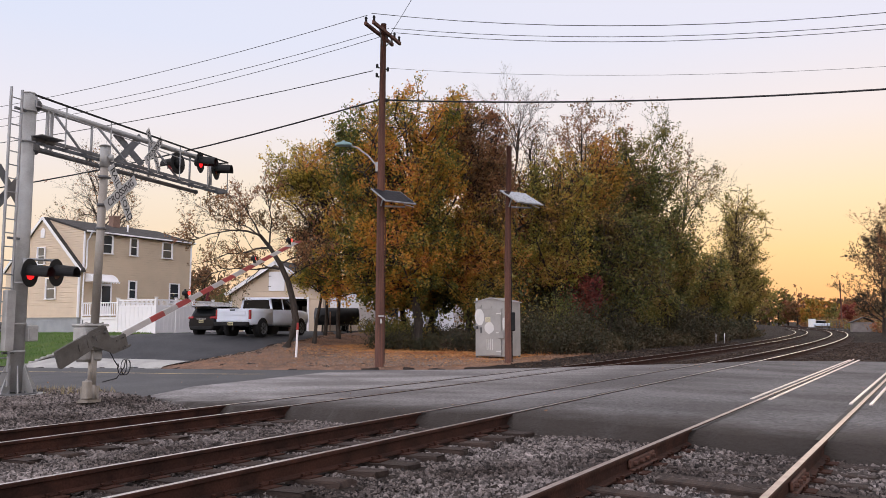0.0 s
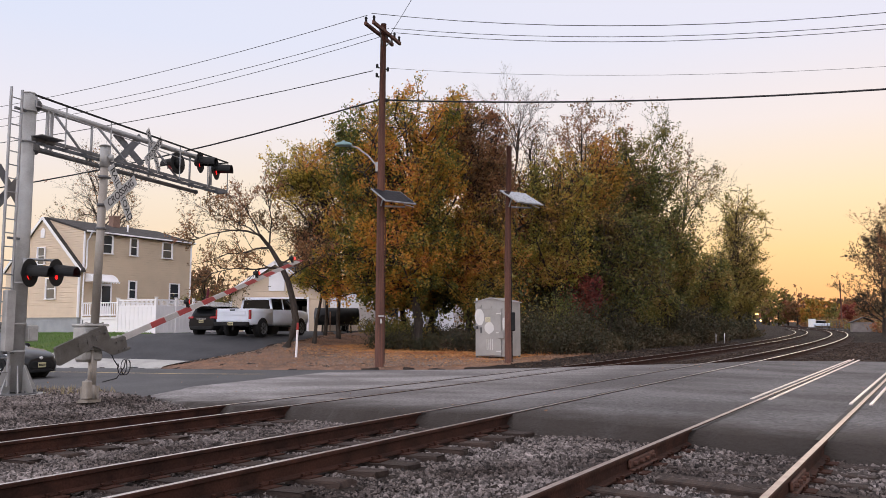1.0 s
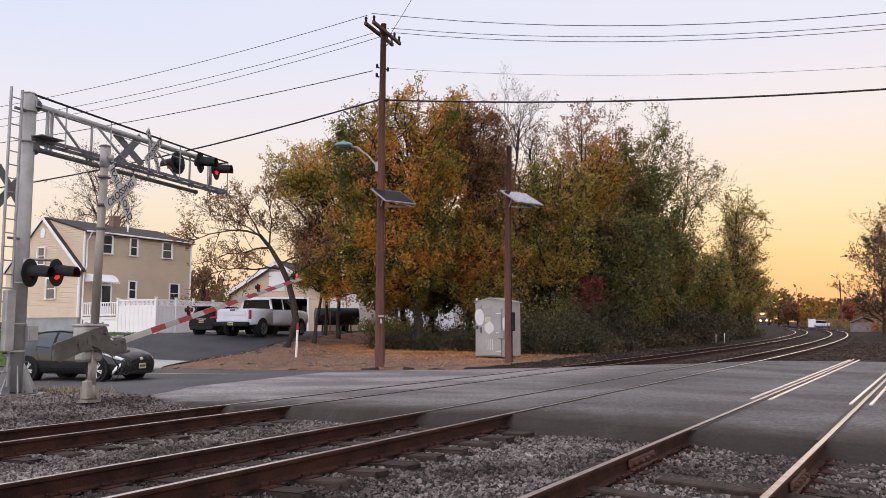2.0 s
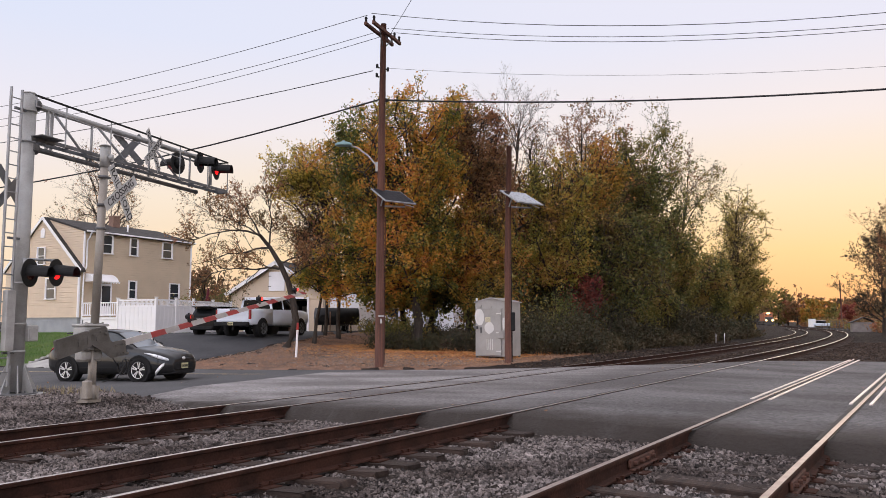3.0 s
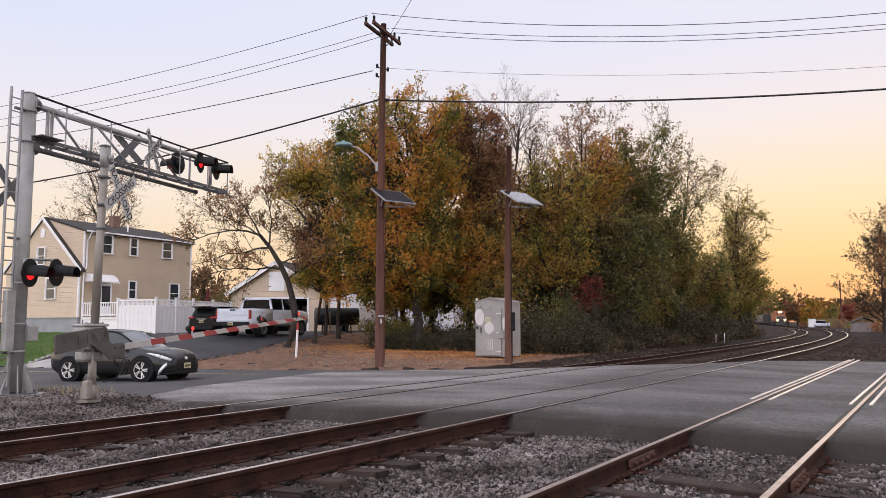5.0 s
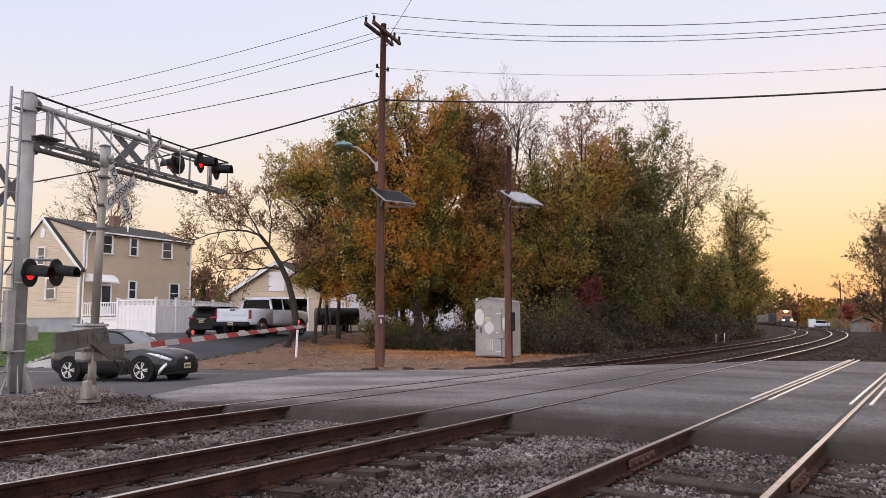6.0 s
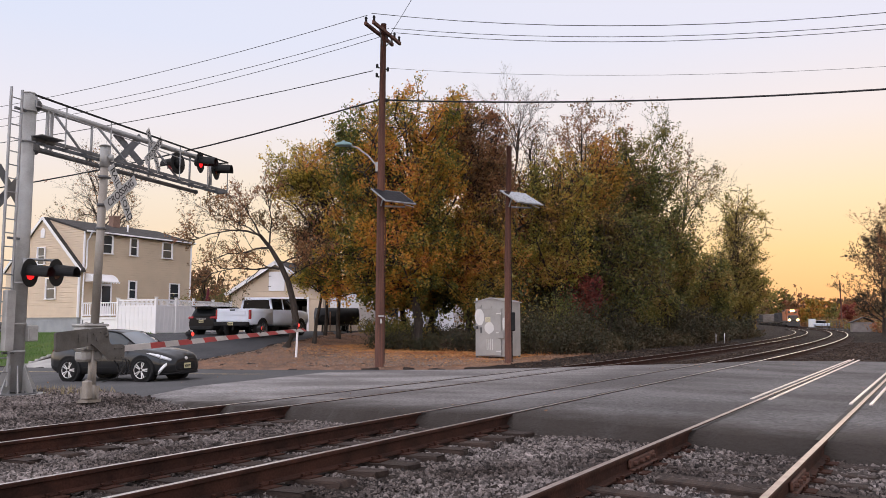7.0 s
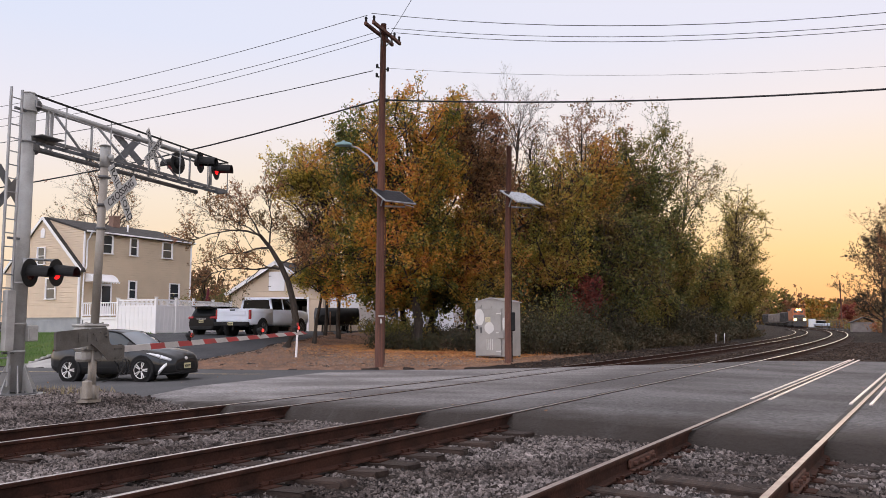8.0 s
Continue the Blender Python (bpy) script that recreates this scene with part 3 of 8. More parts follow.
def shrub(name, x, y, w, d, h, leaf, label, n=1400, size=0.1, seed=1, group="undergrowth", stems=10):
    rng = np.random.default_rng(seed)
    foot = land_z(x, y) - 0.03
    ob = thing(name, pose(x, y, foot, 0, 0, 0), label, "bush", group)
    bm = B()
    tips = []
    for i in range(stems):
        q = Vector((rng.uniform(-0.5, 0.5) * w, rng.uniform(-0.5, 0.5) * d, h * rng.uniform(0.6, 1.05)))
        p = Vector((q.x * 0.7, q.y * 0.7, 0))
        tube(bm, [p, p.lerp(q, 0.5) + Vector(rng.normal(size=3)) * 0.08 * h, q], [0.02, 0.013, 0.005], 4)
        tips.append((p, q))
    tagged(part("stem", bm, M["bark"], ob), kind="stuff")
    i = rng.integers(0, stems, n)
    P0, P1 = np.array([t[0] for t in tips]), np.array([t[1] for t in tips])
    t = rng.uniform(0.05, 1.05, (n, 1)) ** 0.8
    cen = P0[i] + (P1[i] - P0[i]) * t + rng.normal(size=(n, 3)) * np.array([0.09 * w + 0.08, 0.09 * d + 0.08, 0.09 * h])
    cen[:, 2] = np.abs(cen[:, 2])
    v, f = quad_leaves(cen, size, rng)
    o = new("foliage", np_mesh("foliage", v, f, M[leaf], True))
    o.parent = ob
    return ob


CROSS = "trees by the tracks"
M["pale_gold"] = leafy("pale_gold_leaves", [(0.20, 0.19, 0.05), (0.36, 0.30, 0.07), (0.50, 0.37, 0.09), (0.40, 0.24, 0.08)], 0.6)
M["gold_olive"] = leafy("gold_olive_leaves", [(0.12, 0.13, 0.026), (0.24, 0.22, 0.038), (0.42, 0.32, 0.05), (0.45, 0.25, 0.05), (0.27, 0.13, 0.045)])
M["deep_green"] = leafy("dark_green_leaves", [(0.05, 0.066, 0.018), (0.095, 0.11, 0.026), (0.17, 0.16, 0.036), (0.24, 0.175, 0.042), (0.16, 0.09, 0.035)])


def grow(bm, twigs, p, d, ln, r, level, rng, spread):
    """A bending branch that forks again and again; twigs collects its last generations."""
    n = 4 if level > 1 else 2
    pts, q, v = [p], p.copy(), d.copy()
    for i in range(n):
        v = (v + Vector(rng.normal(size=3)) * 0.17 + Vector((0, 0, 0.05))).normalized()
        q = q + v * (ln / n)
        pts.append(q.copy())
    tube(bm, pts, [r * (1 - 0.62 * i / n) for i in range(n + 1)], 6 if level > 2 else 4 if level > 1 else 3)
    if level <= 2:
        twigs.append((pts[0], pts[-1], ln))
    if level <= 1:
        return
    for i in range(1, n + 1):
        for k in range(1 if i < n else 2):
            e = Vector(rng.normal(size=3))
            e = (e - e.dot(v) * v).normalized()
            dd = (v + e * spread * rng.uniform(0.5, 1.1)).normalized()
            grow(bm, twigs, pts[i], dd, ln * rng.uniform(0.42, 0.68), max(r * (1 - 0.62 * i / n) * 0.6, 0.006), level - 1, rng, spread)


def leaf_out(ob, twigs, leaf, leaves, size, rng):
    P0, P1 = np.array([t[0] for t in twigs]), np.array([t[1] for t in twigs])
    L = np.array([t[2] for t in twigs])
    w = np.maximum(0.05, rng.normal(1, 0.6, len(twigs)))
    i = rng.choice(len(twigs), leaves, p=w / w.sum())
    cen = P0[i] + (P1[i] - P0[i]) * rng.uniform(0.1, 1.1, (leaves, 1)) + rng.normal(size=(leaves, 3)) * (0.07 * L[i][:, None] + 0.03)
    v, f = quad_leaves(cen, size, rng)
    o = new("crown", np_mesh("crown", v, f, M[leaf], True))
    o.parent = ob


def open_tree(name, x, y, height, leaf, label, seed=1, limb=3.0, leaves=2000, size=0.1, lean=(0, 0), trunk=0.14, limbs=10, spread=0.8, levels=4, start=0.35, group=""):
    """A tree whose branches show: a tapering stem, limbs shorter towards the top, and forked twigs."""
    rng = np.random.default_rng(seed)
    ob = thing(name, pose(x, y, land_z(x, y) - 0.05), label, "tree", group)
    bm, twigs, n = B(), [], 8
    spine = [Vector((lean[0] * (k / n) ** 1.5 + rng.normal() * 0.012 * height * (k > 0), lean[1] * (k / n) ** 1.5 + rng.normal() * 0.012 * height * (k > 0), height * 0.9 * k / n)) for k in range(n + 1)]
    tube(bm, spine, [trunk * (1.3 if k == 0 else 1) * (1 - 0.86 * k / n) + 0.012 for k in range(n + 1)], 8)
    for i in range(limbs):
        h = start + (0.98 - start) * (i + rng.uniform(0, 0.8)) / limbs
        k = min(int(h * n), n - 1)
        p = spine[k].lerp(spine[k + 1], h * n - k)
        a = i * 2.4 + rng.uniform(-0.5, 0.5)
        rise = 0.45 + 0.9 * (h - start) / (1 - start)
        d = Vector((math.cos(a) * spread, math.sin(a) * spread, rise)).normalized()
        t = (h - start) / (1 - start)
        grow(bm, twigs, p, d, limb * (0.35 + 0.6 * math.sin(math.pi * (0.2 + 0.68 * t))) * rng.uniform(0.7, 1.05), trunk * (0.5 - 0.3 * t), levels, rng, 0.75)
    part("trunk", bm, M["bark"], ob)
    leaf_out(ob, twigs, leaf, leaves, size, rng)
    return ob


def leaning_tree(x, y):
    """A crooked young tree whose limbs reach out over the drive; across is the direction in which it leans."""
    rng = np.random.default_rng(31)
    ob = thing("leaning_tree", pose(x, y, land_z(x, y) - 0.05), "crooked leaning tree, its orange leaves nearly fallen", "tree")
    bm, twigs = B(), []
    across_dir = Vector((-0.546, 0.838, 0))
    depth_dir = Vector((0.838, 0.546, 0))

    def at(u, z, w=0.0):
        return across_dir * u + depth_dir * w + Vector((0, 0, z))
    stem = [at(0, 0), at(-0.3, 0.7), at(-0.42, 1.35), at(-0.25, 2.3), at(-0.02, 3.1), at(0.35, 3.9), at(0.85, 4.7), at(1.35, 5.3)]
    tube(bm, stem, [0.23, 0.18, 0.16, 0.145, 0.135, 0.12, 0.095, 0.075], 9)
    # limb, first at its fork on the stem, then its bend and its end
    for (u0, z0), (u1, z1), (u2, z2), w, r in (((0.3, 3.7), (1.4, 3.65), (3.3, 3.5), -0.6, 0.07), ((0.9, 4.7), (2.2, 4.5), (3.9, 4.2), 0.9, 0.06), ((1.35, 5.3), (2.6, 5.5), (4.6, 4.9), -0.3, 0.065), ((1.35, 5.3), (1.9, 6.2), (2.7, 7.2), 0.5, 0.05), ((0.9, 4.7), (0.7, 5.9), (0.9, 7.2), -0.8, 0.05), ((0.4, 3.9), (-0.5, 4.3), (-1.4, 4.9), 0.6, 0.055), ((1.3, 5.2), (2.4, 5.9), (3.8, 6.3), 0.2, 0.05), ((0.1, 3.1), (-0.7, 3.6), (-1.6, 3.9), -0.9, 0.04)):
        pts = [at(u0, z0), at((u0 + u1) / 2, (z0 + z1) / 2 + 0.08, w * 0.3), at(u1, z1, w * 0.6), at((u1 + u2) / 2, (z1 + z2) / 2 + 0.12, w * 0.8), at(u2, z2, w)]
        tube(bm, pts, [r * 0.9, r * 0.72, r * 0.56, r * 0.4, r * 0.16], 6)
        for i in range(11):
            t = rng.uniform(0.9, 4.0)
            k = min(int(t), 3)
            p = pts[k].lerp(pts[k + 1], t - k)
            v = (pts[k + 1] - pts[k]).normalized()
            e = Vector(rng.normal(size=3)) + Vector((0, 0, 0.35))
            grow(bm, twigs, p, (v + e * 0.7).normalized(), rng.uniform(0.6, 1.25), r * 0.35, 3, rng, 0.8)
    part("trunk", bm, M["bark"], ob)
    leaf_out(ob, twigs, "leaf_brown", 6800, 0.085, rng)
    return ob


tree("maple_tree", 31.3, 22.0, 12.6, [(-1.4, 0.6, 9.1, 3.7, 3.7, 3.6), (0.3, -1.3, 10.0, 2.1, 2.1, 2.4), (-2.3, 1.6, 11.0, 1.9, 1.9, 1.6), (-3.5, 3.1, 10.6, 1.4, 1.4, 1.1), (-0.6, -0.9, 12.1, 2.4, 2.4, 1.7), (-3.3, 2.8, 8.7, 1.7, 1.7, 2.2), (-1.2, 1.1, 5.0, 3.9, 3.9, 2.7), (-3.1, 2.3, 4.5, 2.2, 2.2, 2.5), (1.2, -0.9, 5.5, 2.2, 2.2, 3.2)], "leaf_orange", "broad maple in orange and green autumn leaf", trunk=0.24, limbs=135, subs=8, twigs=4, per=30, size=0.102, seed=11, spread=0.2)
tree("maple_tree", 34.8, 20.4, 13.2, [(-0.8, -0.6, 10.6, 1.7, 1.7, 2.8), (-0.2, -1.0, 8.3, 1.4, 1.4, 2.7), (-1.7, 0.6, 12.4, 1.3, 1.3, 1.3)], "leaf_brown", "tall thin-leaved maple in reddish-brown autumn leaf", trunk=0.2, limbs=56, subs=8, twigs=4, per=20, size=0.098, seed=13, spread=0.25)
tree("maple_tree", 34.0, 20.6, 8.0, [(-0.3, -0.4, 5.7, 2.3, 2.3, 2.5), (-0.1, -1.4, 3.7, 2.0, 2.0, 2.4)], "gate_leaf", "lower maple in rust and olive autumn leaf", trunk=0.18, limbs=50, subs=8, twigs=4, per=24, size=0.1, seed=12, spread=0.22)
tree("maple_tree", 31.5, 27.2, 10.0, [(-2.3, 2.1, 9.0, 1.4, 1.4, 1.1), (-1.6, 0.9, 9.5, 1.3, 1.3, 1.5), (-2.6, 2.6, 8.2, 0.8, 0.8, 0.8)], "leaf_yellow", "tree in thinning yellow-green autumn leaf", trunk=0.1, limbs=30, subs=8, twigs=4, per=13, size=0.098, seed=14)
tree("maple_tree", 31.9, 28.5, 8.4, [(-1.3, 1.0, 6.8, 1.9, 1.9, 1.9), (-0.6, -0.2, 6.6, 1.9, 1.9, 2.2), (-0.6, 0.2, 4.5, 1.5, 1.5, 1.7)], "leaf_brown", "thin tree in pinkish-brown autumn leaf", trunk=0.08, limbs=36, subs=8, twigs=4, per=7, size=0.088, seed=15)
# second row, that closes the view between the first trunks
for i, (x, y, h, lf) in enumerate(((36.4, 26.6, 9.0, "gate_leaf"), (36.4, 24.4, 10.0, "leaf_green"), (38.5, 21.9, 10.5, "gate_leaf"), (42.5, 22.0, 11.0, "leaf_brown"), (48.0, 22.5, 12.0, "leaf_green"), (55.0, 23.0, 11.5, "gate_leaf"))):
    tree("backing_tree", x, y, h, [(0, 0, h * 0.5, 3.0, 3.0, h * 0.36), (0, 0, h * 0.34, 3.0, 3.0, h * 0.16)], lf, "autumn tree standing behind the front row", trunk=0.18, limbs=26, subs=8, twigs=4, per=20, size=0.19, seed=40 + i, group="back row of trees")
# the row along the tracks
tree("trackside_tree", 38.8, 17.9, 10.6, [(-0.7, -0.4, 8.8, 2.2, 2.2, 2.1), (-1.5, 0.2, 5.8, 1.8, 1.8, 2.7), (-0.0, -0.9, 6.0, 1.9, 1.9, 2.5)], "gold_olive", "roadside tree in olive and gold leaf", trunk=0.2, limbs=56, subs=8, twigs=4, per=15, size=0.116, seed=60, group="trees by the tracks")
tree("trackside_tree", 42.6, 17.6, 12.6, [(-0.9, -0.4, 10.1, 2.1, 2.1, 2.6), (-0.2, -1.5, 11.0, 1.3, 1.3, 2.0)], "gate_leaf", "tall tree in olive and rust leaf", trunk=0.2, limbs=44, subs=8, twigs=4, per=13, size=0.122, seed=61, group="trees by the tracks")
tree("trackside_tree", 48.8, 17.3, 15.0, [(-0.8, -0.8, 11.7, 1.6, 1.6, 3.0), (0.3, -2.0, 8.9, 2.1, 2.1, 3.1), (-1.0, -0.0, 9.5, 2.0, 2.0, 2.9)], "deep_green", "tall tree in dark dull green leaf", trunk=0.2, limbs=50, subs=8, twigs=4, per=17, size=0.140, seed=62, group="trees by the tracks")
tree("trackside_tree", 43.3, 16.5, 8.5, [(-0.5, -0.1, 5.7, 3.5, 3.5, 2.9), (-2.1, 0.8, 3.7, 2.6, 2.6, 2.3), (-0.3, -1.9, 3.7, 2.4, 2.4, 2.3)], "deep_green", "broad tree in dark green and olive leaf", trunk=0.2, limbs=64, subs=8, twigs=4, per=14, size=0.134, seed=63, group="trees by the tracks")
tree("trackside_tree", 52.1, 15.9, 8.0, [(-0.4, -0.4, 5.8, 2.4, 2.4, 3.1), (-0.9, 0.7, 3.7, 2.3, 2.3, 2.3)], "leaf_green", "lower tree in dull green leaf", trunk=0.2, limbs=38, subs=8, twigs=4, per=13, size=0.146, seed=64, group="trees by the tracks")
tree("trackside_tree", 63.8, 16.4, 7.0, [(-0.5, -0.1, 4.8, 2.3, 2.3, 2.8), (0.5, -1.3, 2.8, 1.8, 1.8, 1.8)], "leaf_green", "lower tree in dull green leaf", trunk=0.2, limbs=34, subs=8, twigs=4, per=12, size=0.165, seed=66, group="trees by the tracks")
tree("trackside_tree", 82.3, 17.5, 9.5, [(-0.7, 0.0, 5.4, 3.3, 3.3, 3.6), (0.1, -0.9, 4.0, 1.3, 1.3, 3.6)], "pale_gold", "tree in pale olive-gold leaf", trunk=0.2, limbs=40, subs=8, twigs=4, per=15, size=0.16, seed=67, group="trees by the tracks")
# feathery crowns, half bare, that stand above and beside the rest
open_tree("half_bare_tree", 37.6, 19.7, 13.6, "leaf_brown", "nearly bare tree with thin upright twigs", seed=90, limb=3.2, leaves=500, size=0.09, lean=(0, 0), trunk=0.14, limbs=12, spread=0.45, levels=4, start=0.5, group="half-bare trees")
open_tree("half_bare_tree", 39.1, 19.3, 12.6, "leaf_brown", "nearly bare tree with thin upright twigs", seed=91, limb=3.0, leaves=900, size=0.09, lean=(0, 0), trunk=0.14, limbs=12, spread=0.55, levels=4, start=0.5, group="half-bare trees")
open_tree("half_bare_tree", 44.4, 18.6, 14.4, "leaf_brown", "open tree with thin rusty leaves", seed=92, limb=3.0, leaves=5200, size=0.1, lean=(0, 0), trunk=0.14, limbs=14, spread=0.8, levels=4, start=0.55, group="half-bare trees")
open_tree("half_bare_tree", 54.8, 17.3, 15.4, "leaf_green", "open tree with feathery dull green leaves", seed=93, limb=3.4, leaves=6000, size=0.11, lean=(0, 0), trunk=0.14, limbs=14, spread=0.8, levels=4, start=0.5, group="half-bare trees")
open_tree("half_bare_tree", 58.7, 16.8, 14.0, "leaf_brown", "half-bare tree leaning away from the woods", seed=94, limb=3.4, leaves=2400, size=0.11, lean=(0.4, -0.7), trunk=0.14, limbs=16, spread=1.0, levels=4, start=0.35, group="half-bare trees")
tree("poplar_tree", 81.0, 17.7, 15.8, [(-1.0, -0.9, 13.6, 2.5, 2.5, 2.0), (-0.2, -1.7, 11.4, 2.4, 2.4, 2.0), (-1.3, 0.1, 10.9, 1.9, 1.9, 1.7), (-0.7, -0.4, 8.1, 3.2, 3.2, 2.4)], "pale_gold", "tall thin-crowned tree in pale olive-gold leaf", trunk=0.2, limbs=36, subs=7, twigs=4, per=8, size=0.15, seed=26, base=0.4)
open_tree("garden_tree", 46.5, 72.4, 16.2, "leaf_brown", "bare-branched tree with brown leaves behind the house", seed=33, limb=5.4, leaves=2600, size=0.15, lean=(0, 0), trunk=0.26, limbs=24, spread=0.95, levels=4, start=0.4)
tree("crimson_tree", 39.3, 16.3, 4.2, [(-0.3, -0.0, 3.1, 0.9, 0.9, 1.2)], "leaf_red", "small tree in dark red leaf", trunk=0.07, limbs=12, subs=8, twigs=4, per=7, size=0.12, seed=81)
# small trees before the garage
leaning_tree(26.0, 25.6)
tree("young_tree", 28.18, 25.89, 5.0, [(0.2, -0.3, 3.5, 0.95, 0.95, 0.75), (-0.5, 0.7, 3.1, 0.7, 0.7, 0.6), (0.5, -0.8, 2.9, 0.7, 0.7, 0.5)], "leaf_yellow", "slim young tree in orange-yellow leaf", trunk=0.085, limbs=16, subs=7, twigs=4, per=9, size=0.095, seed=32, lean=(0.35, -0.5), base=0.5)
# right-hand side of the line
open_tree("trackside_tree", 86.2, 5.0, 8.8, "vines", "brown-leaved tree overhanging the gravel track", seed=34, limb=3.4, leaves=9000, size=0.13, trunk=0.16, limbs=26, spread=0.9, start=0.12, group=CROSS)
open_tree("trackside_tree", 76.0, 2.6, 9.4, "leaf_brown", "brown-leaved tree overhanging the gravel track", seed=35, limb=3.8, leaves=8000, size=0.12, trunk=0.18, limbs=26, spread=0.9, start=0.12, group=CROSS)
# far woods
FAR = ((350.5, 66.5, 12, "leaf_far"), (352.8, 63.1, 13, "leaf_green"), (365.6, 61.7, 15, "leaf_green"), (373.4, 59, 13, "leaf_far"), (359.4, 53, 16, "leaf_brown"), (372.5, 51.2, 12, "leaf_far"), (352.6, 45.1, 10, "gate_leaf"), (365.5, 43.7, 11, "leaf_far"), (356.4, 39.2, 10, "gate_leaf"), (369.7, 37.2, 11, "leaf_far"), (371.8, 33.9, 11, "leaf_far"), (362.6, 29.8, 12, "leaf_brown"), (364.9, 26.2, 13, "leaf_far"), (367.4, 22.3, 13, "leaf_far"), (318.5, 42.5, 9, "gate_leaf"), (312.6, 33.3, 8, "leaf_green"), (300, 28, 7, "leaf_red"), (290, 22, 8, "leaf_brown"), (280, 15, 9, "leaf_far"), (340, 72, 13, "leaf_far"), (335, 78, 14, "leaf_green"))
for i, (x, y, h, lf) in enumerate(FAR):
    h *= 1.25
    tree("far_tree", x, y, h, [(0, 0, h * 0.55, h * 0.34, h * 0.34, h * 0.42), (0, 0, h * 0.25, h * 0.42, h * 0.42, h * 0.25)], lf, "hazy autumn tree far along the line", trunk=0.25, limbs=18, subs=6, twigs=3, per=9, size=0.7, seed=120 + i, group="far trees")
# undergrowth
rngs = random.Random(9)
k = 0
for s in [29.5 + 1.25 * i for i in range(44)]:
    y0 = 13.9 + rngs.uniform(-0.3, 0.8) + (1.6 if s < 31 else 0)
    p, a = along(s, y0)
    h = rngs.uniform(0.5, 1.2) if rngs.random() < 0.65 else rngs.uniform(1.2, 2.5)
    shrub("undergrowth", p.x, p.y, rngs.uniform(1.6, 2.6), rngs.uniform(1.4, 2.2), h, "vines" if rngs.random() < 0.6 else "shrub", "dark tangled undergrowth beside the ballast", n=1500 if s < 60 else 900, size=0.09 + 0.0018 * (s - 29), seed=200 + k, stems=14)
    k += 1
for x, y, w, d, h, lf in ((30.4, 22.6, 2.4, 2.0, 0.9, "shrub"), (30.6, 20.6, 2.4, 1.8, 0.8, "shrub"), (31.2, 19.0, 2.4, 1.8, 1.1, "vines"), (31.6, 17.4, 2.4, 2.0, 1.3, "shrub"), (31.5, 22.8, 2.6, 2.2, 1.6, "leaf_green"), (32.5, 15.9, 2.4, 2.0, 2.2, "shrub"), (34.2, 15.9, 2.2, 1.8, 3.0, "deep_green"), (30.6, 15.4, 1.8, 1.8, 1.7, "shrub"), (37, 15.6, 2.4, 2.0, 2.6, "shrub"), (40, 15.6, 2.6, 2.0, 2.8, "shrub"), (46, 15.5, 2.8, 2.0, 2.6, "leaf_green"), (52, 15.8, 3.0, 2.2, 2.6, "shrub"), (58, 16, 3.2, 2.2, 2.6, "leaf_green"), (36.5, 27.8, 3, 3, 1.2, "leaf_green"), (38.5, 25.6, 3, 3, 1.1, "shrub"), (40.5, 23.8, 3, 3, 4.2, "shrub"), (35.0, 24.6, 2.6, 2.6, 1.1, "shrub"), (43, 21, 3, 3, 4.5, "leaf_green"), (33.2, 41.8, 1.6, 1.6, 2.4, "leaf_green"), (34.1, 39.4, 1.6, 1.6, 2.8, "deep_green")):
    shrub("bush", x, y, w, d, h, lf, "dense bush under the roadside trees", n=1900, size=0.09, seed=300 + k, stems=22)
    k += 1
# thicket that closes the woods behind the first row
for i in range(16):
    x = 35.0 + i * 3.4
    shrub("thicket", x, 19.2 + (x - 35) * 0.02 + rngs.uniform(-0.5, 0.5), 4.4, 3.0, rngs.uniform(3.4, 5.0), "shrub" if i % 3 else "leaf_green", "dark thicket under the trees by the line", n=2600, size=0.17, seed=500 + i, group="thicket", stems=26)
# bushes beyond the bend, on both sides of the line
for i in range(26):
    p, a = along(104 + i * 8, 20.5 + 0.35 * i + rngs.uniform(-0.5, 2))
    shrub("far_bush", p.x, p.y, 6, 5, rngs.uniform(2.0, 4.0), "leaf_green" if i % 3 else "shrub", "bushes lining the inside of the bend", n=900, size=0.35, seed=400 + i, stems=16)
for i in range(14):
    p, a = along(92 + i * 16, 0.2 - rngs.uniform(0, 2) - i * 0.5)
    shrub("far_bush", p.x, p.y, 6, 4, rngs.uniform(1.2, 3.0), "leaf_brown" if i % 3 else "leaf_green", "scrubby bushes outside the bend", n=700, size=0.32, seed=440 + i, stems=14)
for i, (x, y, h) in enumerate(((66.8, 80.6, 8.0), (72.0, 78.0, 7.5), (62.0, 82.5, 8.0), (77.0, 73.0, 8.0))):
    tree("garden_tree", x, y, h, [(0, 0, h * 0.6, 3.4, 3.4, h * 0.38)], "leaf_far", "hazy tree beyond the back gardens", trunk=0.18, limbs=16, subs=7, twigs=3, per=9, size=0.35, seed=160 + i, group="garden trees")

# ---------------------------------------------------------------- crossing signals
M["lamp_on"] = glow("lit_red_lens", (1.0, 0.012, 0.014), 1.7)
M["lamp_off"] = glass("dark_red_lens", (0.06, 0.012, 0.012), 0.25)
M["sign"] = mat("weathered_sign_sheet", (0.50, 0.50, 0.50), (0.40, 0.40, 0.40), 5, 0.5, bump=0.05, bscale=60, grain=0.1)
M["sign_back"] = mat("aluminium_sign_back", (0.20, 0.20, 0.21), (0.15, 0.15, 0.16), 5, 0.5, 0.4, bump=0.05, bscale=60, grain=0.12)
M["mech"] = mat("grey_mechanism_paint", (0.115, 0.105, 0.098), (0.075, 0.068, 0.06), 4, 0.65, 0.1, bump=0.2, bscale=40, grain=0.2)
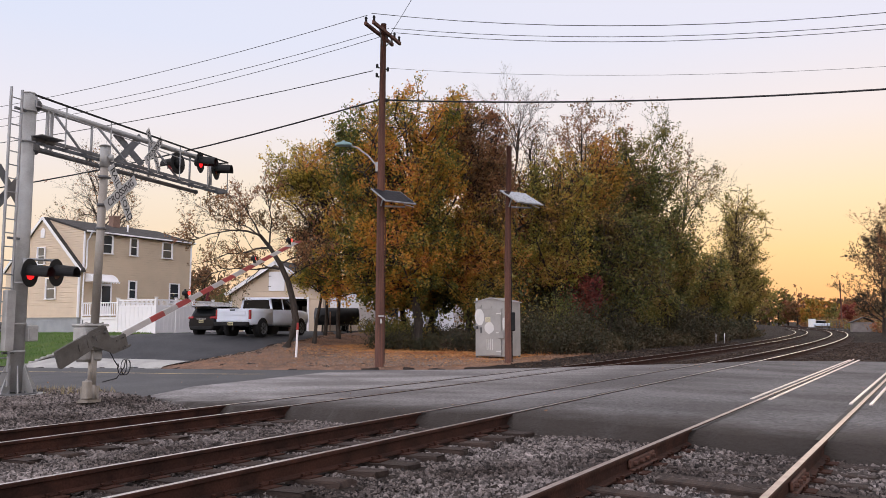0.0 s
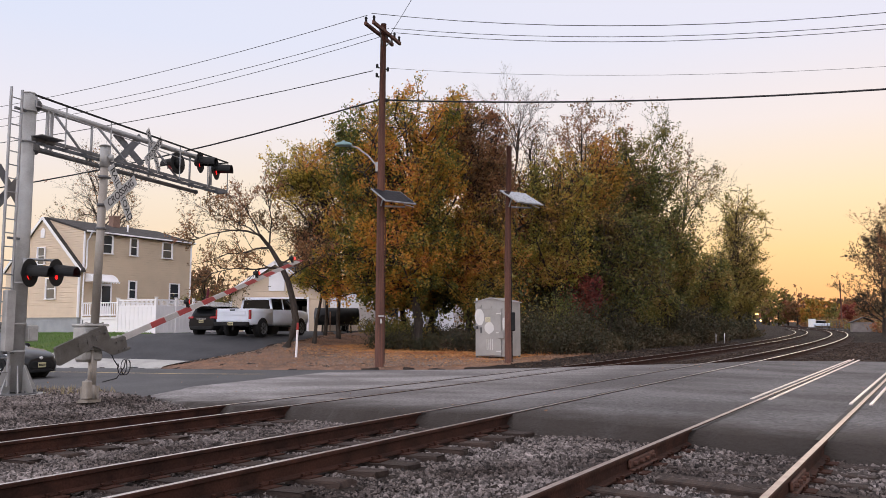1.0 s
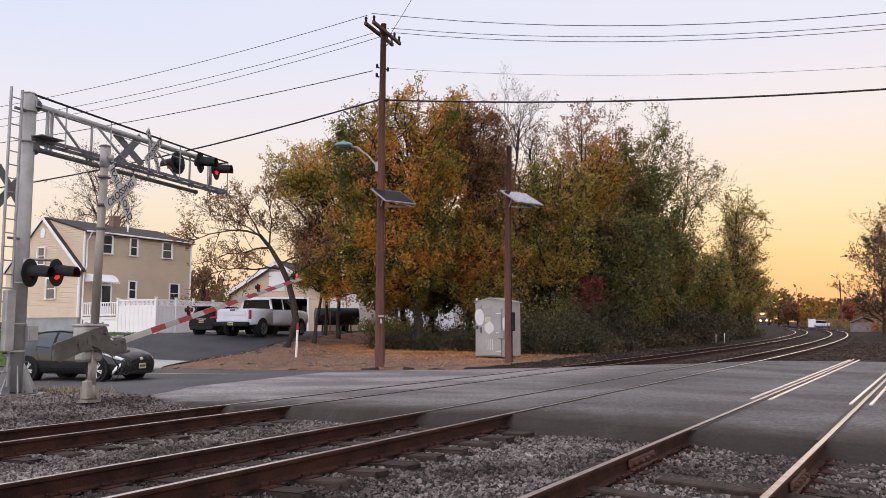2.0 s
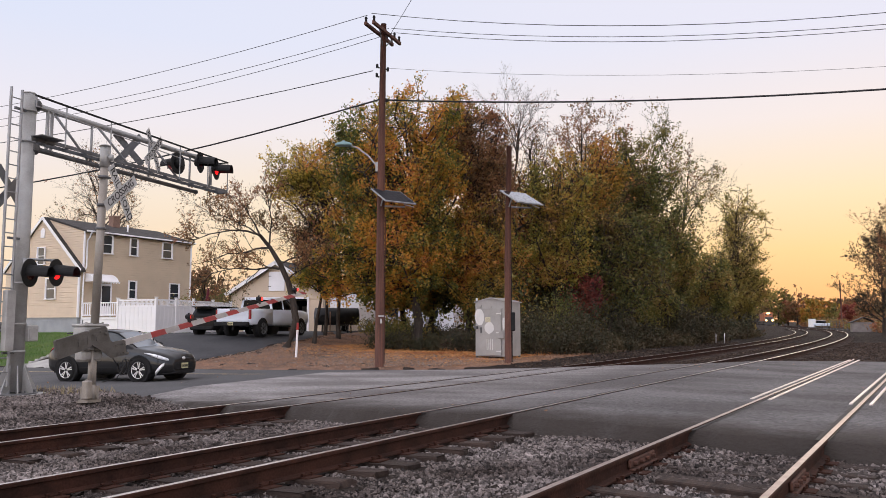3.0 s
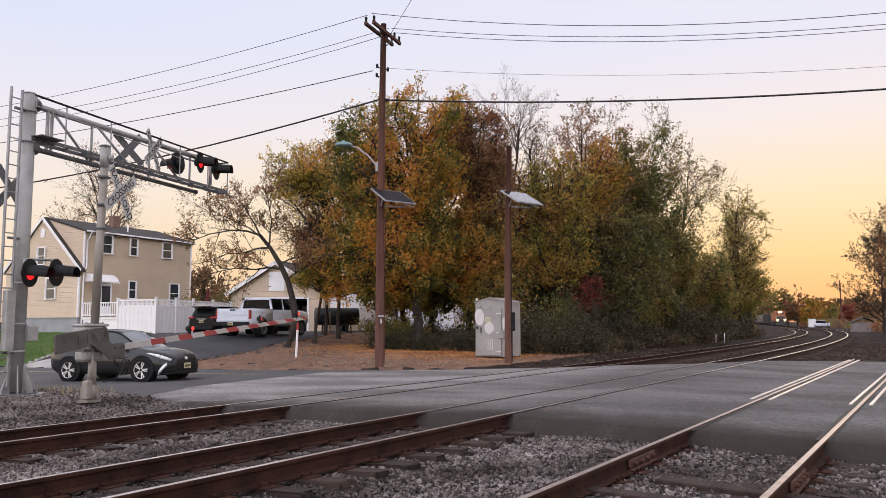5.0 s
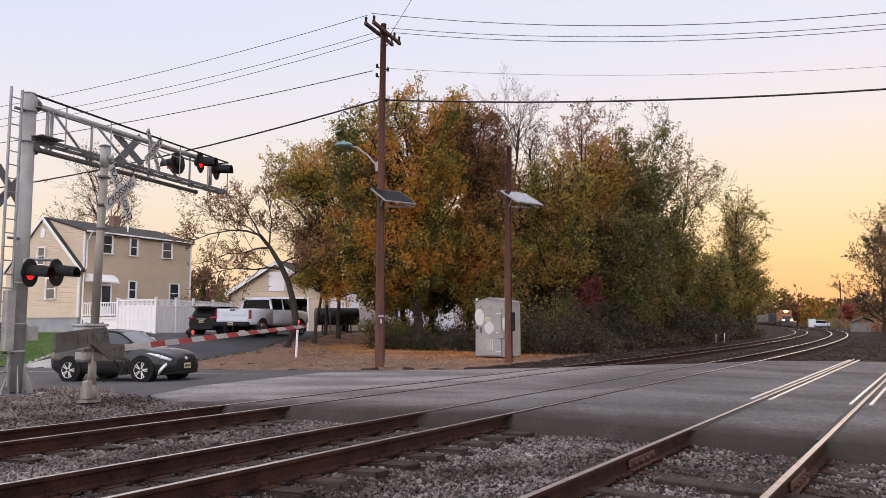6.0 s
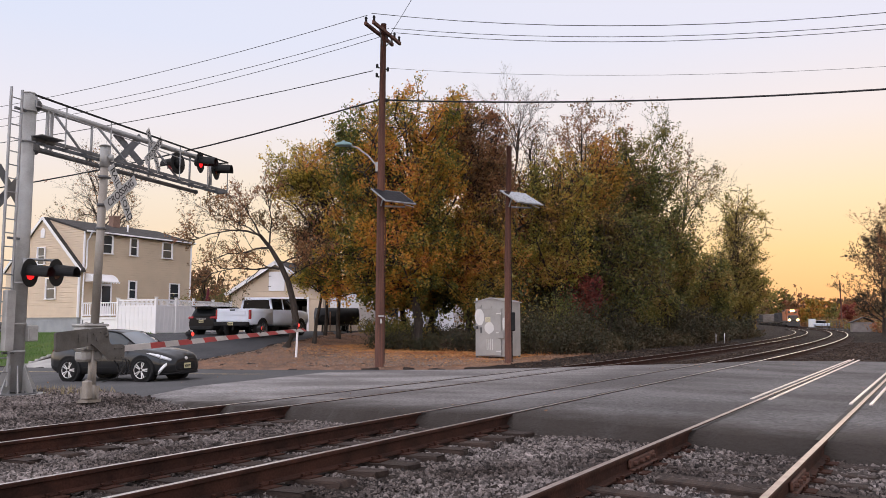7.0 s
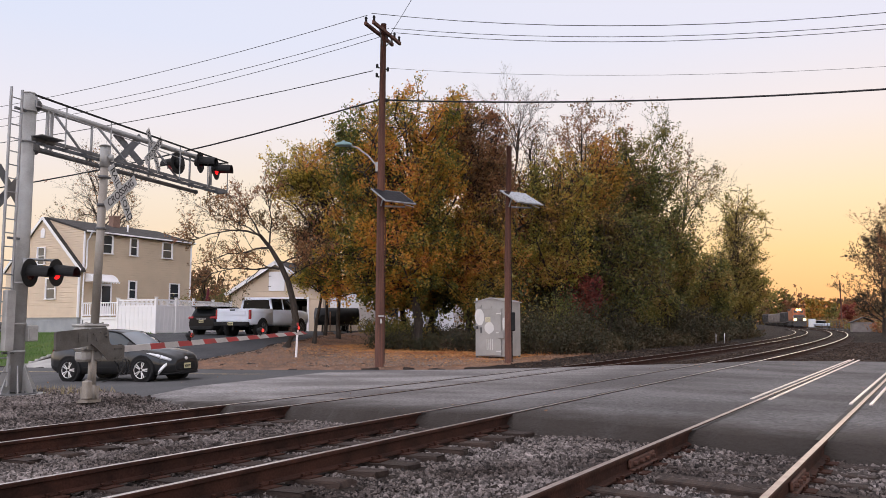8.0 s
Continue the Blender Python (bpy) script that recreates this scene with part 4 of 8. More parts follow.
M["mech_light"] = mat("light_grey_casing", (0.42, 0.41, 0.40), (0.33, 0.32, 0.31), 4, 0.6, 0.1, bump=0.1, bscale=40, grain=0.12)
M["mast"] = mat("silver_painted_mast", (0.40, 0.395, 0.39), (0.30, 0.295, 0.285), 2.5, 0.5, 0.25, bump=0.1, bscale=40, grain=0.12)
M["tan_mast"] = mat("dull_aluminium_pipe", (0.33, 0.30, 0.27), (0.25, 0.22, 0.19), 2.5, 0.5, 0.35, bump=0.1, bscale=40, grain=0.15)
FACE = -68.0  # heading of the lamps and signs that face the camera's side of the tracks


def text_mesh(word, size):
    cu = bpy.data.curves.new("letters", "FONT")
    cu.body, cu.size, cu.align_x, cu.align_y, cu.extrude = word, size, "CENTER", "CENTER", 0.002
    ob = bpy.data.objects.new("letters", cu)
    scene.collection.objects.link(ob)
    bpy.context.view_layer.update()
    me = bpy.data.meshes.new_from_object(ob.evaluated_get(bpy.context.evaluated_depsgraph_get()))
    bpy.data.objects.remove(ob)
    bpy.data.curves.remove(cu)
    me.materials.clear()
    me.materials.append(M["black"])
    return me


def crossbuck(parent, m, front=True, k=1.0):
    """Two crossed blades in the local xz plane, their lettering towards -y."""
    for ang, words in ((-45, (("RAIL", -0.34), ("ROAD", 0.34))), (45, (("CROSSING", 0.0),))):
        bm = B()
        box(bm, (0, 0, 0), (1.22 * k, 0.006, 0.22 * k), bevel=0.002)
        bl = part("sign_blade", bm, M["sign"] if front else M["sign_back"], parent)
        bl.matrix_local = m @ pose(0, 0.008 if ang < 0 else 0, 0, 0, -ang, 0)
        if front:
            for w, off in words:
                t = new("letters", text_mesh(w, 0.215 * k))
                t.parent = bl
                t.matrix_local = pose(off * k, -0.006, 0, 90, 0, 0) @ Matrix.Diagonal((0.98, 1, 1, 1))


LENSES = []


def flasher(parent, m, side):
    """A signal lamp that looks along its local -y: background disc, hood and a lens that turns between its lit and its dark face."""
    bm = B()
    rod(bm, (0, 0.0, 0), (0, 0.012, 0), 0.31, seg=28)
    lamp = part("signal_lamp", bm, M["black"], parent)
    lamp.matrix_local = m
    bm = B()
    rod(bm, (0, 0.01, 0), (0, 0.16, 0), 0.17, 0.1, seg=16)
    part("lamp_housing", bm, M["black"], lamp)
    bm = B()
    n = 14
    for i in range(n):
        a0, a1 = math.pi * (-0.12 + 1.24 * i / n), math.pi * (-0.12 + 1.24 * (i + 1) / n)
        for r0, r1, flip in ((0.185, 0.165, 0), (0.178, 0.158, 1)):
            q = [bm.verts.new(p) for p in ((r0 * math.cos(a0), 0, r0 * math.sin(a0)), (r0 * math.cos(a1), 0, r0 * math.sin(a1)), (r1 * math.cos(a1), -0.47, r1 * math.sin(a1) - 0.03), (r1 * math.cos(a0), -0.47, r1 * math.sin(a0) - 0.03))]
            bm.faces.new(q[::-1] if flip else q)
    part("hood", bm, M["black"], lamp)
    bm = B()
    rod(bm, (0, -0.035, 0), (0, -0.028, 0), 0.152, seg=20, mi=0)
    rod(bm, (0, -0.022, 0), (0, -0.015, 0), 0.152, seg=20, mi=1)
    lens = part("lens", bm, [M["lamp_on"], M["lamp_off"]], lamp, "round red lens")
    for v in lens.data.vertices:
        v.co.y += 0.025
    if side:
        LENSES.append((lens, side, (0, 0, 0)))
    return lamp


def gantry():
    ang = 13.0
    ob = thing("cantilever_signal", pose(9.14, 17.17, -0.28, 0, 0, ang), "grey steel cantilever signal with walkway and flashing lights", "crossing signal")
    loc = pose(9.14, 17.17, -0.28, 0, 0, ang).inverted()
    bm = B()
    rod(bm, (0, 0, 0.05), (0, 0, 6.72), 0.165, 0.155, 20)
    rod(bm, (0, 0, 6.72), (0, 0, 6.76), 0.165, 0.12, 20)
    for z in (0.9, 1.5, 2.4, 5.6, 6.3):
        rod(bm, (0, 0, z), (0, 0, z + 0.05), 0.176, seg=20)
    part("mast", bm, M["mast"], ob)
    for k in range(8):
        bm = B()
        a = k * math.pi / 4 + 0.2
        slab(bm, [(0.17, 0.02), (0.44, 0.02), (0.44, 0.06), (0.2, 0.62), (0.17, 0.62)], 0.02, "y")
        f = part("base_fin", bm, M["mast"], ob)
        f.matrix_local = pose(0, 0, 0, 0, 0, math.degrees(a))
    bm = B()
    rod(bm, (0, 0, 0), (0, 0, 0.03), 0.46, seg=24)
    for k in range(8):
        a = k * math.pi / 4 + 0.6
        rod(bm, (0.4 * math.cos(a), 0.4 * math.sin(a), 0.0), (0.4 * math.cos(a), 0.4 * math.sin(a), 0.09), 0.025, seg=6)
    part("base_plate", bm, M["galv_dark"], ob)
    # ladder on the roadside of the mast
    for dx in (-0.58, -0.3):
        bm = B()
        box(bm, (dx, -0.12, 3.45), (0.04, 0.06, 6.55), bevel=0.006)
        part("ladder_rail", bm, M["galv"], ob)
    for i in range(21):
        bm = B()
        rod(bm, (-0.58, -0.12, 0.5 + i * 0.3), (-0.3, -0.12, 0.5 + i * 0.3), 0.014, seg=6)
        part("rung", bm, M["galv"], ob)
    for z in (0.9, 3.4, 6.3):
        bm = B()
        box(bm, (-0.22, -0.06, z), (0.4, 0.05, 0.05))
        part("ladder_bracket", bm, M["galv_dark"], ob)
    # the arm: one pipe above, one below, with posts and slanting braces between
    for x1, z0, z1, r, m in ((5.85, 6.50, 6.47, 0.075, "mast"), (5.9, 5.5, 5.42, 0.06, "galv_dark")):
        bm = B()
        rod(bm, (0.1, 0, z0), (x1, 0, z1), r, r * 0.92, 14)
        rod(bm, (x1, 0, z1), (x1 + 0.025, 0, z1), r * 1.15, seg=14)
        part("chord", bm, M[m], ob)
    for z in (6.5, 5.5):
        bm = B()
        rod(bm, (0.14, 0, z), (0.24, 0, z), 0.13, seg=14)
        box(bm, (0.1, 0, z), (0.16, 0.36, 0.2), bevel=0.03)
        part("arm_clamp", bm, M["galv_dark"], ob)
    for x in (0.5, 0.62):
        bm = B()
        box(bm, (x, -0.02, 6.03), (0.05, 0.08, 0.96), bevel=0.008)
        part("hanger", bm, M["galv"], ob)
    for x in (1.85, 3.9, 5.6):
        bm = B()
        rod(bm, (x, 0, 5.52), (x, 0, 6.46), 0.03, seg=8)
        part("hanger", bm, M["galv"], ob)
    for x0, x1 in ((0.7, 1.75), (2.05, 3.35), (3.95, 5.3)):
        bm = B()
        rod(bm, (x0, 0, 6.44), (x1, 0, 5.56), 0.032, seg=8)
        part("brace", bm, M["galv"], ob)
    # walkway: two angles, cross bars and a grating of bars
    for y in (-0.4, -0.06):
        bm = B()
        box(bm, (3.5, y, 5.6), (6.75, 0.03, 0.085), (0, 0.7, 0), bevel=0.005)
        box(bm, (3.5, y + 0.03, 5.64), (6.75, 0.06, 0.012), (0, 0.7, 0))
        part("walkway_angle", bm, M["galv_dark"], ob)
    for k in range(12):
        bm = B()
        x = 0.35 + k * 0.57
        box(bm, (x, -0.23, 5.655 - 0.012 * x), (0.03, 0.34, 0.03))
        part("grating_bar", bm, M["galv_dark"], ob)
    bm = B()
    box(bm, (6.86, -0.23, 5.56), (0.04, 0.4, 0.12), bevel=0.01)
    part("end_plate", bm, M["galv_dark"], ob)
    bm = B()
    rod(bm, (-0.2, -0.42, 6.6), (6.86, -0.42, 6.46), 0.026, seg=8)
    rod(bm, (6.86, -0.42, 6.46), (6.86, 0.0, 6.46), 0.022, seg=8)
    part("handrail", bm, M["black"], ob)
    bm = B()
    rod(bm, (-0.15, -0.42, 6.36), (4.7, -0.42, 6.16), 0.014, seg=6)
    part("midrail", bm, M["galv"], ob)
    for x, z0 in ((-0.18, 6.34), (0.66, 5.62), (2.05, 5.6), (3.4, 5.58), (4.65, 5.57), (5.9, 5.56), (6.86, 5.54)):
        bm = B()
        rod(bm, (x, -0.42, z0), (x, -0.42, 6.595 - 0.0198 * (x + 0.2)), 0.017, seg=6)
        part("post", bm, M["galv"], ob)
    bm = B()
    box(bm, (0.1, -0.5, 5.68), (0.62, 0.34, 0.03), bevel=0.008)
    box(bm, (0.1, -0.36, 5.63), (0.62, 0.03, 0.1))
    part("step_plate", bm, M["galv_dark"], ob)
    # control box low on the mast
    bm = B()
    box(bm, (0.2, -0.17, 1.32), (0.26, 0.16, 0.36), bevel=0.015)
    box(bm, (0.2, -0.26, 1.32), (0.22, 0.012, 0.3))
    part("control_box", bm, M["mech_light"], ob)
    bm = B()
    box(bm, (-0.42, -0.2, 1.6), (0.22, 0.14, 1.3), bevel=0.01)
    part("cable_duct", bm, M["mech_light"], ob)
    # lamps on the mast and on the arm's end
    turn = FACE + 98
    def facing(x, y, z, extra=0):
        return loc @ pose(x, y, z, 0, 0, turn + extra)
    lamps = [((9.03, 16.57, 2.35), 0, "L"), ((9.67, 16.66, 2.39), 0, "R")]
    for p, e, s in lamps:
        flasher(ob, facing(*p, e), s)
    bm = B()
    a, b = loc @ Vector((8.98, 16.8, 2.66)), loc @ Vector((9.72, 16.88, 2.68))
    rod(bm, a, b, 0.028, seg=8)
    for p in ((9.03, 16.8), (9.68, 16.86)):
        q = loc @ Vector((p[0], p[1], 2.67))
        rod(bm, q, loc @ Vector((p[0] - 0.02, p[1] - 0.08, 2.42)), 0.045, seg=8)
    part("lamp_crossarm", bm, M["galv"], ob)
    tip = Vector((9.14, 17.17, 0)) + Vector((math.cos(radians(ang)), math.sin(radians(ang)), 0)) * 6.6
    c = Vector((math.cos(radians(ang)), math.sin(radians(ang)), 0))
    for d, e, s in ((-0.68, 0, "L"), (0.08, 0, "R")):
        p = tip + c * d
        flasher(ob, facing(p.x - 0.16, p.y - 0.36, 5.9 - 0.1 * d, e), s)
    p = tip - c * 1.62
    flasher(ob, facing(p.x - 0.16, p.y - 0.3, 5.76, 165), "")
    bm = B()
    q0, q1 = loc @ Vector((*(tip - c * 1.6).xy, 6.05)), loc @ Vector((*(tip + c * 0.2).xy, 6.05))
    rod(bm, q0, q1, 0.03, seg=8)
    rod(bm, (6.2, -0.28, 5.66), (6.2, -0.28, 6.4), 0.05, seg=10)
    part("lamp_crossarm", bm, M["galv"], ob)
    # crossbucks: on the arm, and on the mast facing away
    p = Vector((9.14, 17.17, 0)) + c * 3.9
    crossbuck(ob, facing(p.x - 0.3, p.y - 0.6, 5.84) @ pose(0, 0, 0, 0, 5, 0), True, 1.02)
    crossbuck(ob, facing(p.x - 0.7, p.y - 0.1, 5.86, 150) @ pose(0, 0, 0, 0, 5, 0), False, 0.9)
    crossbuck(ob, facing(9.0, 17.5, 4.28, 175), False)


gantry()
bm = B()
rod(bm, (0, 0, -0.3), (0, 0, 0.05), 0.66, 0.62, 28)
solo("concrete_footing", bm, M["concrete"], pose(9.14, 17.17, -0.33), "round concrete footing under a signal mast", "footing")

GATE_AT = (8.56, 13.46, -0.2)
GATE_YAW = 13.0
PIVOT = (0.25, -0.02, 1.18)


def gate():
    ob = thing("crossing_gate", pose(*GATE_AT, 0, 0, GATE_YAW), "railway crossing gate with red and white arm", "crossing gate")
    loc = pose(*GATE_AT, 0, 0, GATE_YAW).inverted()
    bm = B()
    rod(bm, (0.04, 0, 0.1), (0.04, 0, 1.0), 0.075, seg=16)
    rod(bm, (0.05, 0, 1.3), (0.13, 0.0, 4.5), 0.075, seg=16)
    part("mast", bm, M["tan_mast"], ob)
    bm = B()
    rod(bm, (0.13, 0, 4.47), (0.13, 0, 4.88), 0.09, seg=16)
    rod(bm, (0.13, 0, 4.88), (0.13, 0, 4.91), 0.115, 0.08, 16)
    rod(bm, (0.17, -0.06, 4.66), (0.22, -0.13, 4.66), 0.08, 0.06, 14)
    part("bell", bm, M["mast"], ob, "grey bell housing on the mast top")
    for z in (3.25, 3.7, 4.25):
        bm = B()
        rod(bm, (0.1, 0, z), (0.1, 0, z + 0.05), 0.09, seg=16)
        box(bm, (0.19, -0.04, z + 0.025), (0.12, 0.05, 0.04))
        part("clamp", bm, M["galv_dark"], ob)
    bm = B()
    slab(bm, [(-0.15, -0.13), (0.15, -0.13), (0.15, 0.13), (-0.15, 0.13)], 0.05)
    rod(bm, (0, 0, 0.04), (0, 0, 0.32), 0.13, 0.1, 12)
    for k in range(4):
        a = math.pi / 4 + k * math.pi / 2
        box(bm, (0.1 * math.cos(a), 0.1 * math.sin(a), 0.15), (0.12, 0.03, 0.28), (0, 0, math.degrees(a)), bevel=0.006)
        rod(bm, (0.13 * math.cos(a), 0.13 * math.sin(a), 0), (0.13 * math.cos(a), 0.13 * math.sin(a), 0.1), 0.018, seg=6)
    part("pedestal", bm, M["tan_mast"], ob)
    bm = B()
    box(bm, (-0.17, -0.1, 0.24), (0.14, 0.14, 0.34), bevel=0.02)
    rod(bm, (-0.1, -0.12, 0.36), (-0.07, -0.1, 1.0), 0.028, seg=8)
    rod(bm, (-0.16, -0.15, 0.38), (-0.16, -0.06, 0.42), 0.02, seg=8)
    part("conduit_box", bm, M["tan_mast"], ob)
    # drive casing behind the arm
    bm = B()
    box(bm, (0.0, 0.04, 1.18), (0.6, 0.3, 0.46), bevel=0.04)
    box(bm, (-0.02, 0.04, 0.86), (0.5, 0.26, 0.22), bevel=0.05)
    box(bm, (-0.08, -0.12, 1.1), (0.3, 0.03, 0.26), bevel=0.01)
    casing = part("drive_casing", bm, M["mech_light"], ob, "light grey motor casing")
    bm = B()
    box(bm, (0.0, 0.04, 1.43), (0.62, 0.32, 0.05), bevel=0.015)
    box(bm, (0.0, 0.0, 1.46), (0.4, 0.05, 0.03))
    for x in (-0.2, 0.2):
        rod(bm, (x, -0.05, 1.44), (x, -0.05, 1.49), 0.02, seg=6)
    part("lid", bm, M["mech_light"], casing)
    part_m = loc @ pose(8.72, 12.98, 3.73, 0, 0, FACE + 90) @ pose(0, 0, 0, 0, 9, 0)
    crossbuck(ob, part_m, True, 0.93)
    # hanging cable loop
    bm = B()
    pts = [(0.3, -0.1, 1.0), (0.42, -0.16, 0.75), (0.5, -0.2, 0.62)]
    for k in range(22):
        a = k * 0.62
        pts.append((0.56 + 0.1 * math.cos(a + 2.6), -0.2 - 0.008 * k, 0.62 + 0.15 * math.sin(a + 2.6)))
    pts += [(0.4, -0.25, 0.42), (0.18, -0.12, 0.36)]
    tube(bm, pts, 0.011, 5)
    part("cable", bm, M["wire"], ob, "coiled black cable")
    # the turning arm: plates, counterweight, boards and lamps; its space starts at the pivot, the arm along +x
    arm = B()
    for y in (-0.22,):
        slab(arm, [(-0.56, 0.16), (-0.5, 0.19), (-0.16, 0.2), (-0.1, 0.16), (-0.05, -0.08), (0.0, -0.12), (0.3, -0.13), (0.34, -0.17), (0.34, -0.4), (0.28, -0.43), (-0.04, -0.42), (-0.34, -0.2), (-0.52, -0.08)], 0.018, "y")
        for v in list(arm.verts)[-26:]:
            v.co.y += y
    rod(arm, (-0.354, -0.24, 0.0), (-0.354, 0.22, 0.0), 0.05, seg=12)
    rod(arm, (-0.16, -0.27, 0.06), (-0.16, -0.215, 0.06), 0.028, seg=6)
    box(arm, (0.22, -0.02, -0.2), (0.22, 0.4, 0.03), bevel=0.006)
    box(arm, (0.28, -0.06, -0.3), (0.3, 0.05, 0.2), bevel=0.01)
    box(arm, (-0.2, -0.1, 0.06), (0.1, 0.22, 0.1), bevel=0.01)
    for x, z in ((-0.28, 0.12), (-0.12, 0.05), (-0.14, 0.12), (0.08, -0.2), (0.26, -0.2), (0.26, -0.37), (0.1, -0.37)):
        rod(arm, (x, -0.245, z), (x, -0.2, z), 0.017, seg=6)
    box(arm, (-0.42, -0.228, 0.09), (0.1, 0.016, 0.03), (0, -6, 0))
    box(arm, (0.3, -0.21, -0.405), (0.22, 0.05, 0.05), bevel=0.01)
    arm_ob = part("arm", arm, M["mech"], ob, "grey steel arm carrier with counterweight")
    for y in (-0.27,):
        bm = B()
        slab(bm, [(-1.38, 0.12), (-1.36, 0.14), (-0.66, 0.19), (-0.6, 0.16), (-0.57, -0.08), (-0.6, -0.12), (-1.33, -0.2), (-1.37, -0.17)], 0.05, "y")
        for v in bm.verts:
            v.co.y += y - 0.025
        for x in (-0.88, -0.67):
            box(bm, (x, y - 0.028, 0.02 + 0.03 * (x + 0.88)), (0.014, 0.012, 0.17))
            rod(bm, (x, y - 0.045, 0.02), (x, y - 0.02, 0.02), 0.02, seg=6)
        rod(bm, (-1.26, y - 0.03, 0.0), (-1.26, y - 0.02, 0.0), 0.025, seg=8)
        part("counterweight", bm, M["mech"], arm_ob)
    # boards: a bare butt, then red and white in turn, their joins more slanted towards the tip
    joins = [0.45] + [1.26 + 0.432 * k for k in range(15)] + [7.49]
    for i, (x0, x1) in enumerate(zip(joins, joins[1:])):
        h0, h1 = 0.064 - 0.02 * x0 / 7.5, 0.064 - 0.02 * x1 / 7.5
        k0, k1 = 0.016 * x0, 0.016 * x1
        bm = B()
        slab(bm, [(x0 + k0, -h0), (x1 + k1 - 0.001, -h1), (x1 - k1 - 0.001, h1), (x0 - k0, h0)], 0.03, "y")
        for v in bm.verts:
            v.co.z += 0.0316 * v.co.x - 0.235
            v.co.y -= 0.05
        part("stripe", bm, M["arm_red"] if i % 2 == 1 else M["arm_white"], arm_ob)
    for x, on in ((2.49, "L"), (5.24, "R"), (7.0, "")):
        dz = 0.0275 * x - 0.135  # the boards rise towards the tip
        bm = B()
        box(bm, (x, -0.03, -0.0), (0.06, 0.05, 0.1))
        rod(bm, (x, -0.09, 0.08), (x, 0.03, 0.08), 0.056, seg=14)
        rod(bm, (x, -0.03, 0.08), (x, -0.03, 0.17), 0.03, 0.02, 8)
        for v in bm.verts:
            v.co.z += dz
        lamp = part("arm_lamp", bm, M["black"], arm_ob, "small red warning lamp")
        bm = B()
        rod(bm, (0, -0.016, 0), (0, -0.004, 0), 0.044, 0.05, 14, mi=0)
        rod(bm, (0, 0.004, 0), (0, 0.016, 0), 0.05, 0.044, 14, mi=1)
        lens = part("lens", bm, [M["arm_lamp"], M["lamp_off"]], lamp)
        lens.location = (x, -0.115, 0.08 + dz)
        if on:
            LENSES.append((lens, on, (x, -0.115, 0.08 + dz)))
    return arm_ob


M["arm_red"] = mat("faded_red_sheeting", (0.36, 0.04, 0.042), (0.28, 0.05, 0.05), 3, 0.5, bump=0.05, grain=0.12)
M["arm_white"] = mat("faded_white_sheeting", (0.48, 0.45, 0.44), (0.37, 0.35, 0.34), 3, 0.5, bump=0.05, grain=0.1)
M["arm_lamp"] = glow("lit_arm_lamp", (1.0, 0.07, 0.05), 0.8)
GATE_ARM = gate()

# ---------------------------------------------------------------- poles, wires, cabinet
M["panel"] = mat("solar_cells", (0.02, 0.02, 0.024), (0.014, 0.014, 0.018), 6, 0.6, bump=0, grain=0.15, spec=0.12)
M["pale_panel"] = mat("glossy_solar_cells", (0.05, 0.06, 0.075), (0.04, 0.05, 0.06), 6, 0.12, bump=0, grain=0.1, spec=0.9, coat=1.0)
M["teal"] = mat("weathered_teal_metal", (0.22, 0.33, 0.33), (0.15, 0.24, 0.25), 4, 0.5, 0.2, bump=0.05, grain=0.1)
M["cabinet"] = mat("grey_enamelled_cabinet", (0.37, 0.355, 0.345), (0.31, 0.30, 0.29), 2, 0.5, 0.15, bump=0.06, bscale=40, grain=0.1)
M["patch"] = mat("fresh_grey_paint_patch", (0.66, 0.65, 0.64), (0.60, 0.59, 0.58), 3, 0.5, bump=0.04, bscale=60, grain=0.05)


def insulator(bm, p):
    rod(bm, p, (p[0], p[1], p[2] + 0.14), 0.05, 0.04, 8)
    rod(bm, (p[0], p[1], p[2] + 0.14), (p[0], p[1], p[2] + 0.2), 0.06, 0.03, 8)


POLE = (21.98, 17.06)
POLE_YAW = -28.0


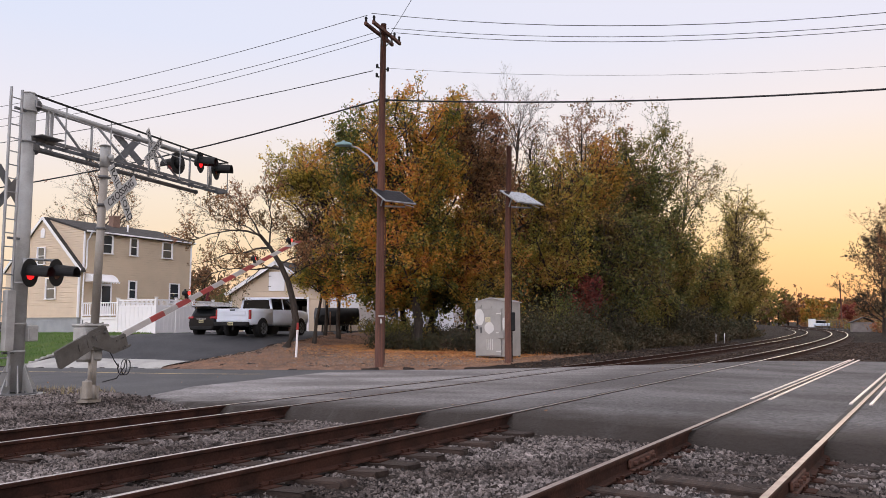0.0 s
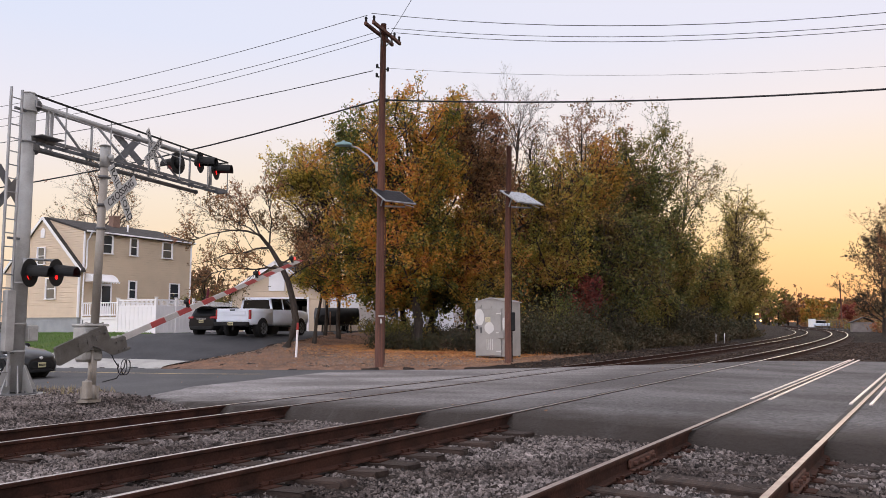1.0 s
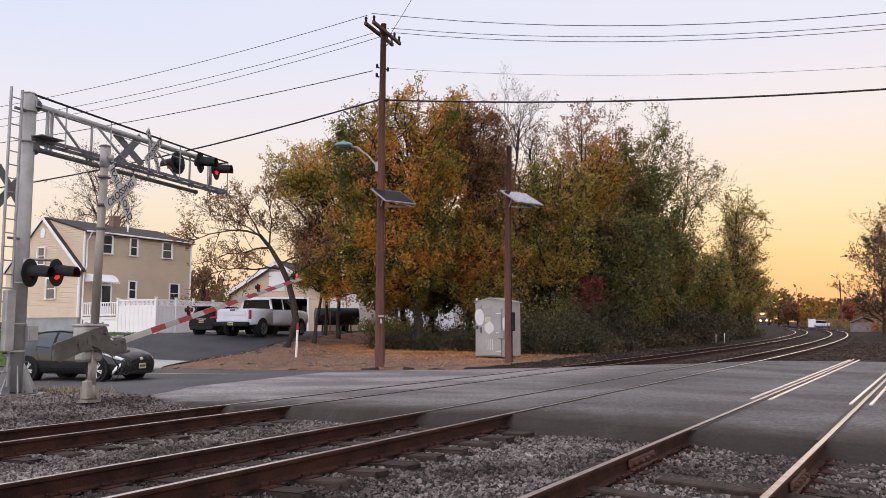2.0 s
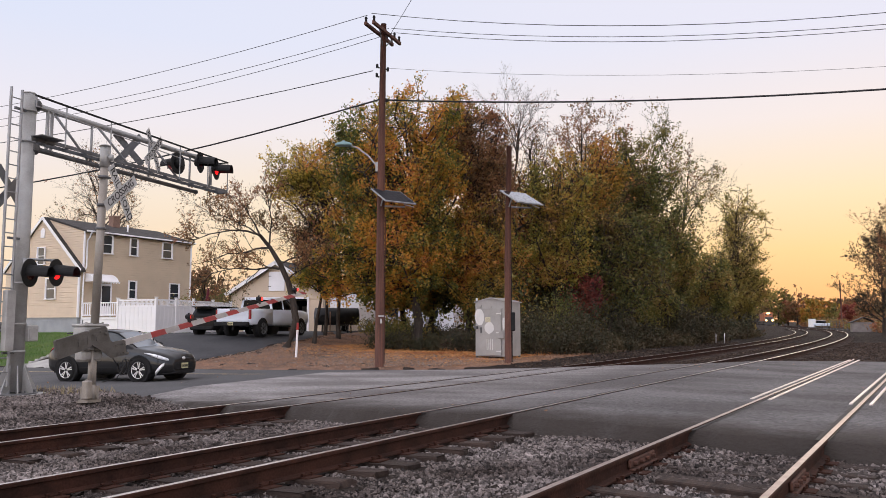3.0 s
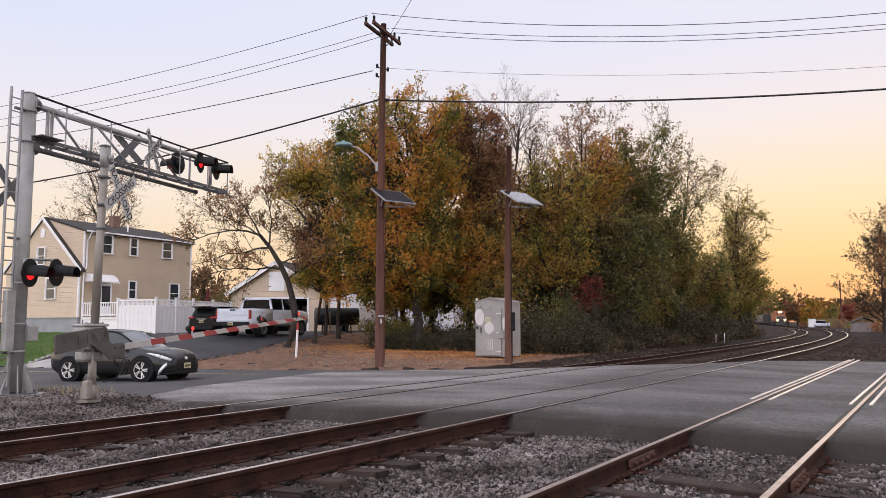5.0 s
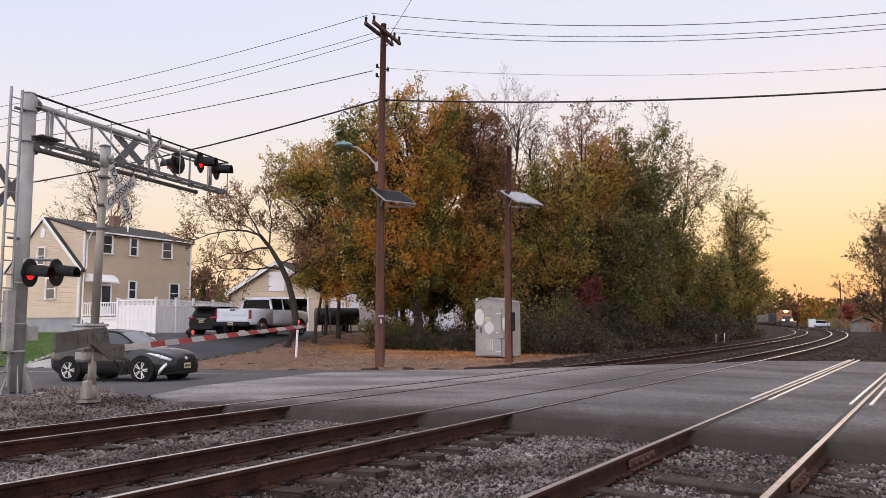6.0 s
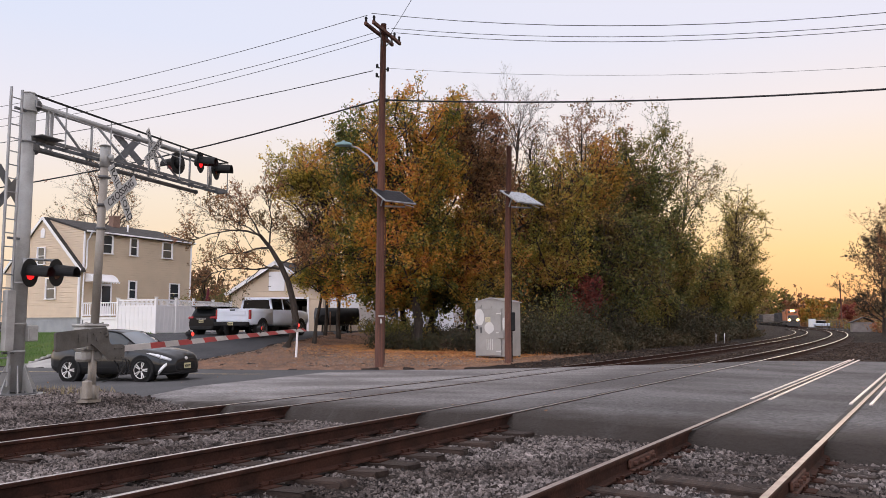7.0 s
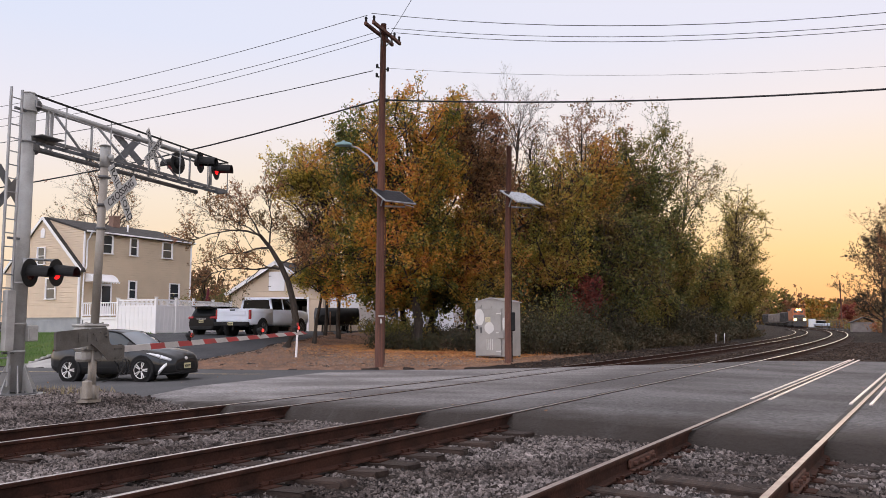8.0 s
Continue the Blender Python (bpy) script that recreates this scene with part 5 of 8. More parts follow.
def utility_pole():
    z0 = land_z(*POLE) - 0.05
    ob = thing("utility_pole", pose(*POLE, z0, 0, 0, 0), "tall brown timber utility pole beside the road", "utility pole")
    h = 12.78
    bm = B()
    tube(bm, [(0.0, 0, 0), (0.02, 0, h * 0.3), (0.02, -0.02, h * 0.65), (0.08, -0.03, h)], [0.165, 0.15, 0.13, 0.105], 16)
    part("pole", bm, M["pole"], ob)
    for off in (0.16, -0.16):
        bm = B()
        box(bm, (0, off, h - 0.38), (2.35, 0.1, 0.13), bevel=0.012)
        arm = part("crossarm", bm, M["pole"], ob)
        arm.matrix_local = pose(0.06, -0.03, 0, 0, 0, 12)
        for x in (-1.1, 0.65, 1.08):
            bm = B()
            insulator(bm, (x, off, h - 0.32))
            part("insulator", bm, M["black"], arm)
    bm = B()
    for s in (-1, 1):
        rod(bm, (0.06, -0.03, h - 0.95), (0.06 + s * 0.66, -0.2 + s * 0.14, h - 0.33), 0.022, seg=6)
    part("arm_brace", bm, M["galv_dark"], ob)
    bm = B()
    for k, (x, z) in enumerate(((-0.16, h - 1.75), (-0.17, h - 2.1), (0.18, h - 1.7))):
        rod(bm, (x, -0.02, z), (x * 2, -0.04, z + 0.02), 0.03, seg=6)
        rod(bm, (x * 1.9, -0.04, z - 0.04), (x * 1.9, -0.04, z + 0.1), 0.045, seg=8)
    box(bm, (0.2, -0.1, h - 2.9), (0.1, 0.1, 0.12))
    part("cable_bracket", bm, M["black"], ob)
    # street lamp on its bent arm
    bm = B()
    e = Vector((-0.58, 0.98, 0.0)).normalized()
    arm_pts = [e * 0.12 + Vector((0, 0, 7.36)), e * 0.45 + Vector((0, 0, 7.76)), e * 0.85 + Vector((0, 0, 8.06)), e * 1.15 + Vector((0, 0, 8.17))]
    tube(bm, arm_pts, 0.028, 8)
    box(bm, (e.x * 0.14, e.y * 0.14, 7.36), (0.1, 0.1, 0.35), (0, 0, 30), bevel=0.01)
    la = part("lamp_arm", bm, M["mast"], ob, "bent grey lamp arm")
    bm = B()
    c = e * 1.38 + Vector((0, 0, 8.19))
    bmesh.ops.create_uvsphere(bm, u_segments=16, v_segments=8, radius=1, matrix=Matrix.Translation(c) @ pose(0, 0, 0, 0, 0, 120) @ Matrix.Diagonal((0.33, 0.17, 0.12, 1)))
    for v in bm.verts:
        if v.co.z < c.z - 0.04:
            v.co.z = c.z - 0.04
    rod(bm, c + Vector((0, 0, 0.1)), c + Vector((0, 0, 0.17)), 0.04, seg=8)
    head = part("lamp_head", bm, M["teal"], la, "weathered teal lamp head", True)
    # solar panel
    solar(ob, (0.0, 0.0, 6.18))
    bm = B()
    box(bm, (-0.12, -0.17, 1.72), (0.07, 0.012, 0.16), (0, 0, -30))
    box(bm, (-0.12, -0.172, 1.9), (0.22, 0.012, 0.05), (0, 0, -30))
    part("tag", bm, M["sign"], ob, "small pale metal tags")
    bm = B()
    rod(bm, (0.1, -0.15, 0.2), (0.13, -0.14, 5.5), 0.018, seg=6)
    part("conduit", bm, M["pole"], ob)
    return z0 + h


def solar(parent, at, cells="panel"):
    """A tilted panel on a bracket, its cells towards the sky."""
    bm = B()
    rod(bm, (0, 0, -0.35), (0, 0, 0.1), 0.05, seg=10)
    rod(bm, (0, 0, -0.28), (0.55, -0.72, -0.3), 0.03, seg=6)
    rod(bm, (-0.1, -0.1, -0.3), (-0.16, -0.3, 0.12), 0.025, seg=6)
    rod(bm, (0.2, -0.95, -0.28), (0.75, -0.95, -0.3), 0.022, seg=6)
    br = part("panel_bracket", bm, M["galv"], parent)
    br.matrix_local = Matrix.Translation(at)
    bm = B()
    box(bm, (0, 0, 0), (1.32, 1.14, 0.05), bevel=0.006)
    p = part("solar_panel", bm, M["galv"], parent, "dark solar panel in a metal frame")
    p.matrix_local = Matrix.Translation(at) @ pose(0.06, -0.55, 0.03, 0, 0, -19.6) @ pose(0, 0, 0, 30, 0, 0)
    for i in range(6):
        for j in range(5):
            bm = B()
            box(bm, (-0.525 + i * 0.21, -0.424 + j * 0.212, 0.028), (0.205, 0.207, 0.006))
            part("cell", bm, M[cells], p)


POLE_TOP = utility_pole()
POLE2 = (25.55, 13.75)


def signal_pole():
    z0 = land_z(*POLE2) - 0.05
    ob = thing("timber_pole", pose(*POLE2, z0), "plain brown timber pole with a solar panel", "pole")
    bm = B()
    tube(bm, [(0.0, 0, 0), (0.01, 0, 4), (0.07, -0.08, 8.3)], [0.13, 0.115, 0.095], 14)
    part("pole", bm, M["pole"], ob)
    solar(ob, (0.02, -0.03, 6.22), "pale_panel")
    bm = B()
    box(bm, (0.1, -0.14, 1.6), (0.2, 0.14, 0.7), (0, 0, -30), bevel=0.03)
    rod(bm, (0.08, -0.12, 0.1), (0.09, -0.12, 1.3), 0.025, seg=6)
    rod(bm, (0.08, -0.12, 1.9), (0.07, -0.12, 6.2), 0.016, seg=6)
    part("meter_box", bm, M["black"], ob, "dark box strapped to the pole")


signal_pole()


def cabinet():
    ob = thing("relay_cabinet", pose(27.15, 15.42, -0.24, 0, 0, 0), "grey metal trackside relay cabinet with patched paint", "cabinet")
    # front towards -x, 1.4 wide, 1.3 deep
    bm = B()
    slab(bm, [(-0.69, 0.15), (0.69, 0.15), (0.69, 2.35), (0.0, 2.47), (-0.69, 2.35)], 1.3, "x")
    part("body", bm, M["cabinet"], ob)
    bm = B()
    slab(bm, [(-0.74, 2.35), (-0.74, 2.31), (-0.69, 2.31), (-0.69, 2.352), (0, 2.472), (0.69, 2.352), (0.69, 2.31), (0.74, 2.31), (0.74, 2.35), (0.0, 2.52)], 1.4, "x")
    for v in bm.verts:
        v.co.x -= 0.05
    part("roof", bm, M["cabinet"], ob)
    bm = B()
    box(bm, (-0.025, -0.02, 1.12), (0.045, 1.0, 1.86), bevel=0.012)
    d = part("door", bm, M["cabinet"], ob)
    for z in (0.36, 1.1, 1.86):
        bm = B()
        box(bm, (-0.06, -0.42, z), (0.02, 0.22, 0.035))
        rod(bm, (-0.06, -0.52, z - 0.06), (-0.06, -0.52, z + 0.06), 0.018, seg=8)
        part("hinge", bm, M["patch"], d)
    bm = B()
    box(bm, (-0.062, 0.4, 1.2), (0.03, 0.05, 0.24), bevel=0.01)
    rod(bm, (-0.05, 0.4, 1.28), (-0.11, 0.4, 1.28), 0.02, seg=8)
    box(bm, (-0.1, 0.37, 1.22), (0.02, 0.03, 0.16))
    part("handle", bm, M["galv_dark"], d)
    for k in range(4):
        bm = B()
        box(bm, (-0.055, 0.12 - k * 0.085, 0.62), (0.02, 0.03, 0.44), bevel=0.006)
        part("louvre", bm, M["patch"], d)
    bm = B()
    box(bm, (-0.052, 0.08, 1.62), (0.008, 0.24, 0.2))
    n = part("notice", bm, mat("pale_yellow_notice", (0.62, 0.58, 0.42), (0.55, 0.50, 0.36), 6, 0.6, bump=0, grain=0.05), d, "pale yellow notice with fine print")
    for k in range(4):
        bm = B()
        box(bm, (-0.058, 0.08, 1.68 - k * 0.04), (0.004, 0.18, 0.012))
        part("print_bar", bm, M["galv_dark"], n)
    # repainted blotches
    for y, z, ry, rz, x in ((0.47, 1.72, 0.23, 0.34, -0.05), (0.02, 1.3, 0.22, 0.24, -0.05), (-0.62, 1.48, 0.06, 0.25, -0.003)):
        bm = B()
        rnd = random.Random(int(z * 100))
        slab(bm, [(max(-0.68, min(0.68, y + ry * math.cos(a) * rnd.uniform(0.85, 1.1))), z + rz * math.sin(a) * rnd.uniform(0.85, 1.1)) for a in [k * 0.3927 for k in range(16)]], -0.003, "x")
        for v in bm.verts:
            v.co.x += x
        part("paint_patch", bm, M["patch"], ob)
    bm = B()
    box(bm, (-0.03, 0.5, 2.17), (0.05, 0.2, 0.1))
    box(bm, (-0.03, 0.0, 2.06), (0.05, 1.15, 0.035))
    box(bm, (-0.02, 0.0, 2.13), (0.04, 0.12, 0.06))
    part("vent_hood", bm, M["cabinet"], ob)
    bm = B()
    box(bm, (-0.08, 0.62, 1.3), (0.14, 0.12, 0.12), bevel=0.01)
    part("junction_box", bm, M["galv_dark"], ob)
    bm = B()
    box(bm, (-0.06, -0.56, 1.02), (0.1, 0.24, 0.3), bevel=0.01)
    part("meter_box", bm, M["cabinet"], ob)
    for x in (0.06, 1.24):
        for y in (-0.66, 0.66):
            bm = B()
            box(bm, (x, y, -0.05), (0.07, 0.06, 0.44))
            part("leg", bm, M["galv_dark"], ob)
    for y in (-0.66, 0.66):
        bm = B()
        rod(bm, (0.05, y, 2.36), (0.05, y, 2.5), 0.04, seg=8)
        part("lifting_eye", bm, M["patch"], ob)


cabinet()


def wire(a, b, sag, r, label, n=24):
    bm = B()
    a, b = Vector(a), Vector(b)
    pts = [a.lerp(b, k / n) + Vector((0, 0, -4 * sag * (k / n) * (1 - k / n))) for k in range(n + 1)]
    tube(bm, pts, r, 5)
    solo("overhead_wire", bm, M["wire"], pose(0, 0, 0), label, "cable", "wires on the utility pole")


LEFT_END, RIGHT_END = (12.1, 60.9), (30.9, -22.0)
for a, b, sag, r in (
    ((20.97, 16.9, 12.33), (*LEFT_END, 12.0), 1.35, 0.011), ((22.68, 17.25, 12.47), (*LEFT_END, 12.0), 1.62, 0.011), ((23.1, 17.35, 12.45), (12.4, 60.9, 11.7), 1.68, 0.011),
    ((20.97, 16.75, 12.36), (*RIGHT_END, 13.25), 2.6, 0.012), ((22.68, 17.15, 12.45), (*RIGHT_END, 12.08), 2.14, 0.011), ((23.1, 17.25, 12.43), (30.5, -22, 12.08), 2.24, 0.011)):
    wire(a, b, sag, r, "thin dark power line")
wire((21.8, 17.3, 10.57), (*LEFT_END, 10.1), 1.0, 0.016, "thin twisted service cable")
wire((21.93, 17.05, 9.48), (*LEFT_END, 8.0), 1.55, 0.032, "thick black telephone cable")
wire((22.05, 17.05, 9.48), (*RIGHT_END, 9.2), 1.28, 0.032, "thick black telephone cable")
wire((22.1, 17.0, 10.7), (*RIGHT_END, 10.0), 1.65, 0.006, "hair-thin pale telephone wire")
wire((22.2, 16.9, 11.9), (16.5, 9.0, 13.4), 0.05, 0.01, "thin dark power line")

# ---------------------------------------------------------------- house, fence, garage
M["siding"] = mat("beige_vinyl_siding", (0.58, 0.46, 0.335), (0.53, 0.425, 0.31), 1.0, 0.55, bump=0.05, bscale=40, grain=0.06)
M["siding_cream"] = mat("cream_vinyl_siding", (0.67, 0.535, 0.40), (0.62, 0.495, 0.37), 1.0, 0.55, bump=0.05, bscale=40, grain=0.06)
M["shingle"] = mat("dark_roof_shingles", (0.035, 0.031, 0.03), (0.058, 0.052, 0.05), 2.5, 0.9, bump=0.8, bscale=14, grain=0.35, stretch=(0.6, 1, 3), dist=0.03)
M["foundation"] = mat("grey_painted_foundation", (0.34, 0.35, 0.37), (0.29, 0.30, 0.32), 1.5, 0.85, bump=0.3, bscale=30, grain=0.12)
M["window"] = glass("window_glass", (0.03, 0.035, 0.042), 0.04)
M["brick"] = mat("chimney_brick", (0.26, 0.16, 0.12), (0.19, 0.12, 0.10), 8, 0.9, bump=0.5, bscale=30, grain=0.25)
M["dark_room"] = mat("dark_garage_inside", (0.03, 0.027, 0.025), (0.05, 0.04, 0.035), 2, 0.9, bump=0.1, grain=0.3)


def clapboards(bm, x0, x1, z0, z1, clip=None, step=0.158):
    """Lapped boards in the plane y = 0, proud towards -y; clip(z) gives the ends of a course."""
    z = z0
    while z < z1 - 0.02:
        zt = min(z + step, z1)
        a0, b0 = clip(z) if clip else (x0, x1)
        a1, b1 = clip(zt) if clip else (x0, x1)
        if b0 - a0 > 0.05:
            b1, a1 = max(b1, a1), min(a1, b1)
            q = [bm.verts.new(p) for p in ((a0, -0.05, z), (b0, -0.05, z), (b1, -0.004, zt), (a1, -0.004, zt), (a0, 0, z), (b0, 0, z))]
            bm.faces.new(q[:4])
            bm.faces.new((q[4], q[5], q[1], q[0]))
        z = zt


def window_in(parent, m, w, h, sash=True):
    """A window on the plane y = 0 of m, its middle at the origin, facing -y."""
    bm = B()
    t = 0.07
    for c, s in (((0, -0.03, h / 2 + t / 2), (w + 2 * t, 0.09, t)), ((0, -0.04, -h / 2 - t / 2), (w + 2 * t + 0.06, 0.12, t)), ((-w / 2 - t / 2, -0.03, 0), (t, 0.09, h)), ((w / 2 + t / 2, -0.03, 0), (t, 0.09, h))):
        box(bm, c, s, bevel=0.006)
    win = part("window", bm, M["vinyl"], parent, "white-framed sash window")
    win.matrix_local = m
    bm = B()
    box(bm, (0, 0.0, 0), (w, 0.02, h))
    part("pane", bm, M["window"], win)
    if sash:
        bm = B()
        box(bm, (0, -0.02, 0), (w, 0.03, 0.05))
        for x in (-w / 2 + 0.02, w / 2 - 0.02):
            box(bm, (x, -0.016, 0), (0.04, 0.022, h))
        part("sash_bar", bm, M["vinyl"], win)
    return win


def house():
    zb = 0.45
    ob = thing("house", pose(27.76, 45.3, zb, 0, 0, 5), "two-storey house with beige siding and dark roof", "house")
    L, W = 9.1, 7.4
    e0, e1, rz, f0 = 4.2, 6.58, 7.55, 1.12  # main eave, dormer eave, ridge, foundation top
    bm = B()
    box(bm, (L / 2, W / 2, f0 / 2 - 0.2), (L - 0.06, W - 0.06, f0 + 0.4))
    part("foundation", bm, M["foundation"], ob)
    # core behind the boards
    bm = B()
    slab(bm, [(0.03, f0), (W - 0.03, f0), (W - 0.03, e0), (W / 2, rz - 0.05), (0.03, e0)], L - 0.06, "x")
    for v in bm.verts:
        v.co.x += 0.03
    part("wall", bm, M["siding"], ob)
    bm = B()
    slab(bm, [(0.03, e0 - 0.1), (W / 2, rz - 0.08), (0.03, e1 - 0.04)], L - 0.36, "x")
    for v in bm.verts:
        v.co.x += 0.3
    dormer = part("dormer", bm, M["siding"], ob)
    # lapped boards on the dormer's cheek, between the two roof slopes
    bm = B()

    def cheek(z):
        hi = (z - e0) / (rz - e0) * W / 2
        lo = max(0.0, (z - e1) / (rz - e1) * W / 2)
        return (-hi, -min(lo, hi))
    clapboards(bm, 0, 0, e0, rz, cheek)
    c = part("cheek_siding", bm, M["siding_cream"], dormer)
    c.matrix_local = pose(0.28, 0, 0, 0, 0, -90)
    # long wall, facing -y
    bm = B()
    clapboards(bm, 0.26, L, f0, e1, None)
    clapboards(bm, 0.02, 0.26, f0, e0, None)
    part("siding", bm, M["siding"], ob)
    # gable wall, facing -x: local frame turned so that its -y is the house's -x
    bm = B()

    def clip(z):
        if z < e0:
            return (-W, 0.0)
        k = (rz - z) / (rz - e0) * W / 2
        return (-W / 2 - k, -W / 2 + k)
    clapboards(bm, -W, 0, f0, rz, clip)
    g = part("siding", bm, M["siding_cream"], ob)
    g.matrix_local = pose(0, 0, 0, 0, 0, -90)
    # roof: rear slope, the front rake strip by the gable, and the shed dormer's shallow roof
    bm = B()

    def sheet(pts, t=0.12):
        a = [bm.verts.new(p) for p in pts]
        b = [bm.verts.new((p[0], p[1], p[2] - t)) for p in pts]
        bm.faces.new(a)
        bm.faces.new(b[::-1])
        for i in range(len(pts)):
            j = (i + 1) % len(pts)
            bm.faces.new((a[j], a[i], b[i], b[j]))
    sheet([(-0.12, W / 2, rz + 0.12), (-0.12, W + 0.3, e0 - 0.05), (L + 0.2, W + 0.3, e0 - 0.05), (L + 0.2, W / 2, rz + 0.12)])
    sheet([(-0.12, -0.3, e0 - 0.12), (-0.12, W / 2, rz + 0.12), (0.24, W / 2, rz + 0.12), (0.24, -0.3, e0 - 0.12)])
    sheet([(0.2, -0.28, e1 + 0.02), (0.2, W / 2, rz + 0.14), (L + 0.2, W / 2, rz + 0.14), (L + 0.2, -0.28, e1 + 0.02)])
    bmesh.ops.recalc_face_normals(bm, faces=bm.faces)
    part("roof", bm, M["shingle"], ob)
    bm = B()
    ln = math.hypot(W / 2 + 0.3, rz + 0.24 - e0)
    an = math.degrees(math.atan2(rz + 0.24 - e0, W / 2 + 0.3))
    for s in (0, 1):
        y = (W / 2 - 0.3) / 2 if not s else W - (W / 2 - 0.3) / 2
        box(bm, (-0.15, y, (rz + e0) / 2 - 0.06), (0.05, ln, 0.17), (an if not s else -an, 0, 0))
    box(bm, (L / 2 + 0.2, -0.32, e1 - 0.02), (L, 0.1, 0.1), bevel=0.02)
    box(bm, (L + 0.22, W / 4, (e1 + rz) / 2), (0.05, W / 2 + 0.4, 0.16), (math.degrees(math.atan2(rz - e1, W / 2)), 0, 0))
    for x, y in ((0.0, -0.02), (L, -0.02)):
        box(bm, (x, y, (f0 + (e0 if x == 0 else e1)) / 2), (0.12, 0.12, (e0 if x == 0 else e1) - f0), bevel=0.01)
    box(bm, (0.26, -0.03, (e0 + e1) / 2), (0.1, 0.1, e1 - e0), bevel=0.01)
    part("trim", bm, M["vinyl"], ob)
    bm = B()
    tube(bm, [(0.55, -0.32, e1 - 0.05), (0.5, -0.2, e1 - 0.4), (0.42, -0.1, e1 - 0.6), (0.42, -0.1, e0 + 0.1), (0.25, -0.1, e0 - 0.3), (0.22, -0.1, f0 - 0.5)], 0.05, 8)
    part("downpipe", bm, M["vinyl"], ob)
    # windows of the long wall
    for x, z, w, h in ((1.75, 5.85, 1.05, 1.12), (4.0, 5.85, 0.55, 1.1), (6.85, 5.85, 0.8, 1.05), (4.0, 2.98, 0.55, 1.1), (7.6, 2.85, 0.8, 1.3)):
        window_in(ob, pose(x, -0.07, z), w, h)
    # windows of the gable wall
    for y, z, w, h in ((W / 2, 5.1, 0.7, 1.05), (2.6, 2.95, 0.9, 1.25), (5.6, 2.95, 0.9, 1.25)):
        window_in(ob, pose(-0.07, y, z, 0, 0, -90), w, h)
    bm = B()
    slab(bm, [(-0.2, -0.3), (0.2, -0.3), (0.2, 0.2), (0, 0.34), (-0.2, 0.2)], -0.05, "y")
    v = part("gable_vent", bm, M["vinyl"], ob)
    v.matrix_local = pose(-0.02, W / 2, 6.6, 0, 0, -90)
    # chimney
    bm = B()
    box(bm, (4.9, W / 2 - 0.6, rz + 0.05), (0.55, 0.5, 1.2))
    box(bm, (4.9, W / 2 - 0.6, rz + 0.68), (0.63, 0.58, 0.1))
    ch = part("chimney", bm, M["brick"], ob)
    bm = B()
    rod(bm, (4.5, 1.2, e1 + 0.2), (4.5, 1.2, e1 + 0.9), 0.06, seg=8)
    part("vent_pipe", bm, M["vinyl"], ob)
    # side door with its awning and deck
    bm = B()
    box(bm, (1.85, -0.05, 2.25), (0.95, 0.06, 2.1), bevel=0.01)
    box(bm, (1.1, -0.04, 2.25), (0.12, 0.06, 2.2))
    box(bm, (2.35, -0.04, 2.25), (0.1, 0.06, 2.2))
    part("door", bm, M["vinyl"], ob)
    bm = B()
    box(bm, (1.95, -0.09, 2.5), (0.62, 0.03, 1.3))
    part("door_glass", bm, M["window"], ob)
    bm = B()
    n = 8
    pts = [(-0.95 * math.sin(k / n * 1.3), 0.55 * math.cos(k / n * 1.5)) for k in range(n + 1)]
    for (y0, z0), (y1, z1) in zip(pts, pts[1:]):
        q = [bm.verts.new(p) for p in ((0.42, y0, 3.35 + z0), (2.25, y0, 3.35 + z0), (2.25, y1, 3.35 + z1), (0.42, y1, 3.35 + z1))]
        bm.faces.new(q)
    for x in (0.42, 2.25):
        vs = [bm.verts.new((x, y, 3.35 + z)) for y, z in pts] + [bm.verts.new((x, 0, 3.37))]
        bm.faces.new(vs)
    for i in range(10):
        rod(bm, (0.42 + i * 0.203, -0.92, 3.40), (0.42 + i * 0.203, -0.92, 3.28), 0.085, 0.03, 6)
    part("awning", bm, M["vinyl"], ob, "white metal awning with scalloped edge")


house()


def deck():
    ob = thing("deck", pose(28.0, 45.05, 0.5, 0, 0, 5), "small white deck with balustrade at side door", "deck")
    bm = B()
    box(bm, (1.3, -1.75, 1.0), (2.9, 3.3, 0.14), bevel=0.01)
    box(bm, (1.3, -1.75, 0.3), (2.8, 3.2, 1.3))
    part("platform", bm, M["vinyl"], ob)
    for x0, y0, x1, y1 in ((-0.1, -0.1, -0.1, -3.4), (-0.1, -3.4, 2.7, -3.4)):
        bm = B()
        n = 16
        for z in (1.2, 1.95):
            rod(bm, (x0, y0, z), (x1, y1, z), 0.04, seg=6)
        part("handrail", bm, M["vinyl"], ob)
        for k in range(n + 1):
            bm = B()
            t = k / n
            box(bm, (x0 + (x1 - x0) * t, y0 + (y1 - y0) * t, 1.55), (0.045, 0.045, 0.78))
            part("baluster", bm, M["vinyl"], ob)
    for x, y in ((-0.1, -3.4), (2.7, -3.4)):
        bm = B()
        box(bm, (x, y, 1.3), (0.13, 0.13, 1.6), bevel=0.015)
        box(bm, (x, y, 2.13), (0.17, 0.17, 0.06), bevel=0.02)
        part("post", bm, M["vinyl"], ob)


deck()


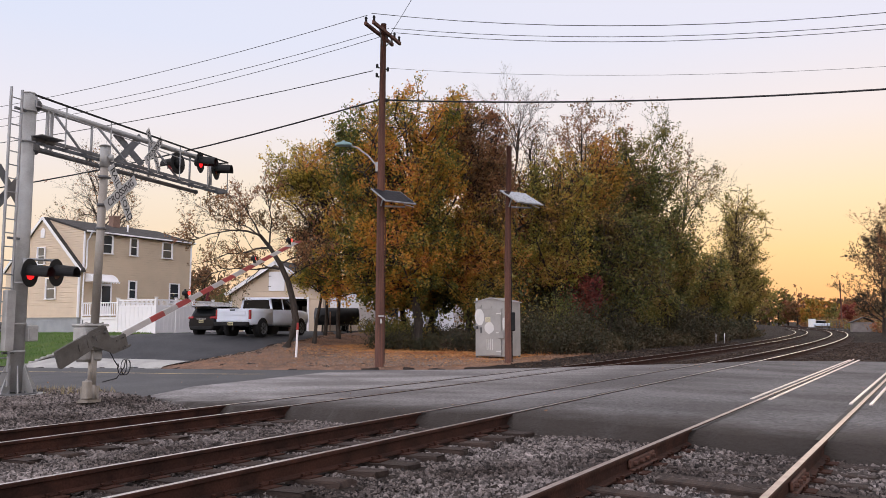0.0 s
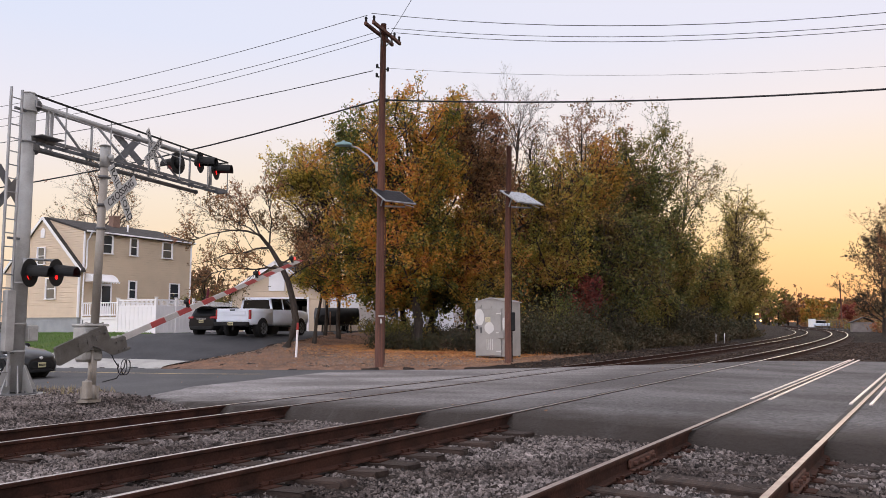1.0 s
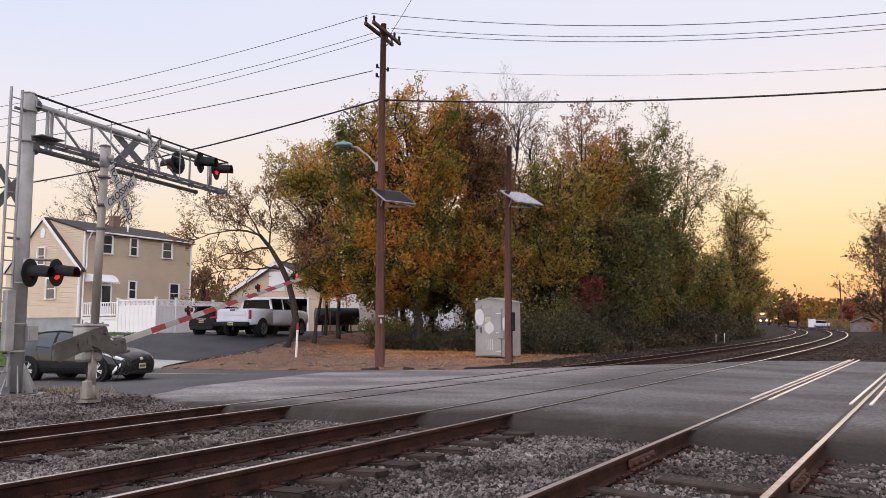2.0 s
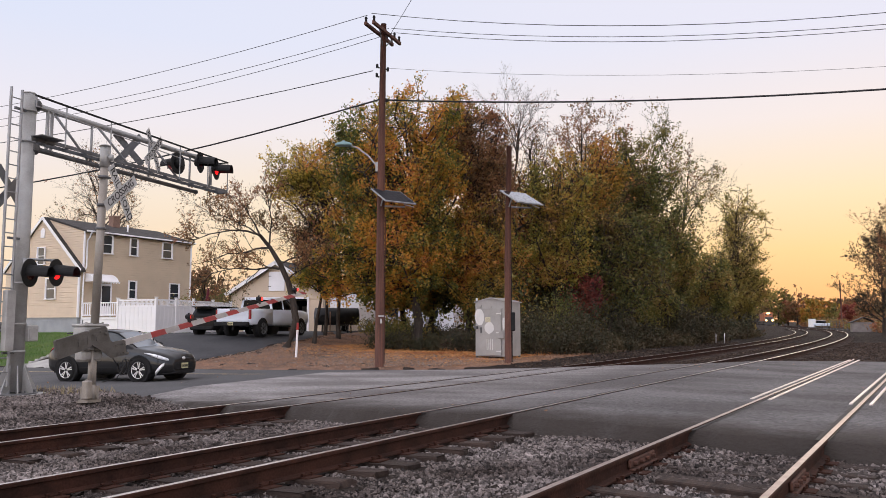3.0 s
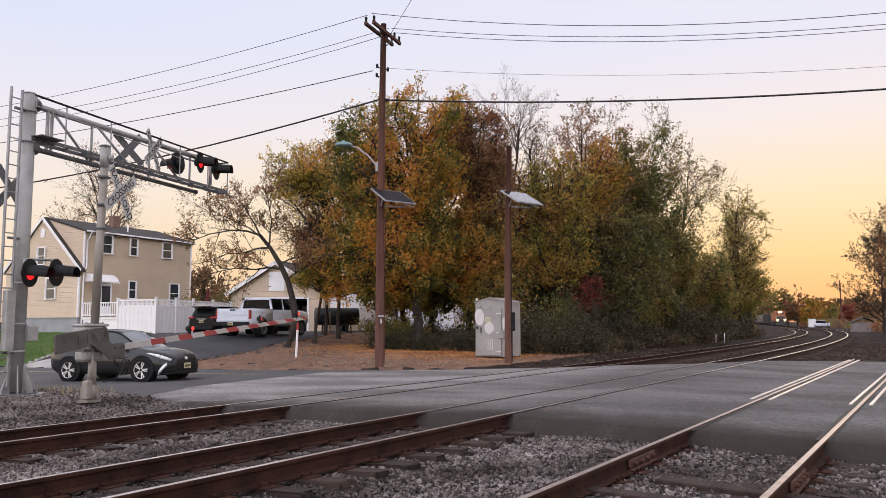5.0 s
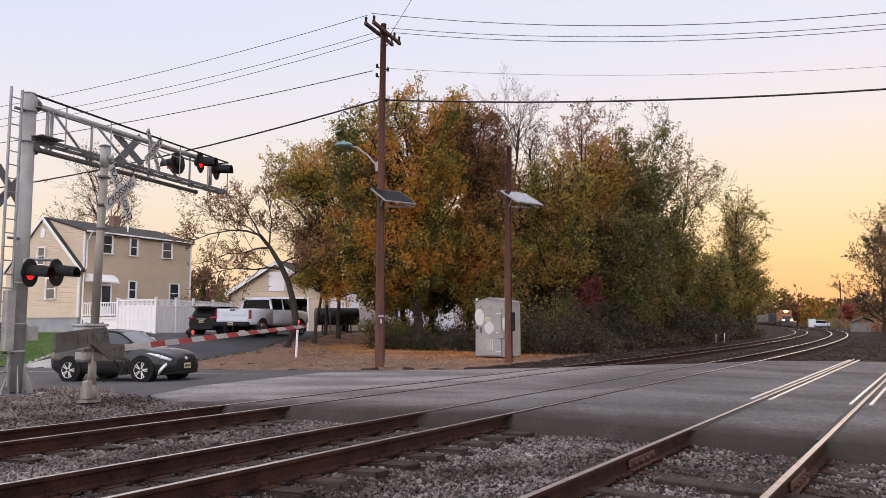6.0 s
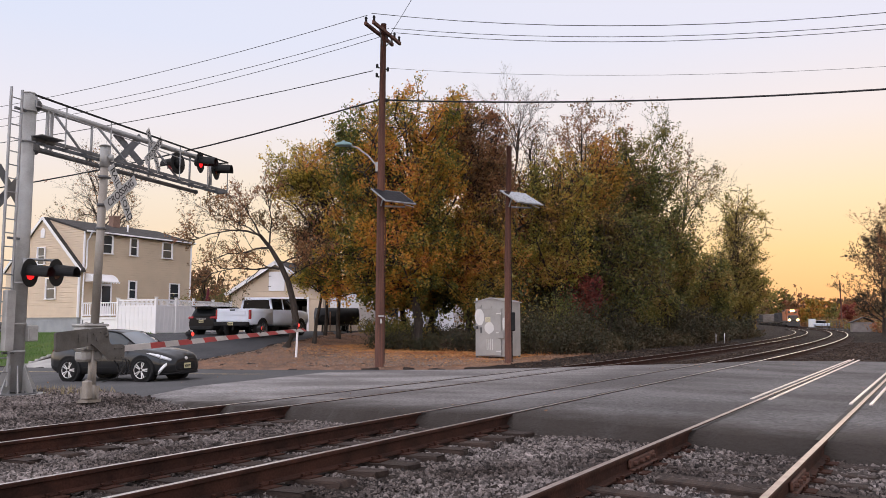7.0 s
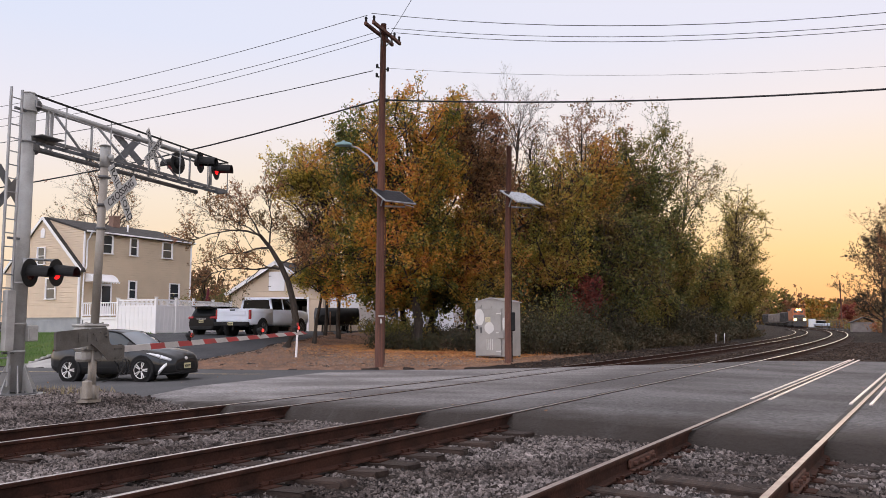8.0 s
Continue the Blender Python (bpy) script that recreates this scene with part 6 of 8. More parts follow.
def fence():
    ob = thing("fence", pose(0, 0, 0), "tall white vinyl privacy fence with lattice top", "fence")
    pts = [(26.1, 38.7), (26.62, 36.05), (28.2, 36.4), (29.73, 36.79), (32.0, 37.8), (34.38, 38.9)]
    for i, (x, y) in enumerate(pts):
        z = land_z(x, y)
        bm = B()
        box(bm, (x, y, z + 0.98), (0.13, 0.13, 1.98), (0, 0, 10), bevel=0.012)
        box(bm, (x, y, z + 2.0), (0.18, 0.18, 0.04), (0, 0, 10), bevel=0.012)
        part("post", bm, M["vinyl"], ob)
    for (x0, y0), (x1, y1) in zip(pts, pts[1:]):
        ln = math.hypot(x1 - x0, y1 - y0)
        a = math.degrees(math.atan2(y1 - y0, x1 - x0))
        cx, cy = (x0 + x1) / 2, (y0 + y1) / 2
        z = land_z(cx, cy)
        n = max(4, int(ln / 0.28))
        for k in range(n):
            t = (k + 0.5) / n
            bm = B()
            box(bm, (0, 0, 0), (ln / n - 0.012, 0.03, 1.4), bevel=0.004)
            p = part("board", bm, M["vinyl"], ob)
            p.matrix_local = pose(x0 + (x1 - x0) * t, y0 + (y1 - y0) * t, z + 0.8, 0, 0, a)
        for zz, hh in ((0.1, 0.1), (1.52, 0.09), (1.86, 0.08)):
            bm = B()
            box(bm, (0, 0, 0), (ln, 0.06, hh), bevel=0.008)
            p = part("rail", bm, M["vinyl"], ob)
            p.matrix_local = pose(cx, cy, z + zz, 0, 0, a)
        bm = B()
        k = int(ln / 0.09)
        for i in range(k):
            box(bm, (-ln / 2 + (i + 0.5) * ln / k, 0, 1.69), (0.035, 0.02, 0.3))
        p = part("lattice", bm, M["vinyl"], ob)
        p.matrix_local = pose(cx, cy, z, 0, 0, a)


fence()


def garage():
    ob = thing("garage", pose(37.4, 37.8, 0.48, 0, 0, 20), "detached garage with cream siding and open door", "garage")
    W, D, e, r = 6.7, 7.0, 2.75, 4.75
    bm = B()
    # side and rear walls, and the front round its opening (opening 4.5 wide, 2.3 high)
    box(bm, (D / 2, W / 2 - 0.06, e / 2), (D, 0.12, e))
    box(bm, (D / 2, -W / 2 + 0.06, e / 2), (D, 0.12, e))
    box(bm, (D, 0, e / 2), (0.12, W, e))
    for y in (-1, 1):
        box(bm, (0.06, y * (W / 4 + 2.25 / 2), e / 2), (0.12, W / 2 - 2.25, e))
    slab(bm, [(-W / 2, 2.35), (W / 2, 2.35), (W / 2, e), (0, r), (-W / 2, e)], 0.12, "x")
    part("wall", bm, M["siding_cream"], ob)
    bm = B()

    def clip(z):
        if z < e:
            return (-W / 2, W / 2)
        k = (r - z) / (r - e) * W / 2
        return (-k, k)
    clapboards(bm, -W / 2, W / 2, 2.4, r, clip)
    clapboards(bm, -W / 2, -2.25, 0.1, 2.4)
    clapboards(bm, 2.25, W / 2, 0.1, 2.4)
    s = part("siding", bm, M["siding_cream"], ob)
    s.matrix_local = pose(0, 0, 0, 0, 0, -90)
    bm = B()
    clapboards(bm, 0, D, 0.1, e)
    s = part("siding", bm, M["siding"], ob)
    s.matrix_local = pose(0, -W / 2, 0, 0, 0, 0)
    bm = B()
    ln = math.hypot(W / 2 + 0.35, r - e)
    an = math.degrees(math.atan2(r - e, W / 2))
    for sg in (-1, 1):
        box(bm, (D / 2, sg * (W / 4 + 0.1), (r + e) / 2 + 0.05), (D + 0.7, ln + 0.15, 0.12), (-sg * an, 0, 0))
    part("roof", bm, M["shingle"], ob)
    bm = B()
    for sg in (-1, 1):
        box(bm, (-0.37, sg * (W / 4 + 0.1), (r + e) / 2), (0.05, ln + 0.15, 0.24), (-sg * an, 0, 0))
    for y in (-2.3, 2.3):
        box(bm, (-0.05, y, 1.2), (0.08, 0.14, 2.4))
    box(bm, (-0.05, 0, 2.42), (0.08, 4.74, 0.14))
    part("trim", bm, M["vinyl"], ob)
    bm = B()
    box(bm, (-0.06, 0, 3.55), (0.06, 1.15, 1.3), bevel=0.01)
    for z in (3.2, 3.9):
        box(bm, (-0.1, 0.5, z), (0.02, 0.2, 0.04), mi=1)
    part("loft_door", bm, [M["vinyl"], M["black"]], ob, "white loft hatch with black hinges")
    bm = B()
    box(bm, (D - 0.2, 0, 1.2), (0.1, W - 0.3, 2.4))
    box(bm, (2.5, 0, 2.42), (4.8, 5.0, 0.05))
    part("lining", bm, M["dark_room"], ob)


garage()


def far_house():
    ob = thing("house", pose(48.7, 35.1, land_z(48.7, 35.1), 0, 0, 10), "white house glimpsed behind the trees", "house")
    bm = B()
    slab(bm, [(-4, 0), (4, 0), (4, 3.0), (0, 5.0), (-4, 3.0)], 9.0, "x")
    part("wall", bm, M["vinyl"], ob)
    bm = B()
    for s in (-1, 1):
        box(bm, (4.5, s * 2.1, 4.1), (9.6, 4.9, 0.14), (-s * 26.5, 0, 0))
    part("roof", bm, M["shingle"], ob)
    for y in (-2.2, 1.2):
        window_in(ob, pose(-0.03, y, 1.7, 0, 0, -90), 1.0, 1.3)
    for x in (2, 5, 7.5):
        window_in(ob, pose(x, -4.03, 1.7), 1.0, 1.3)


far_house()
# goods stored in the garage
rg = random.Random(8)
for i in range(9):
    bm = B()
    h = rg.uniform(0.4, 1.1)
    box(bm, (0, 0, h / 2), (rg.uniform(0.3, 0.6), rg.uniform(0.3, 0.7), h), bevel=0.02)
    q = pose(37.4, 37.8, 0.48, 0, 0, 20) @ pose(rg.uniform(3.5, 6), -2.6 + i * 0.62, 1.3 if i % 2 else 0.02)
    solo("storage_box", bm, M["brick"] if i % 3 == 0 else M["cabinet"], q, "stored box in the dim garage", "box", "stored boxes")
bm = B()
box(bm, (0, 0, 1.22), (0.7, 5.8, 0.05))
for y in (-2.6, 0, 2.6):
    box(bm, (0.25, y, 0.6), (0.05, 0.05, 1.2))
    box(bm, (-0.25, y, 0.6), (0.05, 0.05, 1.2))
solo("shelf", bm, M["dark_room"], pose(37.4, 37.8, 0.5, 0, 0, 20) @ pose(4.75, 0, 0), "dark shelf along the garage", "shelf")


bm = B()
rod(bm, (0, 0, 0), (0, 0, 0.12), 0.22, 0.2, 10)
rod(bm, (0, 0, 0.12), (0, 0, 1.3), 0.03, seg=8)
solo("stand", bm, M["leaf_litter"], pose(34.1, 30.1, land_z(34.1, 30.1)), "weathered stand beside the smoker", "stand")
# white marker post with red tip
mk = thing("marker_post", pose(24.22, 23.27, land_z(24.22, 23.27) - 0.02, 0, 3, 0), "slim white marker post with orange top", "post")
bm = B()
box(bm, (0, 0, 0.6), (0.1, 0.05, 1.2), bevel=0.01)
part("shaft", bm, M["vinyl"], mk)
bm = B()
box(bm, (0, 0, 1.35), (0.102, 0.052, 0.3), bevel=0.01)
part("cap", bm, M["red"], mk, "orange-red reflective top")
# folded red parasol behind the fence
pr = thing("parasol", pose(33.6, 40.2, land_z(33.6, 40.2)), "closed dark red garden parasol", "parasol")
bm = B()
rod(bm, (0, 0, 0), (0, 0, 2.9), 0.025, seg=8)
part("pole", bm, M["galv_dark"], pr)
bm = B()
rod(bm, (0, 0, 1.2), (0, 0, 2.9), 0.28, 0.04, 8)
part("canopy", bm, mat("maroon_cloth", (0.10, 0.010, 0.018), (0.07, 0.008, 0.014), 6, 0.9, bump=0.1, grain=0.15), pr)

# ---------------------------------------------------------------- vehicles
M["car_paint"] = mat("dark_grey_car_paint", (0.016, 0.017, 0.019), (0.013, 0.014, 0.016), 2, 0.4, 0.1, bump=0, grain=0.03, coat=0.6, spec=0.2)
M["black_paint"] = mat("black_car_paint", (0.01, 0.01, 0.012), (0.013, 0.013, 0.015), 2, 0.25, 0.0, bump=0, grain=0.03, coat=0.0, spec=0.15)
M["white_car"] = mat("white_car_paint", (0.66, 0.70, 0.80), (0.62, 0.66, 0.76), 2, 0.4, 0.0, bump=0, grain=0.03, coat=0.1, spec=0.3)
M["car_glass"] = glass("car_glass", (0.008, 0.009, 0.010), 0.08)
M["car_glass"].node_tree.nodes["Principled BSDF"].inputs["Specular IOR Level"].default_value = 0.08
# windscreen base is pale: the reflected sky is painted into its colour
M["sky_pale_glass"] = glass("sky_toned_windscreen", (0.17, 0.19, 0.21), 0.03)
M["sky_pale_glass"].node_tree.nodes["Principled BSDF"].inputs["Specular IOR Level"].default_value = 1.0
M["side_glass"] = glass("side_window_glass", (0.055, 0.065, 0.072), 0.04)
M["side_glass"].node_tree.nodes["Principled BSDF"].inputs["Specular IOR Level"].default_value = 0.35
M["tyre"] = mat("tyre_rubber", (0.011, 0.011, 0.012), (0.018, 0.018, 0.018), 6, 0.9, spec=0.15, bump=0.2, bscale=60, grain=0.2)
M["alloy"] = mat("silver_alloy", (0.72, 0.72, 0.73), (0.62, 0.62, 0.63), 5, 0.35, 0.5, bump=0, grain=0.06)
M["head_glass"] = mat("clear_headlight", (0.80, 0.82, 0.86), (0.60, 0.62, 0.67), 18, 0.12, 0.3, bump=0, grain=0.25, coat=0.5)
M["tail_red"] = glass("red_tail_lamp", (0.32, 0.012, 0.022), 0.25)
M["plastic"] = mat("black_plastic_trim", (0.011, 0.011, 0.012), (0.016, 0.016, 0.017), 5, 0.7, spec=0.2, bump=0.05, grain=0.1)
M["plate"] = mat("pale_yellow_plate", (0.55, 0.50, 0.30), (0.5, 0.46, 0.28), 5, 0.5, bump=0, grain=0.05)


def loft(bm, stations, mi=0):
    """A closed body from half sections: (x, [(y, z), ...] from the bottom's middle to the top's middle)."""
    rings = []
    for x, half in stations:
        ring = [(x, y, z) for y, z in half] + [(x, -y, z) for y, z in half[::-1] if abs(y) > 1e-6]
        rings.append([bm.verts.new(p) for p in ring])
    n = len(rings[0])
    for a, b in zip(rings, rings[1:]):
        for k in range(n):
            f = bm.faces.new((a[k], a[(k + 1) % n], b[(k + 1) % n], b[k]))
            f.smooth, f.material_index = True, mi
    bm.faces.new(rings[0][::-1]).material_index = mi
    bm.faces.new(rings[-1]).material_index = mi
    bmesh.ops.recalc_face_normals(bm, faces=bm.faces)


def sect(w, zb, zt, crown=0.03, tuck=0.9, shoulder=0.93):
    h = zt - zb
    return [(0, zb), (w * tuck * 0.9, zb), (w * tuck, zb + 0.03), (w * 0.985, zb + h * 0.22), (w, zb + h * 0.5), (w * 0.985, zb + h * 0.72), (w * shoulder, zt - 0.05), (w * shoulder * 0.93, zt - 0.01), (w * 0.5, zt + crown * 0.7), (0, zt + crown)]


def wheel(parent, x, y, r, width, spokes=5, rim="alloy"):
    s = 1 if y > 0 else -1
    bm = B()
    prof = [(-width / 2, r * 0.71), (-width / 2 - 0.005, r * 0.86), (-width / 2 + 0.025, r * 0.97), (-width / 4, r), (width / 4, r), (width / 2 - 0.025, r * 0.97), (width / 2 + 0.005, r * 0.86), (width / 2, r * 0.71)]
    n = 30
    rings = [[bm.verts.new((rr * math.cos(6.2832 * k / n), u, rr * math.sin(6.2832 * k / n))) for u, rr in prof] for k in range(n)]
    for k in range(n):
        a, b = rings[k], rings[(k + 1) % n]
        for j in range(len(prof) - 1):
            bm.faces.new((a[j], a[j + 1], b[j + 1], b[j])).smooth = True
    bmesh.ops.recalc_face_normals(bm, faces=bm.faces)
    hub = B()
    rod(hub, (0, -width / 2 + 0.06, 0), (0, width / 2 - 0.06, 0), r * 0.3, seg=14)
    rod(hub, (0, s * (width / 2 - 0.045), 0), (0, s * (width / 2 - 0.005), 0), r * 0.14, r * 0.11, 12)
    w = part("wheel", hub, M["plastic"], parent)
    w.matrix_local = pose(x, y, r)
    part("tyre", bm, M["tyre"], w)
    bm = B()
    for k in range(24):
        a0, a1 = 6.2832 * k / 24, 6.2832 * (k + 1) / 24
        q = []
        for a, rr, u in ((a0, 0.72, 0.0), (a1, 0.72, 0.0), (a1, 0.64, -0.03), (a0, 0.64, -0.03)):
            q.append(bm.verts.new((r * rr * math.cos(a), s * (width / 2 - 0.0 + u), r * rr * math.sin(a))))
        bm.faces.new(q)
        q = []
        for a, u in ((a0, -0.03), (a1, -0.03), (a1, -0.16), (a0, -0.16)):
            q.append(bm.verts.new((r * 0.6 * math.cos(a), s * (width / 2 + u), r * 0.6 * math.sin(a))))
        bm.faces.new(q)
    for k in range(spokes):
        for da in (-9, 9):
            a = 360 * k / spokes + da
            box(bm, (r * 0.38 * math.cos(radians(a)), s * (width / 2 - 0.025), -r * 0.38 * math.sin(radians(a))), (r * 0.58, 0.03, r * 0.1), (0, a, 0), bevel=0.005)
    part("rim", bm, M[rim], w)
    return w


def plate(parent, m):
    bm = B()
    box(bm, (0, 0, 0), (0.012, 0.31, 0.16), bevel=0.004)
    p = part("number_plate", bm, M["plate"], parent, "pale yellow plate with dark bars")
    p.matrix_local = m
    for k in range(6):
        bm = B()
        box(bm, (0.008, -0.11 + k * 0.044, -0.005), (0.004, 0.028, 0.07))
        part("bar", bm, M["plastic"], p)


def arch(bm, x, w, r, side, thick=0.06, r_in=None, n=12):
    """A flat half ring of trim over a wheel."""
    r_in = r_in or r
    for k in range(n):
        a0, a1 = math.pi * (k / n * 1.12 - 0.06), math.pi * ((k + 1) / n * 1.12 - 0.06)
        y0, y1 = side * (w - 0.04), side * (w + 0.012)
        ring = []
        for a in (a0, a1):
            for rr in (r_in, r_in + thick):
                ring.append((x + rr * math.cos(a), rr * math.sin(a)))
        (p0, p1, p2, p3) = ring[0], ring[1], ring[3], ring[2]
        for y in (y1,):
            bm.faces.new([bm.verts.new((p[0], y, p[1] + 0.34)) for p in (p0, p1, p2, p3)])
        bm.faces.new([bm.verts.new(q) for q in ((p0[0], y0, p0[1] + 0.34), (p0[0], y1, p0[1] + 0.34), (p3[0], y1, p3[1] + 0.34), (p3[0], y0, p3[1] + 0.34))])
        bm.faces.new([bm.verts.new(q) for q in ((p1[0], y0, p1[1] + 0.34), (p1[0], y1, p1[1] + 0.34), (p2[0], y1, p2[1] + 0.34), (p2[0], y0, p2[1] + 0.34))])


def wheel_well(bm, x, w, r, side):
    rod(bm, (x, side * (w - 0.3), 0.34), (x, side * (w + 0.006), 0.34), r, seg=24)


# the crossover's stations: x, half width, underside, belt height and half width, top height and half width
CAR_X = [-2.18, -2.1, -1.9, -1.62, -1.3, -1.08, -0.95, -0.47, -0.37, 0.1, 0.3, 0.66, 0.8, 1.02, 1.32, 1.6, 1.88, 2.06, 2.16, 2.21]
CAR_W = [0.68, 0.80, 0.875, 0.90, 0.90, 0.89, 0.885, 0.875, 0.875, 0.875, 0.878, 0.885, 0.89, 0.895, 0.90, 0.89, 0.85, 0.77, 0.66, 0.52]
CAR_B = [0.42, 0.34, 0.27, 0.23, 0.22, 0.22, 0.22, 0.22, 0.22, 0.22, 0.22, 0.22, 0.22, 0.22, 0.22, 0.21, 0.21, 0.22, 0.25, 0.29]
CAR_BELT = [0.88, 0.97, 1.06, 1.09, 1.08, 1.06, 1.045, 1.0, 0.995, 0.975, 0.97, 0.955, 0.95, 0.94, 0.91, 0.865, 0.80, 0.73, 0.67, 0.61]
CAR_BW = [0.55, 0.68, 0.76, 0.79, 0.80, 0.80, 0.80, 0.80, 0.80, 0.80, 0.80, 0.805, 0.81, 0.815, 0.815, 0.79, 0.73, 0.64, 0.54, 0.42]
CAR_TOP = [0.90, 1.02, 1.20, 1.37, 1.475, 1.515, 1.53, 1.55, 1.55, 1.505, 1.45, 1.245, 1.15, 1.02, 0.975, 0.93, 0.865, 0.79, 0.73, 0.66]
CAR_TW = [0.40, 0.50, 0.54, 0.53, 0.54, 0.55, 0.555, 0.565, 0.565, 0.57, 0.575, 0.60, 0.61, 0.63, 0.61, 0.58, 0.52, 0.44, 0.36, 0.28]


def car_section(x):
    """Half a section of the crossover at x, from the underside's middle to the roof's."""
    w, zb, zt, wb, zr, wr = (float(np.interp(x, CAR_X, col)) for col in (CAR_W, CAR_B, CAR_BELT, CAR_BW, CAR_TOP, CAR_TW))
    return [(0, zb), (w * 0.86, zb), (w * 0.94, zb + 0.05), (w * 0.985, zb + 0.17), (w, zb + 0.36 * (zt - zb) + 0.08), (w * 0.975, zt - 0.13), (wb, zt), (wb * 0.52 + wr * 0.48 + 0.012, (zt + zr) / 2), (wr, zr - 0.03), (wr * 0.6, zr - 0.004), (0, zr + 0.008)]


def on_side(x, i, t, s, out=0.006):
    """A point on the crossover's side: between the section's points i and i + 1, a little proud."""
    a, b = car_section(x)[i], car_section(x)[i + 1]
    return Vector((x, s * (a[0] + (b[0] - a[0]) * t + out), a[1] + (b[1] - a[1]) * t + out * 0.3))


def side_patch(bm, xs, i, lo, hi, s, out=0.008):
    """A strip that follows the body's side; lo and hi give its edges along xs."""
    rows = [(bm.verts.new(on_side(x, i, a, s, out)), bm.verts.new(on_side(x, i, b, s, out))) for x, a, b in zip(xs, lo, hi)]
    for p, q in zip(rows, rows[1:]):
        f = bm.faces.new((p[0], q[0], q[1], p[1]) if s < 0 else (p[1], q[1], q[0], p[0]))
        f.smooth = True
    inner = bmesh.ops.extrude_face_region(bm, geom=list(bm.faces))
    for v in inner["geom"]:
        if isinstance(v, bmesh.types.BMVert):
            v.co.y -= s * (out + 0.01)
    bmesh.ops.recalc_face_normals(bm, faces=bm.faces)


def crossover():
    """Dark grey crossover, front towards +x, origin midway between the wheels on the road."""
    ob = thing("crossover_car", pose(14.6, 21.0, -0.45, 0, 0, -75), "dark grey compact crossover car waiting at gate", "car")
    bm = B()
    loft(bm, [(x, car_section(x)) for x in CAR_X])
    bm.faces.ensure_lookup_table()
    n = 20
    for j in range(len(CAR_X) - 1):
        x = (CAR_X[j] + CAR_X[j + 1]) / 2
        for k in range(n):
            f = bm.faces[j * n + k]
            if k in (0, 1, 2, 17, 18, 19):
                f.material_index = 2
            elif k in (6, 7, 12, 13) and (-0.37 < x < 0.66 or -1.08 < x < -0.47):
                f.material_index = 3
            elif k in (6, 13) and 0.66 <= x < 1.02 or k in (6, 7, 12, 13) and -0.47 < x < -0.37:
                f.material_index = 2
            elif k in (8, 9, 10, 11) and (0.3 < x < 1.02 or -1.9 < x < -1.3):
                f.material_index = 1
    part("body", bm, [M["car_paint"], M["sky_pale_glass"], M["plastic"], M["side_glass"]], ob)
    for s in (-1, 1):
        for xs, i, lo, hi in (([1.04, 0.8, 0.66, 0.3], 8, -0.09, 0.09), ([0.78, 0.3, 0.1, -0.37, -0.95, -1.3], 7, 0.9, 1.02)):
            bm = B()
            side_patch(bm, xs, i, [lo] * len(xs), [hi] * len(xs), s, 0.01)
            part("pillar", bm, M["plastic"], ob)
        bm = B()
        side_patch(bm, [0.8, 0.3, -0.37, -0.95, -1.12], 5, [0.93] * 5, [1.0] * 5, s)
        part("window_trim", bm, M["plastic"], ob)
        bm = B()
        tube(bm, [on_side(0.62, 5, 0.9, s), on_side(0.62, 5, 0.9, s) + Vector((-0.02, s * 0.08, 0.05))], 0.02, 6)
        bmesh.ops.create_uvsphere(bm, u_segments=14, v_segments=8, radius=1, matrix=pose(0.6, s * 0.955, 1.04) @ Matrix.Diagonal((0.075, 0.115, 0.08, 1)))
        part("mirror", bm, M["plastic"], ob, "black door mirror", True)
        # hollow and crease along the doors
        bm = B()
        side_patch(bm, [0.85, 0.3, -0.3, -0.8], 3, [0.02] * 4, [0.22, 0.12, 0.12, 0.2], s, 0.004)
        part("sill", bm, M["plastic"], ob)
        for x in (-1.32, 1.32):
            bm = B()
            wheel_well(bm, x, 0.897, 0.385, s)
            arch(bm, x, 0.9, 0.385, s, 0.05)
            part("wheel_arch", bm, M["plastic"], ob)
        for x0, x1 in ((0.86, 0.8), (-0.38, -0.42), (-0.86, -1.02)):
            bm = B()
            pts = [on_side(x0, 3, 0.2, s, 0.002), on_side(x0, 4, 0.1, s, 0.002), on_side(x1, 5, 0.1, s, 0.002), on_side(x1, 5, 0.95, s, 0.002)]
            tube(bm, pts, 0.006, 4)
            part("door_seam", bm, M["plastic"], ob)
        bm = B()
        c = on_side(-0.22, 4, 0.75, s, 0.012)
        box(bm, c, (0.19, 0.025, 0.03), bevel=0.008)
        part("door_handle", bm, M["car_paint"], ob)
        # headlight sweeping back over the wing, slanted silver trim beside the grille
        bm = B()
        side_patch(bm, [1.46, 1.62, 1.8, 1.95, 2.07, 2.14], 5, [0.5, 0.34, 0.16, 0.1, 0.2, 0.35], [0.62, 0.72, 0.8, 0.78, 0.76, 0.72], s, 0.012)
        hl = part("headlight", bm, M["head_glass"], ob, "clear swept-back headlight")
        bm = B()
        side_patch(bm, [1.6, 1.8, 1.95, 2.07], 5, [0.3, 0.1, 0.02, 0.08], [0.36, 0.18, 0.1, 0.18], s, 0.014)
        part("lamp_surround", bm, M["plastic"], hl)
        bm = B()
        side_patch(bm, [1.9, 1.96, 2.03, 2.09], 4, [-2.0, -1.5, -0.9, -0.2], [-1.2, -0.5, 0.1, 0.7], s, 0.014)
        part("fog_trim", bm, M["alloy"], ob)
        bm = B()
        side_patch(bm, [-2.12, -2.0, -1.85, -1.7], 5, [0.3, 0.35, 0.45, 0.6], [0.95, 0.95, 0.9, 0.8], s, 0.03)
        part("tail_lamp", bm, M["tail_red"], ob)
    bm = B()
